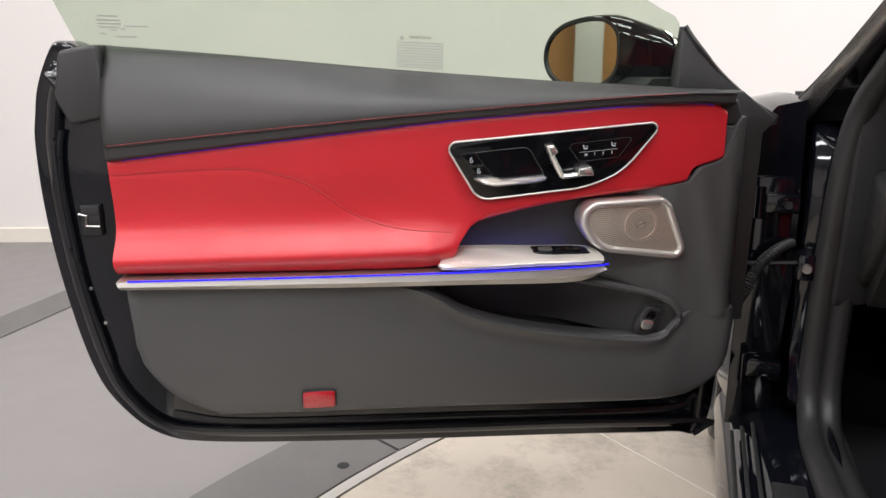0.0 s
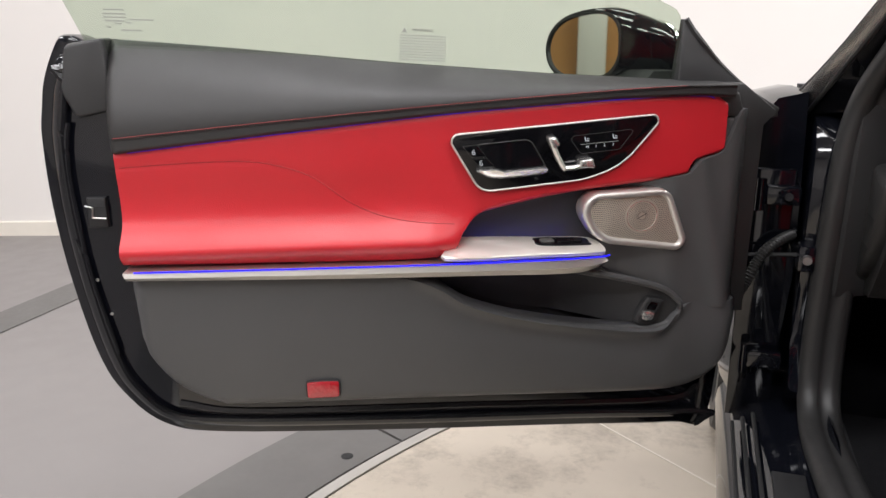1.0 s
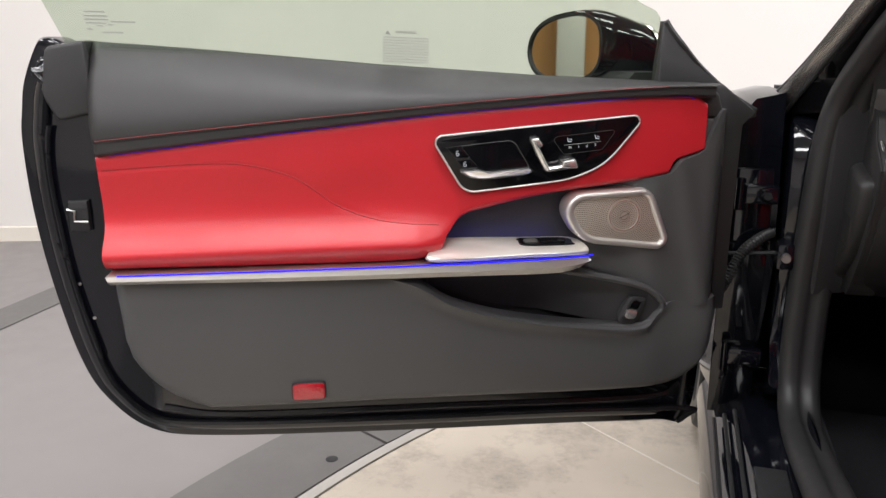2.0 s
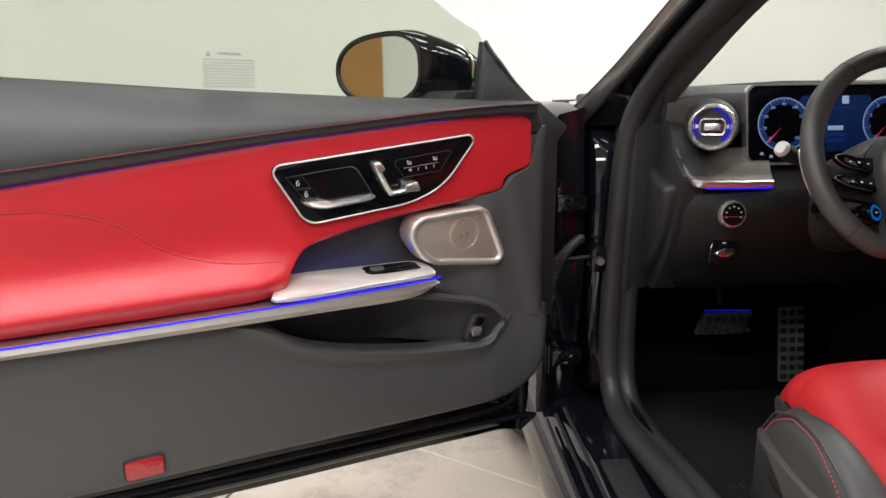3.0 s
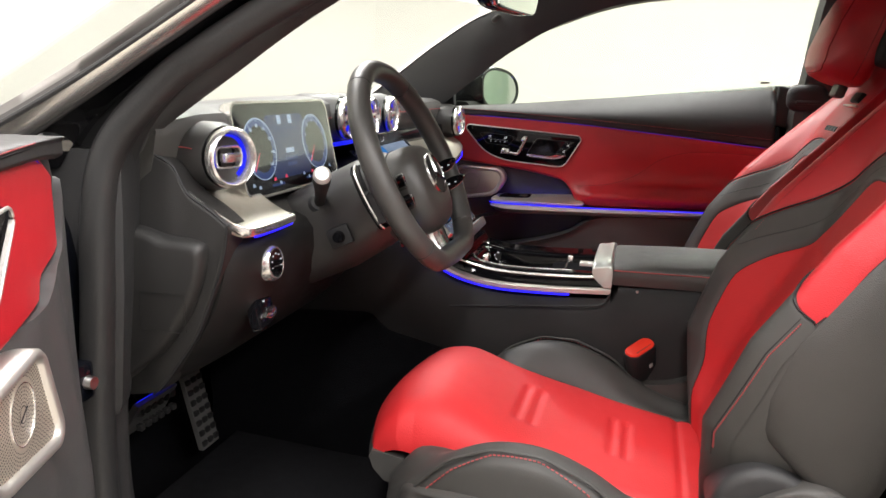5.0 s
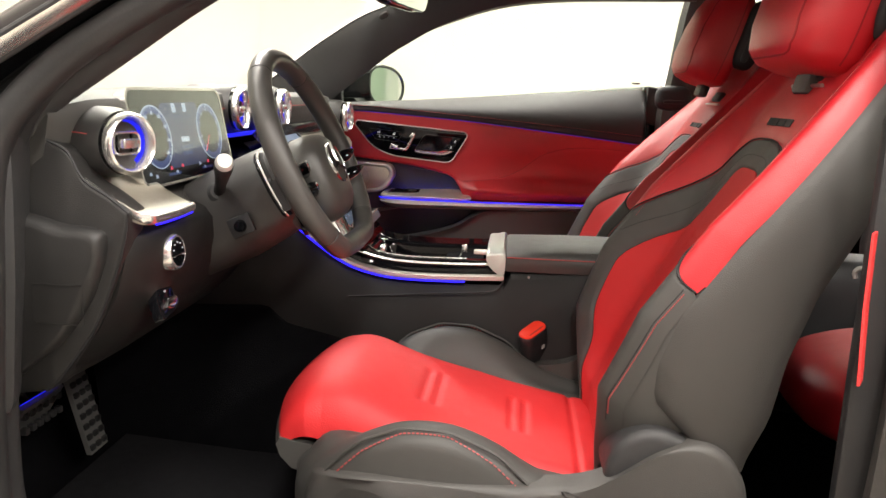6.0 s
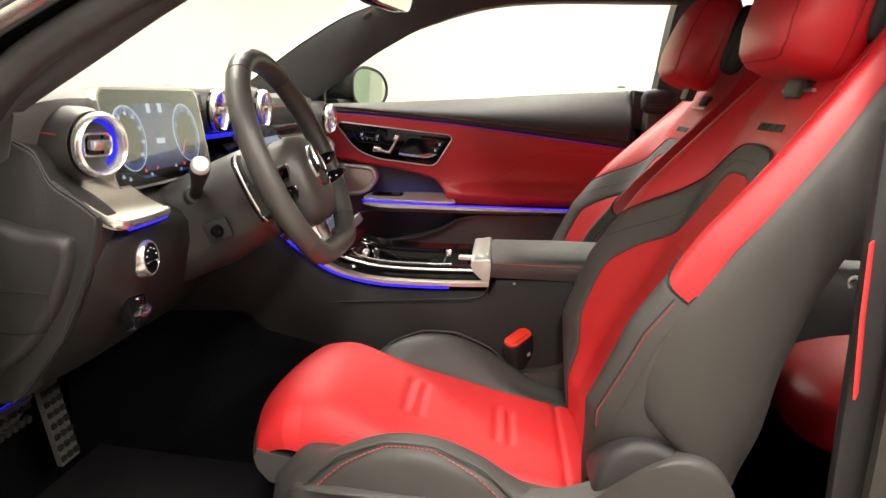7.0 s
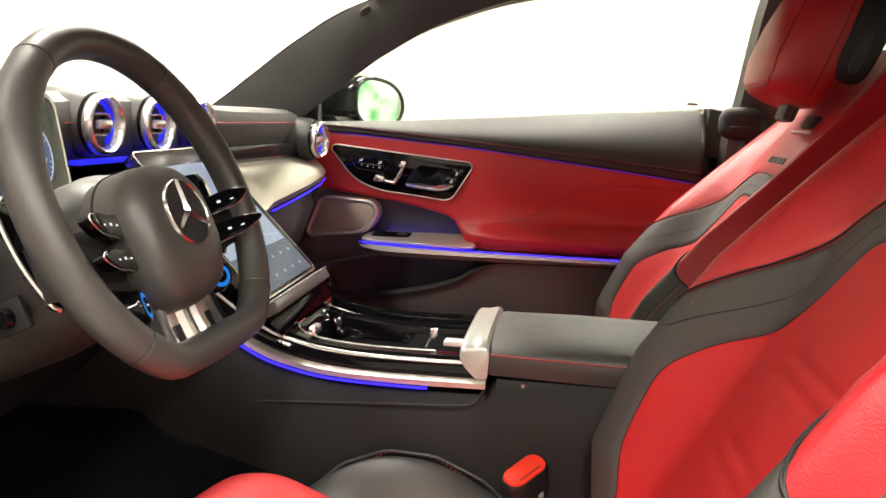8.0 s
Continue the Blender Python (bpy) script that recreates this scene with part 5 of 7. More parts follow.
for cx, vals in ((-0.095, range(0, 161, 20)), (0.098, range(0, 9))):
    part("dial_face", lathe([(0.001, 0.0012), (0.036, 0.0012), (0.0361, 0.0008)], fc @ pose(cx, 0, 0), 40), BLANK, disp)
    part("dial_ring", rim(arc(0.0475, 48, cx), arc(0.0462, 48, cx), 0.0005, 0.0013, clu), PALE, disp)
    part("dial_glow", rim(arc(0.046, 48, cx), arc(0.036, 48, cx), 0.0004, 0.001, clu), DIAL, disp)
    tk = []
    vals = list(vals)
    for i in range(33):
        a = radians(225 - 270 * i / 32)
        r0 = 0.041 if i % 4 == 0 else 0.0435
        c_, s_ = math.cos(a), math.sin(a)
        tk.append(prism([(cx + r0 * c_ - 0.0004 * s_, r0 * s_ + 0.0004 * c_), (cx + 0.0462 * c_ - 0.0004 * s_, 0.0462 * s_ + 0.0004 * c_), (cx + 0.0462 * c_ + 0.0004 * s_, 0.0462 * s_ - 0.0004 * c_), (cx + r0 * c_ + 0.0004 * s_, r0 * s_ - 0.0004 * c_)], 0.0008, 0.0016, clu))
    part("dial_ticks", join(*tk), PALE, disp)
    for i, vv in enumerate(vals):
        a = radians(225 - 270 * i / 8)
        lettering(str(vv), 0.0075, fc @ pose(cx + 0.0355 * math.cos(a), 0.0355 * math.sin(a), 0.0016), "dial_number", PALE, disp)
    a = radians(228)
    part("dial_needle", prism([(cx + 0.008 * math.cos(a), 0.008 * math.sin(a)), (cx + 0.043 * math.cos(a) + 0.0012, 0.043 * math.sin(a)), (cx + 0.043 * math.cos(a) - 0.0012, 0.043 * math.sin(a) + 0.001)], 0.0014, 0.002, clu), NEEDLE, disp)
for a, b, w_, h_ in ((-0.02, 0.042, 0.006, 0.007), (0.018, 0.042, 0.006, 0.007), (0.0, 0.028, 0.04, 0.001), (0.0, -0.008, 0.014, 0.004), (0.0, -0.02, 0.02, 0.003), (0.0, -0.03, 0.016, 0.003), (-0.06, -0.058, 0.02, 0.002), (0.06, -0.058, 0.02, 0.002)):
    part("display_mark", prism([(a - w_, b - h_), (a + w_, b - h_), (a + w_, b + h_), (a - w_, b + h_)], 0.0006, 0.0013, clu), PALE if h_ > 0.003 else DIAL, disp)
for i, (a, b) in enumerate(((-0.135, -0.052), (-0.118, -0.057), (-0.068, -0.049), (-0.052, -0.056), (-0.03, -0.048), (0.034, -0.05), (0.05, -0.057), (0.066, -0.049), (0.122, -0.053), (0.14, -0.046))):
    part("warning_icon", prism([(a - 0.0035, b - 0.0022), (a + 0.0035, b - 0.0022), (a + 0.002, b + 0.0026), (a - 0.002, b + 0.0026)], 0.0006, 0.0014, clu), NEEDLE if i in (2, 4, 7) else PALE, disp)
part("cover_glass", prism(rrect(0.161, 0.068, 0.018), 0.0026, 0.0034, clu), COVER_A, disp, "reflecting cover glass").visible_shadow = False
# aluminium shelf under the display, driver side
lip_pts = catmull([(-0.676, 0.034, 0.876), (-0.6755, 0.012, 0.8605), (-0.674, -0.012, 0.8455), (-0.670, -0.032, 0.833), (-0.660, -0.0435, 0.829), (-0.64, -0.0465, 0.828), (-0.61, -0.047, 0.8275), (-0.58, -0.0465, 0.8272), (-0.55, -0.0445, 0.827), (-0.53, -0.0425, 0.827)], 6)
back_pts = catmull([(-0.672, 0.055, 0.884), (-0.668, 0.05, 0.879), (-0.66, 0.05, 0.876), (-0.65, 0.05, 0.875), (-0.64, 0.05, 0.874), (-0.62, 0.05, 0.874), (-0.59, 0.05, 0.874), (-0.56, 0.05, 0.873), (-0.53, 0.05, 0.872), (-0.50, 0.05, 0.872)], 6)


def ledge(i, f):
    a, b = lip_pts[int(i)], back_pts[int(i)]
    p = a + (b - a) * f
    return W(p[0], p[1], p[2] + 0.003 - 0.006 * math.sin(math.pi * f))


part("aluminium_shelf", sheet(ledge, range(len(lip_pts)), np.linspace(0, 1, 9), (0, 0.004, -0.012)), ALU_DASH, dash, "champagne aluminium trim shelf")
part("shelf_lip", loft([[W(p[0], p[1], p[2]) + (Vector((0, -1, 0)) if k > 20 else Vector((-0.7, -0.7, 0))) * dy + Vector((0, 0, dz)) for dy, dz in ((-0.007, 0.0045), (-0.001, 0.0055), (0.003, 0.003), (0.0035, -0.002), (0.001, -0.007), (-0.006, -0.008))] for k, p in enumerate(lip_pts)]), SATIN, dash, "bright front lip", 50)
part("light_line", tube([W(p[0], p[1] + 0.002, p[2] - 0.0092) for p in lip_pts[28:]], 0.0014, 6), BLUE, dash, "blue ambient light line")
# passenger side trim
pt = []
for x, yf, zl in ((0.13, -0.07, 0.79), (0.2, -0.068, 0.812), (0.3, -0.06, 0.816), (0.45, -0.045, 0.822), (0.58, -0.028, 0.828), (0.655, -0.012, 0.834), (0.675, 0.02, 0.85)):
    pt.append([W(x, 0.07, 0.887), W(x, 0.045, 0.884), W(x, yf + 0.045, 0.872), W(x, yf + 0.01, zl + 0.026), W(x, yf, zl + 0.012), W(x, yf + 0.002, zl + 0.002), W(x, yf + 0.02, zl - 0.004), W(x, 0.09, 0.83)])
part("aluminium_panel", loft(pt), ALU_DASH, dash, "sweeping champagne aluminium trim panel")
part("light_line", tube([W(x, yf, z) for x, yf, z in ((0.2, -0.0665, 0.808), (0.3, -0.0585, 0.812), (0.45, -0.0435, 0.818), (0.58, -0.0265, 0.824), (0.655, -0.0105, 0.83))], 0.0016, 6), BLUE, dash, "blue ambient light line")
for x0, x1 in ((0.17, 0.6), (-0.2, -0.185)):
    part("stitching", tube([W(x, 0.0425, 0.9555) for x in np.linspace(x0, x1, 12)], 0.0009, 5), THREAD, dash, "red stitched seam")
part("gloss_strip", box(0.16, 0.6, 0.032, 0.06, 0.88, 0.913, 0.004), GLOSS_STRIP, dash, "glossy black trim strip")
part("glovebox", loft([[W(x, y, z) for y, z in ((-0.05 + dy, 0.805), (-0.058 + dy, 0.77), (-0.03 + dy, 0.69), (0.03 + dy * 0.7, 0.62), (0.14, 0.6), (0.14, 0.80))] for x, dy in ((0.2, 0.0), (0.3, 0.006), (0.38, 0.018), (0.46, 0.035), (0.54, 0.05), (0.62, 0.062), (0.655, 0.08))]), PLASTIC, dash, "dark glovebox lid", 60)
part("vent_base_light", box(-0.185, 0.165, 0.036, 0.05, 0.902, 0.908), BLUE_DIM, dash)
# light switch and brake switch
lm = pose(-0.597, -0.036, 0.772, 84)
ls = part("light_switch", lathe([(0.025, -0.01), (0.025, 0.008), (0.0225, 0.012), (0.020, 0.0125), (0.0195, 0.011)], lm, 36), SATIN, dash, "round chrome headlight switch")
part("switch_face", lathe([(0.001, 0.0122), (0.0196, 0.0122), (0.0198, 0.01)], lm, 30), PIANO, ls)
part("switch_bar", box(-0.019, 0.019, -0.0045, -0.0035, 0.012, 0.0132, m=lm), CHROME, ls)
for a in range(7):
    f = radians(200 - a * 37)
    part("switch_mark", box(-0.0012, 0.0012, -0.0007, 0.0007, 0.0122, 0.0128, m=lm @ pose(0.0135 * math.cos(f), 0.0135 * math.sin(f), 0)), WHITE_INK, ls)
pm = pose(-0.605, -0.028, 0.705, 70)
pb = part("parking_brake_switch", prism(catmull([(-0.025, -0.02), (-0.015, 0.018), (0.02, 0.02), (0.028, 0.012), (0.02, -0.016), (-0.01, -0.022)], 4, True), -0.01, 0.004, lambda a, b, c: pm @ Vector((a, b, c)), 0.003), PIANO, dash, "glossy black parking brake switch")
part("brake_lever", prism(catmull([(-0.016, -0.008), (0.0, 0.002), (0.018, 0.0), (0.016, -0.01), (0, -0.014)], 3, True), 0.0, 0.012, lambda a, b, c: pm @ Vector((a, b, c)), 0.003), CHROME, pb)
part("brake_symbol", join(box(-0.003, 0.003, -0.0003, 0.0005, 0.004, 0.0046, m=pm @ pose(0.004, 0.012, 0)), box(-0.0016, 0.0016, -0.0016, -0.0008, 0.004, 0.0046, m=pm @ pose(0.004, 0.012, 0))), WHITE_INK, pb)

# central touch screen, leaning back
ST = Matrix.Translation((0.0, -0.083, 0.822)) @ pose(0, 0, 0, -44.5, 0, 2.5)


def scr(a, b, c):
    return ST @ Vector((a, -c, b))


ts = part("touch_screen", prism(rrect(0.121, 0.132, 0.012), -0.012, 0.0, scr, 0.003), SCR)
tagged(ts, "large portrait touch screen showing a map", "screen")
part("screen_frame", rim(rrect(0.1225, 0.1335, 0.013), rrect(0.1205, 0.1315, 0.0115), -0.014, 0.0028, scr), CHROME, ts)
LAND = glow("map_land", (0.30, 0.38, 0.50), 0.62)
MENU = glow("menu_grey", (0.06, 0.085, 0.12), 0.7)
PEDESTAL = material("satin_grey_console", (0.085, 0.085, 0.08), 0.34, vary=0.04, spec=0.6, rough_vary=0.03)
MENU_MARK = glow("menu_symbol", (0.35, 0.45, 0.6), 0.4)
SEA = glow("map_water", (0.02, 0.22, 0.62), 0.7)
part("map", prism([(-0.11, -0.062), (0.11, -0.062), (0.11, 0.105), (-0.11, 0.105)], 0, 0.0005, scr), LAND, ts)
part("map_river", prism([(x, y) for x, y in catmull([(-0.06, -0.06), (-0.05, -0.01), (-0.075, 0.04), (-0.085, 0.09), (-0.06, 0.1), (-0.045, 0.05), (-0.02, 0.03), (0.0, 0.0), (-0.015, -0.03), (-0.01, -0.06)], 4, True)], 0.0004, 0.0009, scr), SEA, ts)
for x0, y0, x1, y1 in ((-0.10, 0.02, 0.10, 0.06), (0.02, -0.06, 0.05, 0.1), (-0.1, -0.03, 0.1, -0.05), (0.07, -0.06, 0.09, 0.1)):
    part("map_road", tube([scr(x0, y0, 0.0008), scr((x0 + x1) / 2 + 0.01, (y0 + y1) / 2, 0.0008), scr(x1, y1, 0.0008)], 0.0006, 4), PALE, ts)
part("menu_bar", prism([(-0.115, -0.126), (0.115, -0.126), (0.115, -0.063), (-0.115, -0.063)], 0, 0.0005, scr), MENU, ts)
for i in range(6):
    for j in range(2):
        a, b = -0.092 + i * 0.036, -0.082 - j * 0.028
        part("menu_icon", prism([(a - 0.0036, b - 0.002), (a + 0.0036, b - 0.002), (a + 0.0026, b + 0.003), (a - 0.0026, b + 0.003)], 0.0004, 0.0011, scr), MENU_MARK, ts)
part("cover_glass", prism(rrect(0.1195, 0.1305, 0.011), 0.0022, 0.0028, scr), COVER, ts, "reflecting cover glass").visible_shadow = False
hb = Matrix.Translation((0.005, -0.187, 0.722)) @ pose(0, 0, 0, -30, 0, 2)
bar = part("control_bar", box(-0.122, 0.122, -0.01, 0.012, -0.012, 0.006, 0.003, m=hb), PEDESTAL, dash, "narrow satin control bar")
part("bar_edge", tube([hb @ Vector((x, -0.01, 0.006)) for x in (-0.12, 0, 0.12)], 0.001, 6), SATIN, bar)
for i in range(9):
    part("bar_key", box(-0.106 + i * 0.0265 - 0.005, -0.106 + i * 0.0265 + 0.005, -0.006, -0.002, 0.005, 0.0066, m=hb), NEEDLE if i == 4 else INK, bar)
part("screen_pedestal", loft([[W(x * k, y, z) for x in (0.13, 0.128, -0.128, -0.13)] for y, z, k in ((0.03, 0.89, 1), (-0.175, 0.715, 0.95), (-0.195, 0.7, 0.92), (-0.205, 0.686, 0.86), (-0.2, 0.66, 0.76), (-0.17, 0.63, 0.7), (0.1, 0.63, 0.7))]), PIANO, dash, "glossy black console front")

# ---- centre console ----
cons = empty("centre_console", pose(0, 0, 0), "dark centre console with glossy black top and aluminium edge", "console")
EDGE_LINE = [(0.0, 0.80), (-0.06, 0.752), (-0.11, 0.708), (-0.165, 0.668), (-0.215, 0.647), (-0.28, 0.6375), (-0.38, 0.637), (-0.486, 0.641)]
tcu = catmull(EDGE_LINE, 6)


def xw(y):
    return 0.108 + 0.035 * max(0, (y + 0.22) / 0.22)


cb = []
for y, zt in [(0.30, 0.62), (0.1, 0.66), (0.02, 0.75)] + [(q[0], q[1] - 0.0145) for q in catmull(EDGE_LINE, 6)] + [(-0.5, 0.65), (-0.7, 0.655), (-0.95, 0.65)]:
    w_ = xw(y)
    cb.append([W(x, y, z) for x, z in ((-0.165, 0.24), (-0.145, 0.5), (-w_ - 0.018, 0.575), (-w_ - 0.004, zt - 0.012), (-w_ + 0.004, zt), (w_ - 0.004, zt), (w_ + 0.004, zt - 0.012), (w_ + 0.018, 0.575), (0.145, 0.5), (0.165, 0.24))])
part("console_body", loft(cb), DARK_TRIM, cons, "dark grey console sides")
carp = []
for y in np.linspace(0.34, -0.21, 34):
    zt = float(np.interp(-y, [-0.35, 0.02, 0.03, 0.036, 0.062, 0.1, 0.21], [0.574, 0.574, 0.567, 0.557, 0.535, 0.526, 0.5]))
    carp.append([W(float(np.interp(z, [0.24, 0.5, 0.575], [-0.165, -0.145, -xw(y) - 0.018])) - dx, y, z) for z, dx in ((0.24, 0.005), (0.4, 0.005), (0.5, 0.005), (zt - 0.004, 0.005), (zt, 0.002), (zt, -0.02), (0.24, -0.02))])
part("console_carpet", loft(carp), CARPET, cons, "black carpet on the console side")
part("console_seam", tube([W(-0.127, y, z) for y, z in catmull([(-0.1, 0.585), (-0.214, 0.596), (-0.371, 0.61), (-0.45, 0.6165), (-0.475, 0.6235), (-0.487, 0.642)], 5)], 0.0018, 5), DEEP, cons)
for s in (-1, 1):
    part("aluminium_edge", loft([[W(s * (xw(a) + dx), a, b + dz) for dx, dz in ((0.002, -0.005), (0.0065, -0.003), (0.0065, 0.004), (0.001, 0.0065), (-0.012, 0.006), (-0.012, -0.005))] for a, b in tcu]), ALU, cons, "brushed aluminium console edge")
    part("upper_edge", tube([W(s * (xw(a) - 0.014), a - 0.004, b + 0.0255) for a, b in tcu[10:]], 0.0026, 7), SATIN, cons, "slim satin silver inner line")
    part("light_line", tube([W(s * (xw(a) + 0.008), a, b - 0.006) for a, b in catmull(EDGE_LINE[1:-1] + [(-0.41, 0.638)], 6)], 0.0018, 6), BLUE, cons, "blue ambient light line")


def gloss(i, x):
    a, b = tcu[int(i)]
    hw = xw(a) - 0.008
    e = abs(x) * hw
    z = b + 0.030 - 0.024 * max(0, (abs(x) - 0.84) / 0.16) ** 1.5
    dx = min(1, max(0, (0.062 - e) / 0.008))
    dy = min(1, max(0, (-0.212 - a) / 0.02 - 0.4 * (e / 0.062) ** 4)) * min(1, max(0, (a + 0.455) / 0.01))
    k = dx * dx * (3 - 2 * dx) * dy
    return W(x * hw, a, z - 0.032 * k)


tcu = [np.array((a, curve_at(tcu, a))) for a in np.linspace(0.0, -0.486, 70)]
part("gloss_top", sheet(gloss, range(70), np.linspace(-1, 1, 61), (0, 0, -0.012)), PIANO, cons, "piano black console top with open tray", 50)
part("far_lip", loft([[W(xw(a) - 0.016, a, b + 0.026), W(xw(a) - 0.014, a, b + 0.042), W(xw(a) - 0.006, a, b + 0.040), W(xw(a) + 0.002, a, b + 0.004)] for a, b in tcu[30:66:5]]), PIANO, cons, "raised glossy edge")
part("tray_mat", box(-0.056, 0.056, -0.44, -0.235, 0.625, 0.6385, 0.003), CARPET, cons, "black tray floor")
part("tray_roller", loft([[W(x, y, z) for y, z in ((-0.44, 0.652), (-0.44, 0.656), (-0.38, 0.657), (-0.36, 0.654), (-0.36, 0.65))] for x in (-0.055, 0.055)]), CARPET, cons, "black roller cover")
part("cup_clip", box(-0.082, -0.052, -0.244, -0.232, 0.676, 0.689, 0.004), SATIN, cons, "small silver clip")
part("roller_tab", tube([W(-0.032, -0.388, 0.652), W(-0.031, -0.398, 0.676)], 0.0024, 6), SATIN, cons, "small metal lever")
part("tab_knob", box(-0.036, -0.026, -0.407, -0.396, 0.674, 0.69, 0.003), SATIN, cons)
# reflection on the glossy tray edge, added as a thin satin tube
part("tray_rim", tube([W(x, y, curve_at(tcu, y) + 0.0305) for x, y in catmull([(-0.01, -0.203), (-0.04, -0.205), (-0.06, -0.216), (-0.067, -0.245), (-0.068, -0.32), (-0.066, -0.41)], 5)], 0.0017, 6), SATIN, cons, "thin satin line for the reflection along the tray edge")
part("bridge_tab", box(-0.085, -0.065, -0.454, -0.424, 0.682, 0.689, 0.002), SILVER, cons)
prof_b = catmull([(-0.487, 0.650), (-0.487, 0.7125), (-0.466, 0.7125), (-0.453, 0.7105), (-0.45, 0.701), (-0.4535, 0.684), (-0.463, 0.664), (-0.474, 0.648)], 4)
part("metal_bridge", loft([[W(x, y, z - dz * (z - 0.648) / 0.0765) for y, z in prof_b] for x, dz in ((-0.108, 0.033), (-0.1065, 0.028), (-0.1, 0.0225), (-0.08, 0.0185), (-0.04, 0.0165), (0.04, 0.0165), (0.08, 0.0185), (0.1, 0.0225), (0.108, 0.033))]), BRIDGE, cons, "satin metal bridge in front of the armrest")
part("bridge_mark", box(-0.035, -0.01, -0.477, -0.467, 0.69, 0.6972), INK, cons)
def arm_half(y, e):
    up = 0.035 * max(0, -0.49 - y) * (1 if y > -0.64 else 0.15 / max(0.15, -0.49 - y))
    return [(0.105 - e, 0.655), (0.108 - e, 0.668), (0.1075 - e, 0.683), (0.104 - e, 0.687 - e + 0.4 * up), (0.094, 0.692 - e + 0.7 * up), (0.075, 0.6965 - e + up), (0.045, 0.699 - e + up), (0.0, 0.70 - e + up)]


arm_r = []
for y, e in ((-0.486, 0.004), (-0.492, 0.0), (-0.6, 0.0), (-0.75, 0.0), (-0.86, 0.004), (-0.875, 0.03)):
    arm_r.append([W(x, y, z) for x, z in [(-x, z) for x, z in arm_half(y, e)] + [(x, z) for x, z in arm_half(y, e)[::-1]]])
part("armrest", loft(arm_r), GREY, cons, "dark grey leather armrest")
part("armrest_seam", tube([W(-0.1083, y, 0.6835) for y in (-0.49, -0.7, -0.86)], 0.0012, 5), THREAD, cons, "thin red seam")
part("armrest_pin", lathe([(0.001, 0.003), (0.0025, 0.003), (0.003, 0)], pose(-0.1075, -0.535, 0.646, 0, -90), 8), STEEL, cons)

# ---- steering wheel ----
SW = Matrix.Translation((-0.380, -0.1826, 0.8898)) @ pose(0, 0, 0, 64.8, 0, -1.1)
wheel = empty("steering_wheel", SW, "flat-bottomed black leather steering wheel with silver spokes", "steering wheel")
HW, HH = 0.161, 0.164
KNOB_BLUE = glow("knob_blue", (0.006, 0.16, 0.6), 0.55)
SPOKE_METAL = material("bright_spoke_metal", (0.66, 0.65, 0.63), 0.24, 0.9, vary=0.04, rough_vary=0.05)


def rim_at(a):
    """Centre line of the rim; a in degrees, 0 is right, 90 is up."""
    x, y = HW * math.cos(radians(a)), HH * math.sin(radians(a))
    d = ((a + 90 + 180) % 360) - 180
    if abs(d) < 60:
        flat_y = -0.141 - 0.006 * math.cos(radians(d * 1.7))
        k = 0.006
        h = max(0.0, k - abs(y - flat_y)) / k
        y = max(y, flat_y) + h * h * k * 0.25
    return Vector((x, y, 0.0))


def rim_ring(a, shrink=1.0):
    c = rim_at(a)
    o = Vector((c.x, c.y, 0)).normalized()
    th = 0.0165 + 0.0025 * math.exp(-(((a % 360) - 150) / 15) ** 2) + 0.0025 * math.exp(-((((a + 180) % 360) - 210) / 15) ** 2)
    return [c + o * th * shrink * math.cos(f) + Vector((0, 0, 1)) * 0.0175 * shrink * math.sin(f) for f in (2 * math.pi * k / 20 for k in range(20))]


for n_, a0, a1, mt, lb in (("rim_top", 56, 124, WHEEL_HIDE, "black leather upper rim"), ("rim_left", 124, 225, GRIP, "perforated black leather grip"), ("rim_right", -45, 56, GRIP, "perforated black leather grip"), ("rim_bottom", 225, 315, WHEEL_HIDE, "black leather lower rim")):
    aa = [a0, a0 + 0.25, *np.linspace(a0 + 1, a1 - 1, 34), a1 - 0.25, a1]
    part(n_, loft([rim_ring(a, 0.955 if i in (0, len(aa) - 1) else 1.0) for i, a in enumerate(aa)]), mt, wheel, lb, 50)
for a in (56, 124, 225, 315):
    part("rim_seam", tube([Vector(q) for q in rim_ring(a, 0.985)] + [Vector(rim_ring(a, 0.985)[0])], 0.0009, 4), DEEP, wheel)
HX, HY = -0.004, -0.020
hub_o = catmull([(0.0, 0.056), (0.034, 0.05), (0.057, 0.028), (0.064, -0.006), (0.06, -0.042), (0.044, -0.07), (0.02, -0.081), (-0.02, -0.081), (-0.044, -0.07), (-0.06, -0.042), (-0.064, -0.006), (-0.057, 0.028), (-0.034, 0.05)], 6, True)
rings = []
for f, h in ((0.98, -0.062), (1.02, -0.04), (1.04, -0.02), (1.03, -0.006), (0.98, 0.008), (0.9, 0.0175), (0.78, 0.0235), (0.6, 0.0265), (0.3, 0.0275), (0.05, 0.0275)):
    rings.append([Vector((a * f + HX, b * f + HY, h)) for a, b in hub_o])
hub = part("airbag_cover", loft(rings), WHEEL_HIDE, wheel, "domed black airbag cover", 60)
part("cover_seam", tube([Vector((a * 1.043 + HX, b * 1.043 + HY, -0.024)) for a, b in hub_o], 0.0012, 5, True), DEEP, hub)
part("emblem_ring", loft([[Vector((HX + r * math.cos(a), r * math.sin(a) + HY, h)) for r, h in ((0.0335, 0.022), (0.0333, 0.0295), (0.0325, 0.0304), (0.0315, 0.0295), (0.0315, 0.022))] for a in (2 * math.pi * i / 48 for i in range(48))], loop=True), EMBLEM, hub, "thin chrome emblem ring", 60)
part("emblem_plate", lathe([(0.001, 0.0288), (0.0315, 0.0286), (0.032, 0.024)], pose(HX, HY, 0), 30), DEEP, hub)
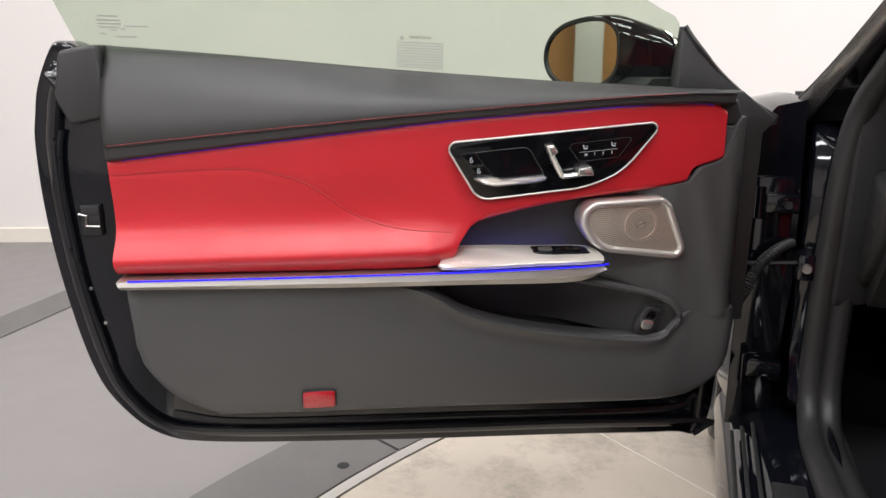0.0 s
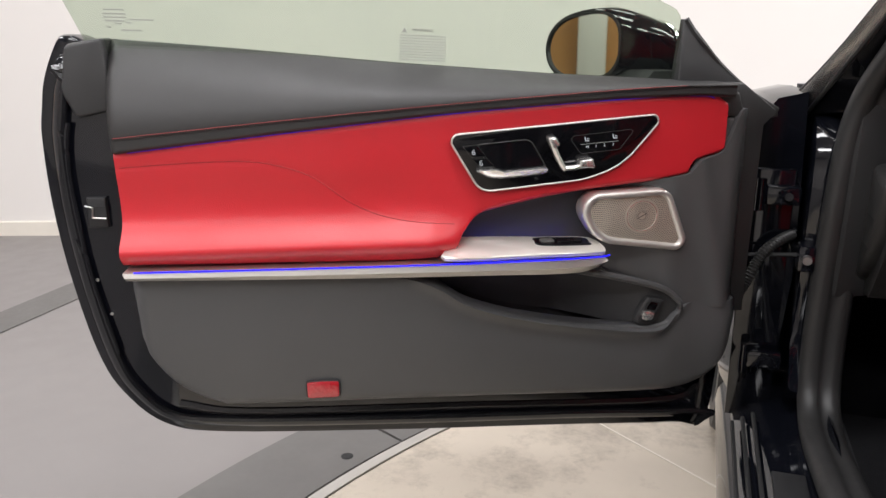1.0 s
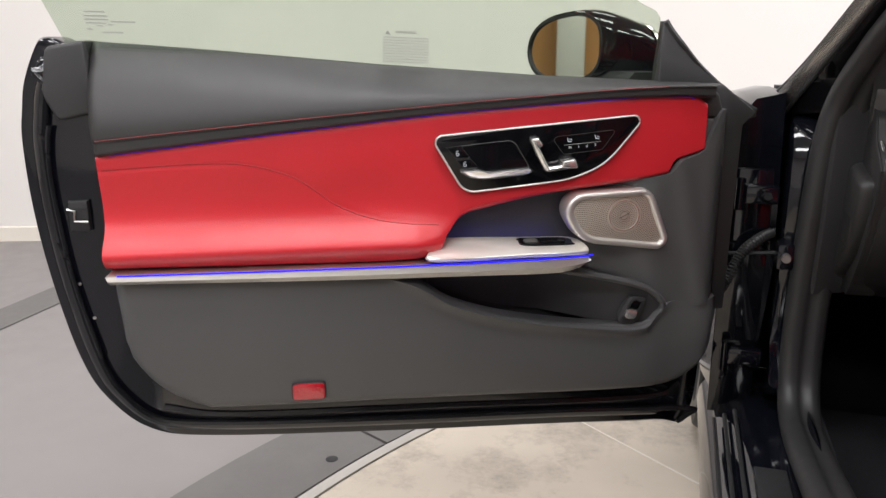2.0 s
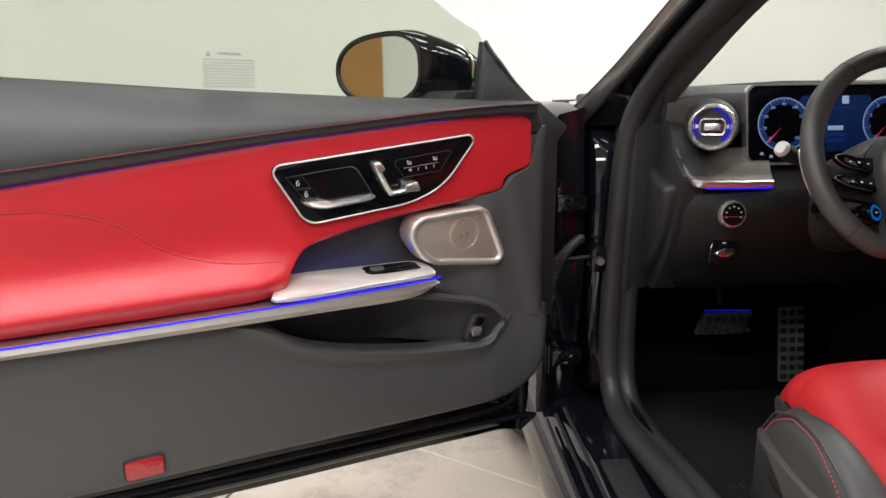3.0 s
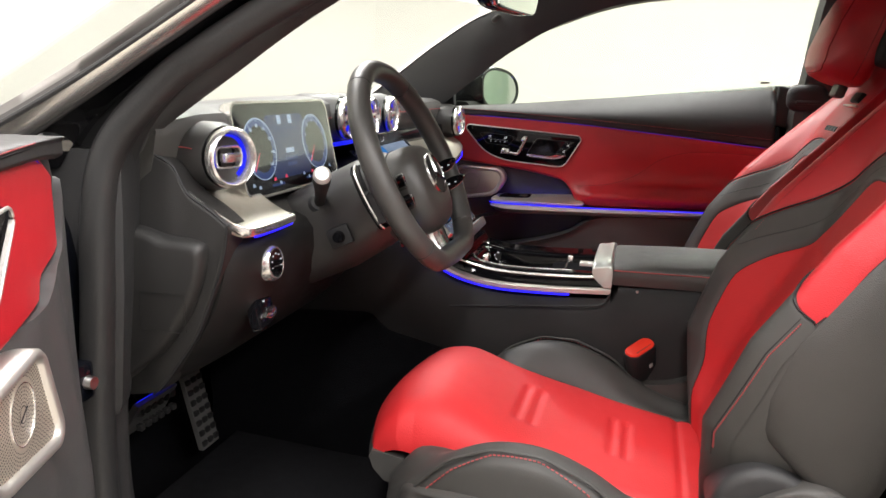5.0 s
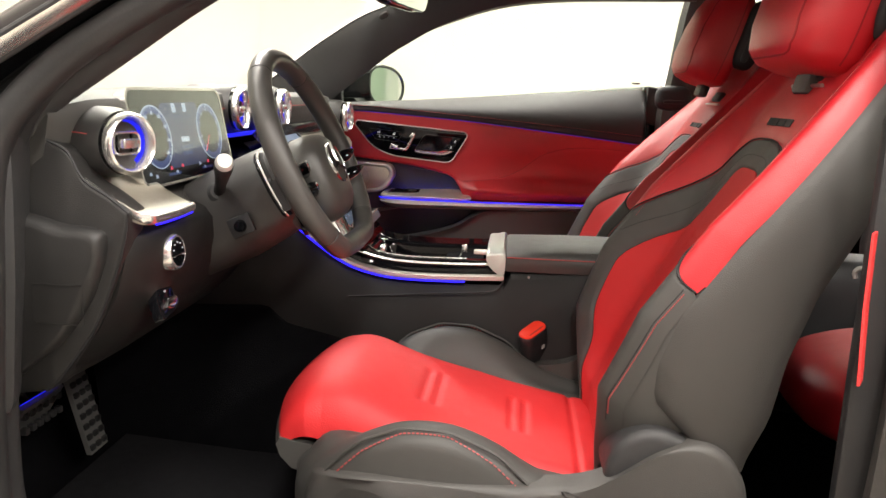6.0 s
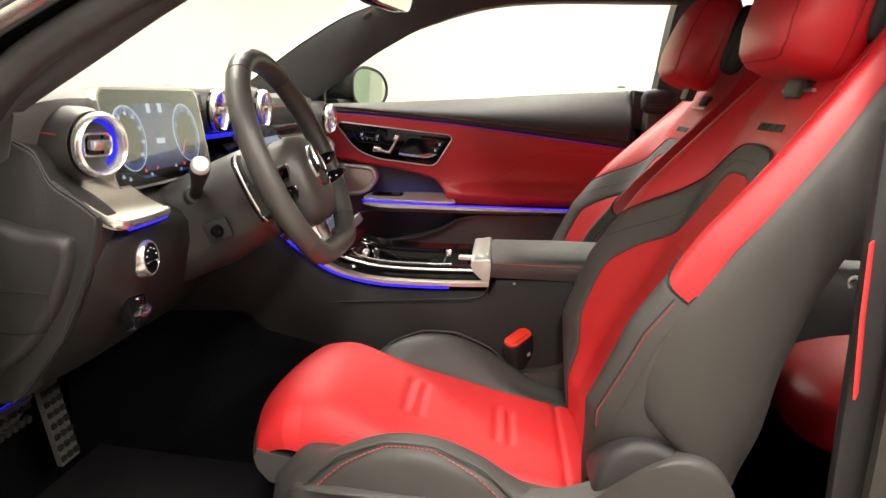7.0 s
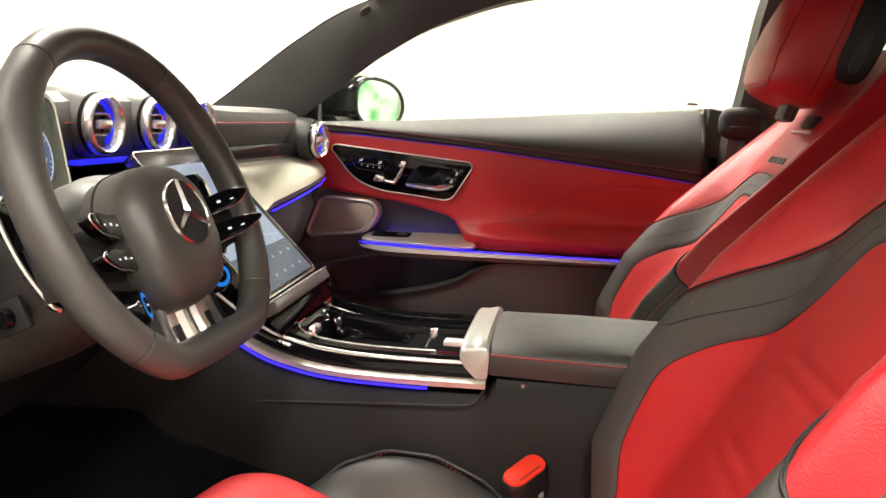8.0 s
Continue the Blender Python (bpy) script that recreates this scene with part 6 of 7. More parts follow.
for a in (90, 210, 330):
    c_, s_ = math.cos(radians(a)), math.sin(radians(a))
    part("emblem_bar", loft([[Vector((HX + 0.0318 * c_ * f - s_ * w_, 0.0318 * s_ * f + c_ * w_ + HY, h)) for w_, h in ((-0.0036 * (1 - f) - 0.0005, 0.0285), (0, 0.0322), (0.0036 * (1 - f) + 0.0005, 0.0285))] for f in (0.02, 0.5, 1)]), EMBLEM, hub)


def dished(a, b, c):
    """Pads rise from the hub towards the rim, so that they face the driver."""
    return Vector((a, b, -0.012 + 0.4 * (abs(a) - 0.06) + c))


for s in (-1, 1):
    sp = part("spoke", loft([[Vector((s * x, y, h)) for y, h in ((y0, -0.03), (y0, -0.02 + dh), ((y0 + y1) / 2, -0.014 + dh), (y1, -0.02 + dh), (y1, -0.03))] for x, y0, y1, dh in ((0.05, -0.075, 0.0, 0), (0.09, -0.066, -0.008, 0.004), (0.125, -0.06, -0.012, 0.01), (0.155, -0.058, -0.012, 0.012))]), DEEP, wheel, "black side spoke")
    for yc, tipx, tipy in ((-0.014, 0.140, 0.006), (-0.045, 0.146, 0.004)):
        o_ = catmull([(s * 0.062, yc + 0.0095), (s * 0.09, yc + 0.010), (s * 0.12, yc + 0.0085 + tipy * 0.5), (s * tipx, yc + tipy), (s * 0.122, yc - 0.006), (s * 0.09, yc - 0.0095), (s * 0.064, yc - 0.0105)], 5, True)
        ctl = part("control_pad", prism(o_, -0.006, 0.008, dished, 0.003), PIANO, sp, "glossy black control pad")
        part("pad_rim", tube([dished(a, b, 0.0055) for a, b in o_[12:28]], 0.0009, 5), SATIN, ctl, "thin chrome edge")
        for k in range(3):
            xx = s * (0.078 + k * 0.018)
            part("pad_mark", prism([(xx - 0.0022, yc - 0.0006), (xx + 0.0022, yc - 0.0006), (xx + 0.0022, yc + 0.0008 + 0.001 * (k % 2)), (xx - 0.0022, yc + 0.0008 + 0.001 * (k % 2))], 0.0078, 0.0084, dished), WHITE_INK, ctl)
    # knobs lean inwards, to the hub
    kn = pose(s * 0.074, -0.088, -0.018, 0, -s * 24, 0)
    knob = part("drive_knob", lathe([(0.0165, -0.026), (0.0168, 0.007), (0.0155, 0.0105), (0.0135, 0.0112)], kn, 28), PIANO, wheel, "round drive mode knob with blue display")
    part("knob_display", lathe([(0.001, 0.0114), (0.0125, 0.0114), (0.0132, 0.0105)], kn, 24), KNOB_BLUE, knob)
    part("knob_centre", lathe([(0.001, 0.0122), (0.0078, 0.0122), (0.008, 0.0112)], kn, 20), PIANO, knob)
    part("knob_mark", box(-0.0025, 0.0025, -0.001, 0.001, 0.012, 0.0127, m=kn), PALE, knob)
    # lower spokes: a broad bright blade with a raised inner rib and a slot
    rows = []
    for f in np.linspace(0, 1, 9):
        y0, x0, x1 = -0.088 - 0.056 * f, 0.003 + 0.001 * f, 0.046 + 0.006 * f
        hh = -0.012 - 0.010 * f + 0.012 * f * f
        rows.append([Vector((s * x, y0, hh + dh)) for x, dh in ((x0, -0.014), (x0, -0.002), (x0 + 0.005, 0.0025), (x0 + 0.013, 0.003), (x0 + 0.017, -0.003), (x0 + 0.03, -0.0025), (x1 - 0.007, 0.001), (x1 - 0.002, 0.0), (x1, -0.005), (x1, -0.016))])
    blade = part("lower_spoke", loft(rows), SPOKE_METAL, wheel, "broad bright metal lower spoke", 25)
    part("spoke_slot", box(s * 0.029 - 0.006, s * 0.029 + 0.006, -0.136, -0.116, -0.026, -0.0142, 0.001), DEEP, blade)
    part("blade_side", loft([[Vector((s * x, y, h)) for x, h in ((0.054, -0.03), (0.054, -0.014), (0.062, -0.018), (0.064, -0.03))] for y in (-0.084, -0.11, -0.138)]), DEEP, wheel)
    pd = [(0.148, 0.032), (0.160, 0.022), (0.162, 0.0), (0.158, -0.03), (0.148, -0.058), (0.14, -0.066)]
    part("paddle", loft([[Vector((s * (x + dx), y, h)) for dx, h in ((0.0, -0.038), (0.004, -0.034), (0.002, -0.031), (-0.006, -0.032), (-0.034, -0.036), (-0.034, -0.04))] for x, y in catmull(pd, 4)]), PIANO, wheel, "black shift paddle", 60)
    part("paddle_edge", tube([Vector((s * (x + 0.002), y, -0.031)) for x, y in catmull(pd, 4)], 0.002, 6), SATIN, wheel, "silver paddle edge")
# steering column
col = empty("steering_column", SW, "black steering column shroud with switches", "steering column")
rings = []
for h, rx, ry, dy in ((-0.03, 0.058, 0.055, 0), (-0.05, 0.078, 0.068, 0), (-0.09, 0.082, 0.074, -0.005), (-0.16, 0.085, 0.078, -0.01), (-0.24, 0.085, 0.075, -0.012)):
    rings.append([Vector((rx * math.copysign(abs(math.cos(a)) ** 0.8, math.cos(a)), dy - 0.02 + ry * math.copysign(abs(math.sin(a)) ** 0.8, math.sin(a)), h)) for a in (2 * math.pi * k / 32 for k in range(32))])
part("shroud", loft(rings), DASH_HIDE, col, "black plastic shroud")
SWI = SW.inverted()
stl_ = [SWI @ Vector(q) for q in ((-0.447, -0.048, 0.836), (-0.472, -0.06, 0.852), (-0.502, -0.075, 0.868), (-0.53, -0.088, 0.882), (-0.546, -0.096, 0.891))]
stk = part("indicator_stalk", tube(stl_, [0.0095, 0.0085, 0.0105, 0.0135, 0.0138], 14), DEEP, col, "black indicator stalk")
aim = look(stl_[4], stl_[3])
part("stalk_cap", lathe([(0.001, 0.009), (0.0095, 0.0085), (0.0125, 0.005), (0.013, 0.0), (0.0125, -0.004)], aim, 24), SILVER, stk, "silver stalk end")
part("stalk_collar", lathe([(0.014, -0.006), (0.019, 0.0), (0.014, 0.006)], look(stl_[0], stl_[1]), 18), DEEP, stk)
cm_ = Matrix.Translation((-0.087, -0.052, -0.125)) @ pose(0, 0, 0, 0, -90, 0)
adj = part("column_switch", box(-0.02, 0.02, -0.016, 0.016, 0, 0.008, 0.004, m=cm_), DEEP, col, "small steering adjustment switch")
part("switch_key", lathe([(0.001, 0.016), (0.008, 0.015), (0.01, 0.008)], cm_, 14), PIANO, adj)

# ---- seats ----
SC = -0.388


def build_seat(name, x0, label, dy=0.0, dz=0.0, red_flank=False, recline=0.0, head=(0.0, 0.0)):
    seat = empty(name, pose(x0, dy, dz), label, "car seat", "front seats")
    prof = catmull([(-0.151, 0.492), (-0.157, 0.513), (-0.178, 0.540), (-0.21, 0.562), (-0.25, 0.570), (-0.29, 0.561), (-0.37, 0.526), (-0.49, 0.490), (-0.60, 0.467), (-0.65, 0.46), (-0.7, 0.457)], 22)
    NP = len(prof) - 1

    def half(y):
        return float(np.interp(-y, [0.15, 0.2, 0.3, 0.45, 0.6, 0.7], [0.158, 0.168, 0.168, 0.165, 0.156, 0.15]))

    def dish(a, y):
        k = float(np.interp(-y, [0.15, 0.17, 0.23, 0.30, 0.367, 0.45, 0.54, 0.6, 0.7], [0.004, 0.018, 0.05, 0.05, 0.025, 0.012, 0.008, 0.006, 0.005]))
        return -k * (0.2 * a * a + 0.8 * a ** 8)

    def cush(i, a):
        y, z = prof[int(i)]
        h = half(y)
        pads = 0
        for yc in (-0.381, -0.523):
            for e in (-0.011, 0.011):
                pads -= 0.0048 * math.exp(-((y - yc - e) / 0.0055) ** 2) * (1 if abs(a) < 0.4 else 0)
        seam_ = -0.004 * math.exp(-((y + 0.615) / 0.006) ** 2)
        front = (0.012 - 0.03 * a * a) * max(0, 1 - (-y - 0.15) / 0.10)
        return W(a * h, y + front, z + dish(a, y) + pads + seam_ - 0.01 * max(0, abs(a) - 0.92) / 0.08)
    part("cushion", sheet(cush, range(NP + 1), np.linspace(-1, 1, 41), (0, -0.004, -0.018)), RED_PERF, seat, "red perforated leather seat cushion", 60)
    part("cushion_front", loft([[W(a * 0.165, -0.151 + 0.012 - 0.03 * a * a - dy, z - 0.006 * a * a) for dy, z in ((0.002, 0.494), (-0.003, 0.484), (0.003, 0.466), (0.02, 0.448), (0.08, 0.43), (0.1, 0.48))] for a in np.linspace(-1, 1, 17)]), GREY, seat, "dark grey leather front edge")
    for s in (-1, 1):
        rows, crest = [], []
        for y, top, bot, out in ((-0.2, 0.43, 0.41, 0.185), (-0.215, 0.448, 0.41, 0.205), (-0.25, 0.483, 0.42, 0.226), (-0.31, 0.525, 0.42, 0.243), (-0.366, 0.546, 0.42, 0.25), (-0.43, 0.545, 0.42, 0.252), (-0.49, 0.523, 0.42, 0.25), (-0.54, 0.493, 0.42, 0.247), (-0.6, 0.466, 0.42, 0.24), (-0.70, 0.446, 0.42, 0.23)):
            h = half(y) - 0.006
            zi = float(np.interp(-y, [-q[0] for q in prof], [q[1] for q in prof])) + dish(1, y) - 0.006
            zi = min(zi, top + 0.02)
            crest.append((-y, h, out, top))
            rows.append([W(s * x, y, z) for x, z in ((h, zi - 0.05), (h, zi), (h + 0.3 * (out - h), max(zi, top - 0.012) + 0.002), (h + 0.62 * (out - h), top + 0.006), (h + 0.9 * (out - h), top - 0.004), (out, top - 0.034), (out - 0.004, bot), (h, bot - 0.01))])
        cat = [catmull([tuple(q) for q in r], 4, True) for r in rows]
        ring = []
        for k in range(len(cat[0])):
            ring.append(catmull([c[k] for c in cat], 4))
        part("side_bolster", loft([[ring[k][i] for k in range(len(ring))] for i in range(len(ring[0]))]), GREY, seat, "dark grey leather thigh bolster", 60)
        sx = []
        for k in range(60):
            y = -0.228 - 0.35 * k / 60
            def bz(y, up=0.0):
                ys = [c[0] for c in crest]
                h_, o_, t_ = (float(np.interp(-y, ys, [c[i] for c in crest])) for i in (1, 2, 3))
                f_ = 0.9 + 0.13 * abs((-y - 0.40) / 0.17) ** 1.9 - up
                dz = float(np.interp(f_, [0.62, 0.9, 1.0, 1.32], [0.006, -0.004, -0.034, -0.09]))
                return W(s * (h_ + min(f_, 1.0) * (o_ - h_) + 0.0035), y, t_ + dz + 0.0065 * max(0, 1.1 - f_) / 0.18 + 0.0012)
            sx.append(tube([bz(y), bz(y - 0.0035)], 0.0011, 4))
        part("stitching", join(*sx), THREAD, seat, "red stitching")
        part("welt", tube([bz(y, 0.05) for y in np.linspace(-0.228, -0.578, 30)], 0.0022, 6), GREY, seat, "raised leather welt")
        # plastic side shield
        sh = catmull([(-0.215, 0.42), (-0.235, 0.468), (-0.27, 0.48), (-0.33, 0.488), (-0.45, 0.487), (-0.575, 0.49), (-0.64, 0.508), (-0.70, 0.55), (-0.745, 0.567), (-0.785, 0.555), (-0.815, 0.51), (-0.82, 0.44), (-0.8, 0.36), (-0.7, 0.33), (-0.4, 0.325), (-0.24, 0.34), (-0.21, 0.38)], 4, True)
        part("seat_shield", prism(sh, s * 0.215, s * 0.262, lambda a, b, c: W(c - s * 0.05 * min(1, max(0, (a + 0.33) / 0.115)) ** 1.5, a, b), 0.016, 4), SHIELD, seat, "smooth grey plastic seat side shield", 60)
        part("shield_mark", rim([(-0.606 + 0.026 * q, 0.478 + 0.006 * r + 0.012 * q) for q, r in arc(1, 20)], [(-0.606 + 0.0245 * q, 0.478 + 0.0048 * r + 0.012 * q) for q, r in arc(1, 20)], s * 0.26, s * 0.2628, lambda a, b, c: W(c, a, b)), PLASTIC, seat)
        part("recliner_cover", prism(catmull([(-0.642, 0.49), (-0.64, 0.535), (-0.662, 0.566), (-0.70, 0.578), (-0.745, 0.562), (-0.77, 0.535), (-0.76, 0.49), (-0.70, 0.47)], 5, True), s * 0.17, s * 0.25, lambda a, b, c: W(c, a, b), 0.014, 4), PLASTIC, seat, "dark hinge cover")
        part("seat_rail", box(s * 0.21 - 0.02, s * 0.21 + 0.02, -0.75, -0.2, 0.245, 0.31, 0.005), DEEP, seat)
    part("seat_pan", box(-0.2, 0.2, -0.72, -0.2, 0.34, 0.435, 0.02), DEEP, seat)
    # backrest: local a across, s up the back, n forwards
    B0, BS, BN = Vector((0, -0.652, 0.505)), Vector((0, -0.514, 0.858)), Vector((0, 0.858, 0.514))
    tip = pose(0, 0, 0, recline)
    BS, BN = tip @ BS, tip @ BN
    edge = catmull([(0.155, -0.06), (0.165, -0.02), (0.215, 0.05), (0.238, 0.14), (0.245, 0.24), (0.242, 0.34), (0.232, 0.44), (0.212, 0.54), (0.185, 0.63), (0.158, 0.70), (0.14, 0.76)], 6)

    def ew(s_):
        return curve_at(edge, s_, 1)

    def relief(a, s_):
        w_ = ew(s_)
        f = abs(a) / w_
        bol = float(np.interp(s_, [-0.06, 0, 0.08, 0.2, 0.34, 0.5, 0.62, 0.76], [-0.02, 0.025, 0.08, 0.1, 0.094, 0.066, 0.045, 0.034]))
        flat_ = float(np.interp(s_, [-0.06, 0, 0.1, 0.2, 0.3, 0.44, 0.53, 0.76], [-0.03, 0.004, 0.012, 0.015, 0.02, 0.034, 0.04, 0.03]))
        g = min(1, max(0, (f - 0.52) / 0.38))
        up = flat_ + (bol - flat_) * g * g * (3 - 2 * g)
        fall = -0.035 * max(0, (f - 0.91) / 0.09) ** 2
        lumb = 0.006 * math.exp(-((s_ - 0.2) / 0.13) ** 2) * (1 - min(1, f))
        emb = 0
        if abs(a) < 0.07:
            for sc_ in (0.1, 0.2, 0.3):
                for e in (-0.011, 0.011):
                    emb -= 0.003 * math.exp(-((s_ - sc_ - e) / 0.0045) ** 2)
        return up + fall + lumb + emb

    def Bk(a, s_, lift=0.0):
        return B0 + BS * s_ + BN * (relief(a, s_) + lift) + Vector((a, 0, 0))

    mirror = lambda C: [np.array(q) * np.array((-1, 1)) for q in C]

    def walk_line(pts, n):
        """n points spread evenly along a polyline."""
        p = np.array(pts, float)
        d = np.concatenate([[0], np.cumsum(np.linalg.norm(np.diff(p, axis=0), axis=1))])
        return [np.array((np.interp(t, d, p[:, 0]), np.interp(t, d, p[:, 1]))) for t in np.linspace(0, d[-1], n)]
    low_edge = [q for q in edge if q[1] < 0.258]
    up_edge = [q for q in edge if q[1] >= 0.258]
    c1 = walk_line(catmull([(0.132, -0.055), (0.14, -0.01), (0.155, 0.06), (0.176, 0.11), (0.185, 0.166), (0.185, 0.206), (0.177, 0.238), (0.163, 0.272), (0.14, 0.306), (0.098, 0.357), (0.072, 0.4), (0.057, 0.425), (0.035, 0.4365), (0.0, 0.438)], 8), 90)
    arch = list(catmull([(0.2445, 0.261), (0.234, 0.264), (0.218, 0.285), (0.196, 0.318), (0.17, 0.363), (0.146, 0.402), (0.116, 0.44), (0.09, 0.466), (0.064, 0.4815), (0.03, 0.487), (0.0, 0.488)], 8))
    c2 = walk_line(list(low_edge) + list(arch), 90)

    def ruled(A, B, n, lift=0.0):
        return loft([[Bk(*(p + (q - p) * t), lift + (0 if 0 < t < 1 else -0.003)) for t in np.linspace(0, 1, n)] for p, q in zip(A, B)], closed=False, cap=False)
    part("back_insert", ruled(mirror(c1), c1, 29), RED_PERF, seat, "red perforated leather back panel", 60)
    a_line = walk_line(arch, 90)
    for s in (-1, 1):
        f2 = np.array((s, 1))
        part("back_band", ruled([q * f2 for q in c1], [q * f2 for q in c2], 18, 0.001), GREY, seat, "dark grey leather band and lower bolster", 60)
        part("band_seam", tube([Bk(*(q * f2), 0.0015) for q in a_line], 0.0014, 5), DEEP, seat)
        part("band_seam", tube([Bk(*((p + (q - p) * 0.45) * f2), 0.0006) for p, q in list(zip(c1, c2))[44:]], 0.0008, 5), DEEP, seat)
        outer_line = walk_line(list(up_edge), 63) + walk_line([(0.14, 0.76), (0.0, 0.765)], 28)[1:]
        part("upper_bolster", ruled([q * f2 for q in a_line], [q * f2 for q in outer_line], 26), RED, seat, "red leather shoulder section", 60)
        st = []
        for i in range(62):
            y = 0.06 + 0.192 * i / 62
            off = 0.972 + 0.012 * (y - 0.06) / 0.19
            st.append(tube([Bk(s * ew(y) * off, y, 0.0014), Bk(s * ew(y) * off, y + 0.0022, 0.0012)], 0.0009, 4))
        part("side_seam", tube([Bk(s * ew(y) * (0.964 + 0.012 * (y - 0.06) / 0.19), y, 0.0002) for y in np.linspace(0.05, 0.256, 30)], 0.0009, 5), DEEP, seat)
        for i in range(110):
            y = 0.28 + 0.47 * i / 110
            st.append(tube([Bk(s * ew(y) * 0.82, y, 0.0006), Bk(s * ew(y + 0.0025) * 0.82, y + 0.0025, 0.0006)], 0.0006, 4))
        tagged(part("stitching", join(*st), THREAD, seat, "red stitching", 60), kind="stuff")
    # shell behind
    path = [(-a, b) for a, b in edge] + [(a, b) for a, b in edge[::-1]]
    sh_rings = []
    def shell_depth(b):
        return float(np.interp(b, [0, 0.1, 0.17, 0.25, 0.34, 0.43, 0.6, 0.76], [0.14, 0.14, 0.125, 0.092, 0.07, 0.066, 0.06, 0.05]))

    def shell_front(b):
        return float(np.interp(b, [0.095, 0.105, 0.116, 0.158, 0.228, 0.329, 0.47, 0.76], [-0.05, -0.01, 0.023, 0.047, 0.063, 0.056, 0.036, 0.0]))
    rim_s = [q for q in (np.array((ew(b), b)) for b in [*np.linspace(0.095, 0.16, 8), *np.linspace(0.18, 0.76, 24)])]
    path = [(-a, b) for a, b in rim_s] + [(a, b) for a, b in rim_s[::-1]]
    for k, grow in ((0.0, 0.0), (0.04, 0.004), (0.15, 0.008), (0.35, 0.010), (0.6, 0.009), (0.8, 0.004), (0.93, -0.006), (1.0, -0.03), (1.02, -0.08)):
        sh_rings.append([B0 + BS * (b + (grow * 0.5 if b > 0.7 else 0)) + BN * ((-0.45 * shell_depth(b) if red_flank and a < 0 and b > 0.27 else shell_front(b)) * (1 - k) - shell_depth(b) * k) + Vector((a + (grow if a > 0 else -grow), 0, 0)) for a, b in path])
    for s in (-1, 1):
        for lo, hi, mt, nm in ((0.262, 0.74, RED if red_flank else GREY, "side_band"), (0.05, 0.262, GREY, "side_band"), (-0.03, 0.05, DEEP, "side_foot")):
            part(nm, loft([[B0 + BS * b + BN * n_ + Vector((s * (ew(b) - dx), 0, 0)) for n_, dx in ((relief(ew(b), b) + 0.001, 0.004), (relief(ew(b), b) - 0.006, 0.0), (0.0, 0.0), (-0.6 * shell_depth(b), 0.006), (-0.6 * shell_depth(b), 0.05), (relief(ew(b), b) - 0.02, 0.04))] for b in np.linspace(lo, hi, 16)]), mt, seat, ("red leather flank" if mt == RED else "dark grey leather side") if lo > 0 else "dark lower corner")
    part("back_shell", loft(sh_rings, cap="end"), SHIELD, seat, "grey plastic backrest shell", 60)
    tx = []
    for a, wd in ((-0.046, 0.005), (-0.039, 0.005), (-0.032, 0.005), (-0.024, 0.021), (0.001, 0.026), (0.031, 0.024)):
        tx.append(loft([[Bk(-x, y, h) for x, h in ((a, -0.002), (a, 0.0015), (a + wd, 0.0015), (a + wd, -0.002))] for y in (0.5105, 0.5225)]))
    part("embossed_badge", join(*tx), DEEP, seat, "small dark badge")
    # headrest
    HM = Matrix.Translation(B0 + tip @ (Vector((0, -0.925, 1.135)) - B0) + Vector((0, *head))) @ pose(0, 0, 0, 14 + recline, 0, 0)
    rings = []
    HP = ((-0.098, 0.085, 0.03, 0.03), (-0.092, 0.108, 0.052, 0.045), (-0.075, 0.122, 0.066, 0.05), (-0.04, 0.130, 0.072, 0.052), (0.02, 0.132, 0.07, 0.05), (0.07, 0.128, 0.062, 0.045), (0.1, 0.12, 0.05, 0.04), (0.118, 0.1, 0.03, 0.03), (0.124, 0.07, 0.01, 0.015))
    for z, hw, df, db in HP:
        rr = []
        for a in (2 * math.pi * k / 40 for k in range(40)):
            c_, s_ = math.cos(a), math.sin(a)
            x = hw * math.copysign(abs(c_) ** 0.5, c_)
            y = (df if s_ > 0 else db) * math.copysign(abs(s_) ** 0.5, s_)
            if s_ > 0:
                y -= 0.012 * (x / hw) ** 2
            rr.append(HM @ Vector((x, y, z)))
        rings.append(rr)
    hr = part("headrest", loft(rings), RED, seat, "rounded red leather headrest", 60)

    def head_at(x, z, front=True):
        zs = [q[0] for q in HP]
        hw, df, db = (float(np.interp(z, zs, [q[i] for q in HP])) for i in (1, 2, 3))
        y = (df if front else -db) * max(0, 1 - (abs(x) / hw) ** (2 / 0.5)) ** 0.25
        return HM @ Vector((x, y - (0.012 * (x / hw) ** 2 if front else 0), z))
    outline = catmull([(0.094, 0.1), (0.1, 0.06), (0.103, 0.0), (0.101, -0.05), (0.094, -0.074), (0.075, -0.086), (0.04, -0.0895), (0.0, -0.09), (-0.04, -0.0895), (-0.075, -0.086), (-0.094, -0.074), (-0.101, -0.05), (-0.103, 0.0), (-0.1, 0.06), (-0.094, 0.1)], 6)
    part("headrest_seam", tube([head_at(x, z) for x, z in outline], 0.0016, 6), SEAM_RED, hr, "sewn edge of the front panel")
    for s in (-1, 1):
        part("headrest_seam", tube([HM @ Vector((s * x, y, z)) for x, y, z in ((0.112, -0.012, -0.088), (0.1235, -0.012, -0.075), (0.1312, -0.012, -0.04), (0.1332, -0.012, 0.02), (0.1292, -0.012, 0.07), (0.121, -0.012, 0.1))], 0.0011, 5), SEAM_RED, hr)
        cov = part("headrest_side", blob(HM @ pose(s * 0.113, -0.052, 0.03), 0.026, 0.03, 0.078, 3.4), DEEP, hr, "black side cover")
        part("cover_slot", blob(HM @ pose(s * 0.137, -0.05, 0.0), 0.004, 0.009, 0.034, 3.4), PLASTIC, cov)
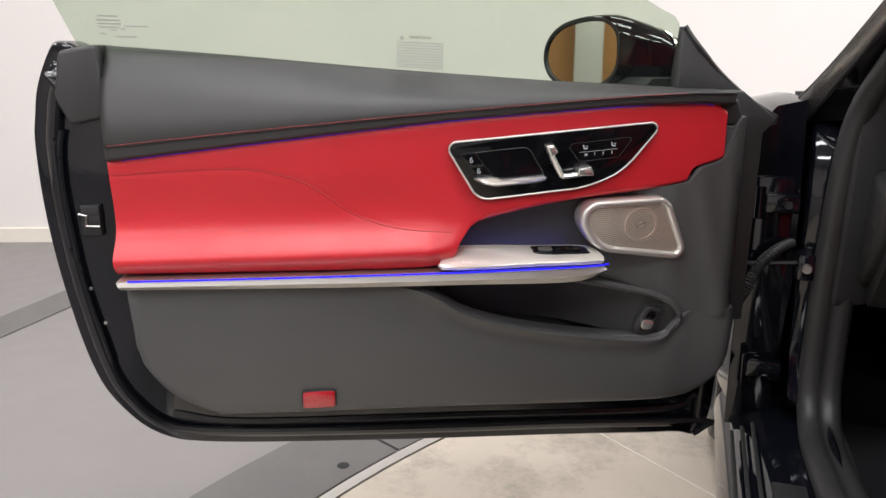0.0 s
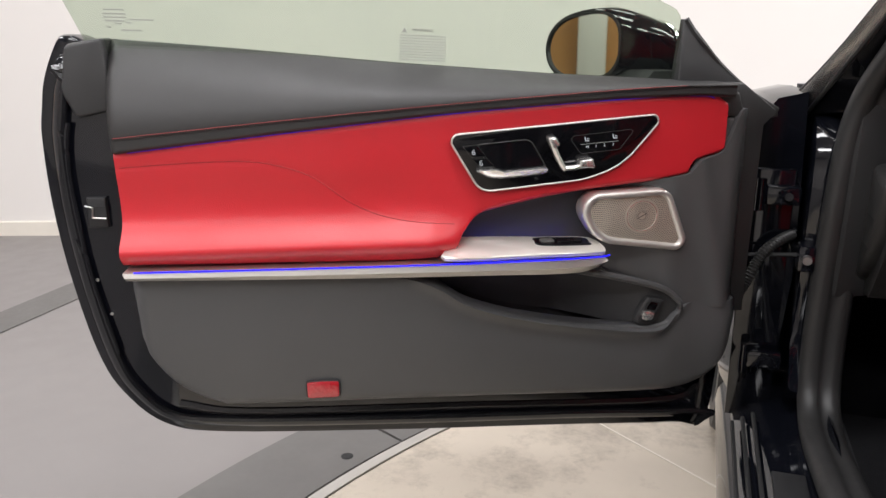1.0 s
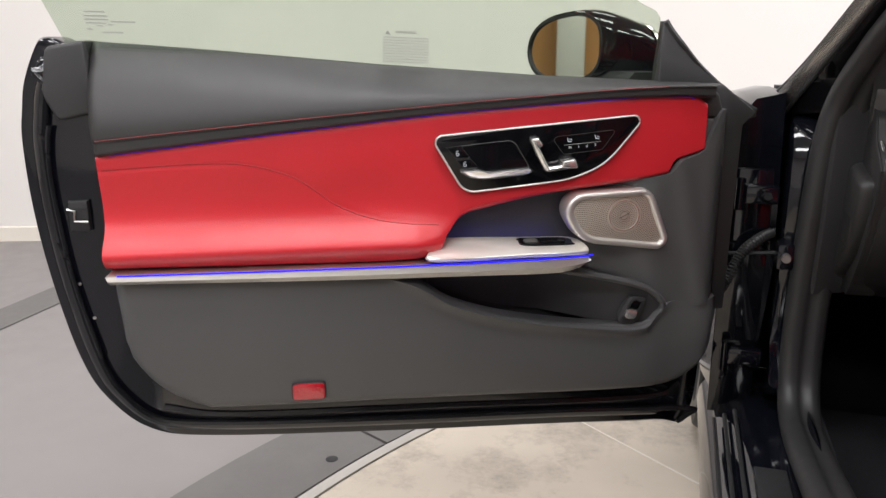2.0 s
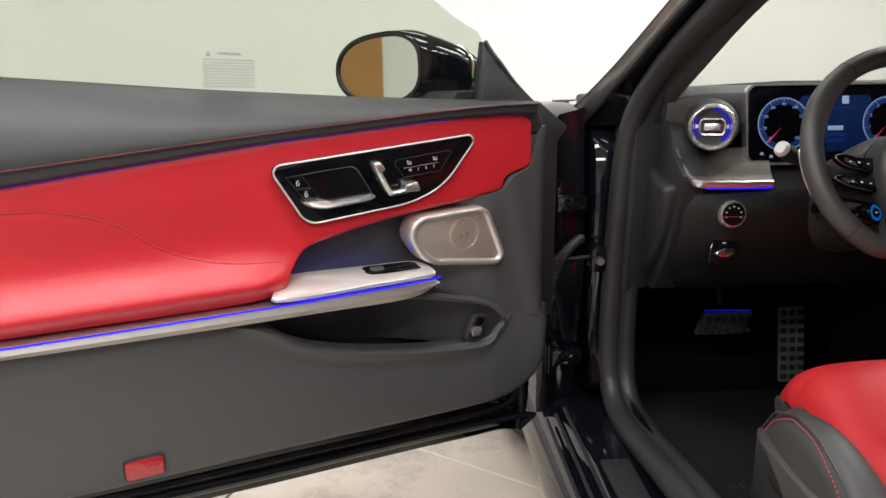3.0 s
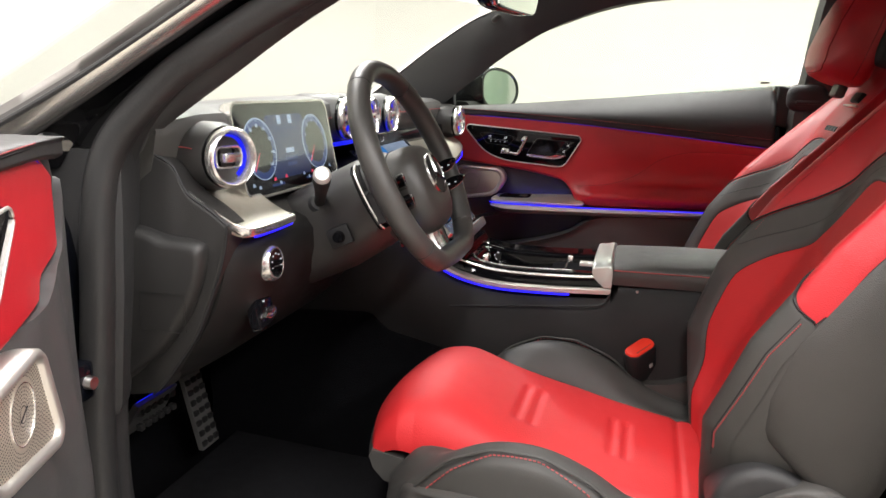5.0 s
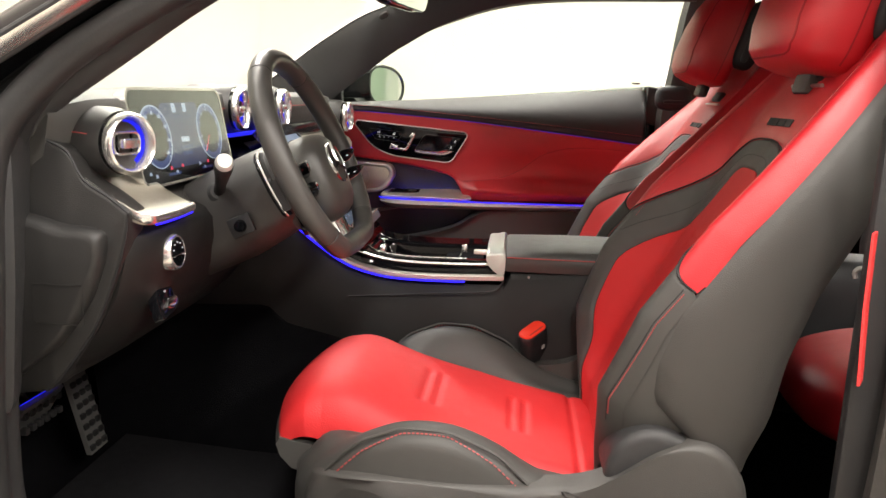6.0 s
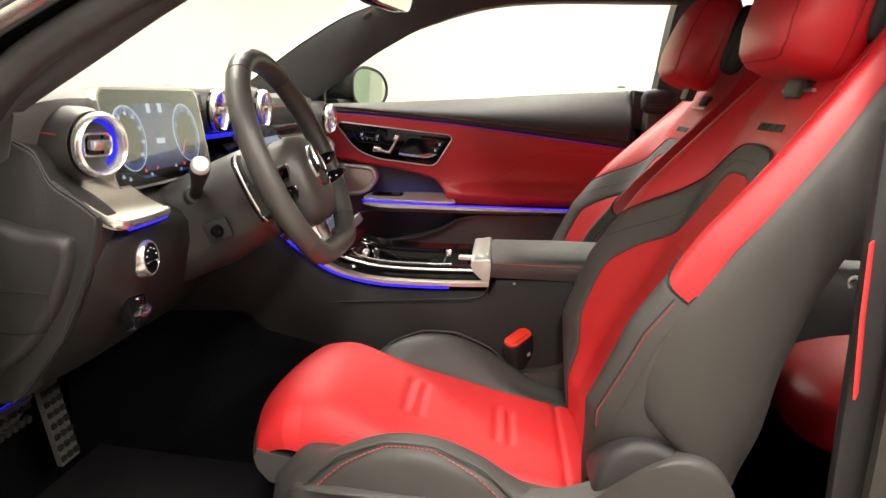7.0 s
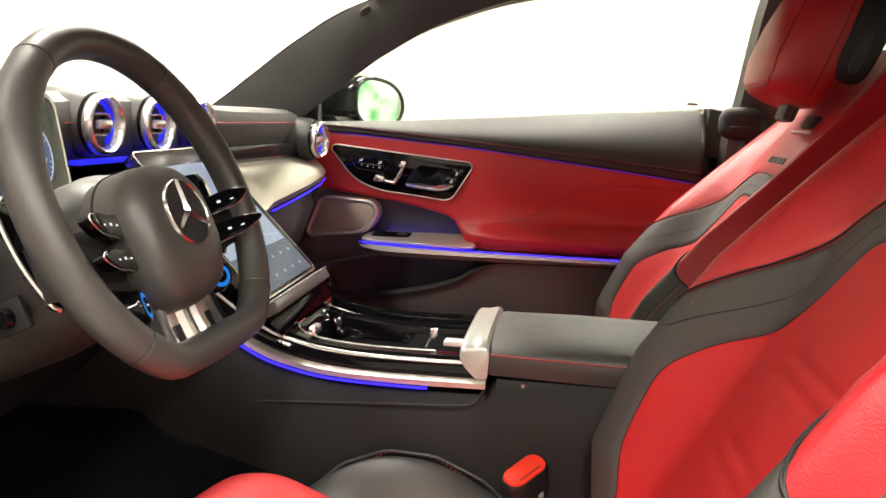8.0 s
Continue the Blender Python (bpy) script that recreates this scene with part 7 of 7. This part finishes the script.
    part("headrest_post", box(-0.03, 0.03, -0.010, 0.012, -0.125, -0.085, 0.006, m=HM @ pose(0, -0.02, 0)), SHIELD, seat, "grey headrest post")
    part("post_guide", box(-0.03, 0.03, -0.004, 0.012, -0.004, 0.02, 0.003, m=Matrix.Translation(Bk(-0.01, 0.592, -0.004)) @ pose(0, 0, 0, 30)), PLASTIC, seat, "silver post sleeve")
    part("post_rim", tube([Bk(a, 0.578, 0.003) for a in np.linspace(-0.065, 0.05, 8)], 0.0032, 6), STEEL, seat)
    return seat


build_seat("driver_seat", SC, "red and dark grey leather driver sports seat")
build_seat("passenger_seat", -SC, "red and dark grey leather passenger sports seat", -0.02, -0.014, True, 4.0, (0.03, 0.03))


def buckle(x, y, z, lean):
    m = pose(x, y, z, -20, lean, 48)
    b = empty("seat_belt_buckle", m, "black seat belt buckle with glowing red button", "belt buckle", "belt buckles")
    part("housing", loft([[Vector((a, c, h)) for a, c in rrect(hx, hy, hx * 0.85, 5)] for hx, hy, h in ((0.009, 0.02, -0.09), (0.013, 0.027, -0.06), (0.0165, 0.0305, -0.03), (0.018, 0.0318, -0.002), (0.0174, 0.031, 0.003), (0.0163, 0.0298, 0.005))]), DEEP, b)
    part("button", loft([[Vector((a, c, h)) for a, c in rrect(hx, hy, hx * 0.85, 5)] for hx, hy, h in ((0.0155, 0.029, 0.003), (0.0155, 0.029, 0.0068), (0.0148, 0.0284, 0.0082), (0.013, 0.0267, 0.0092))]), BUTTON_RED, b, "red release button")
    part("slot", box(-0.0115, -0.01, -0.018, 0.018, 0.0080, 0.0096), DEEP, b)
    part("mark", box(-0.0178, -0.0155, -0.012, -0.004, -0.035, -0.027), INK, b)
    part("tongue", box(-0.004, 0.004, -0.012, 0.012, -0.2, -0.08), DEEP, b)
    return b


buckle(-0.158, -0.547, 0.549, -8)
buckle(0.158, -0.547, 0.549, 8)
# belts on the centre pillars
for s in (-1, 1):
    bl = part("seat_belt", loft([[W(s * (x + dx), y + dy, z) for dx, dy in ((-0.012, -0.009), (-0.012, -0.006), (0.008, 0.006), (0.008, 0.003))] for x, y, z in (((0.762, -0.877, 0.705), (0.762, -0.872, 0.79), (0.758, -0.872, 0.868)) if s < 0 else ((0.705, -0.935, 0.40), (0.707, -0.935, 0.69), (0.70, -0.93, 0.86), (0.67, -0.935, 0.99)))]), BELT if s < 0 else DEEP)
    tagged(bl, "red seat belt hanging on the pillar" if s < 0 else "dark seat belt at the far pillar", "seat belt")
    gd = part("belt_guide", join(blob(pose(s * 0.672, -0.93 if s > 0 else -1.03, 1.0 if s > 0 else 1.1, 0, s * 10, 0), 0.022, 0.05, 0.035, 3), box(min(s * 0.645, s * 0.66), max(s * 0.645, s * 0.66), -0.96 if s > 0 else -1.05, -0.9 if s > 0 else -1.0, 0.985 if s > 0 else 1.09, 0.995 if s > 0 else 1.1, 0.003)), DEEP)
    tagged(gd, "black belt guide on the pillar", "belt guide")
gk = part("belt_ring", tube(catmull([(-0.672, -0.914, 0.806), (-0.66, -0.908, 0.810), (-0.656, -0.903, 0.804), (-0.658, -0.904, 0.797)], 5), 0.003, 8), PEDAL)
tagged(gk, "polished steel belt ring", "belt ring")

# ---- rear bench ----
rear = empty("rear_bench", pose(0, 0, 0), "red leather rear seats with dark side trim", "rear seat")
for s in (-1, 1):
    part("rear_cushion", blob(pose(s * 0.29 + 0.06, -1.25, 0.52, -6), 0.19, 0.25, 0.078, 3.0), RED, rear, "red leather rear cushion", 60)
    part("rear_back", blob(pose(s * 0.35, -1.56, 0.78, 24), 0.24, 0.1, 0.26, 3.2), DEEP, rear, "dark leather rear backrest", 60)
part("rear_console", blob(pose(0.11, -1.3, 0.5), 0.07, 0.34, 0.18, 4), DEEP, rear, "black centre piece between the rear seats")
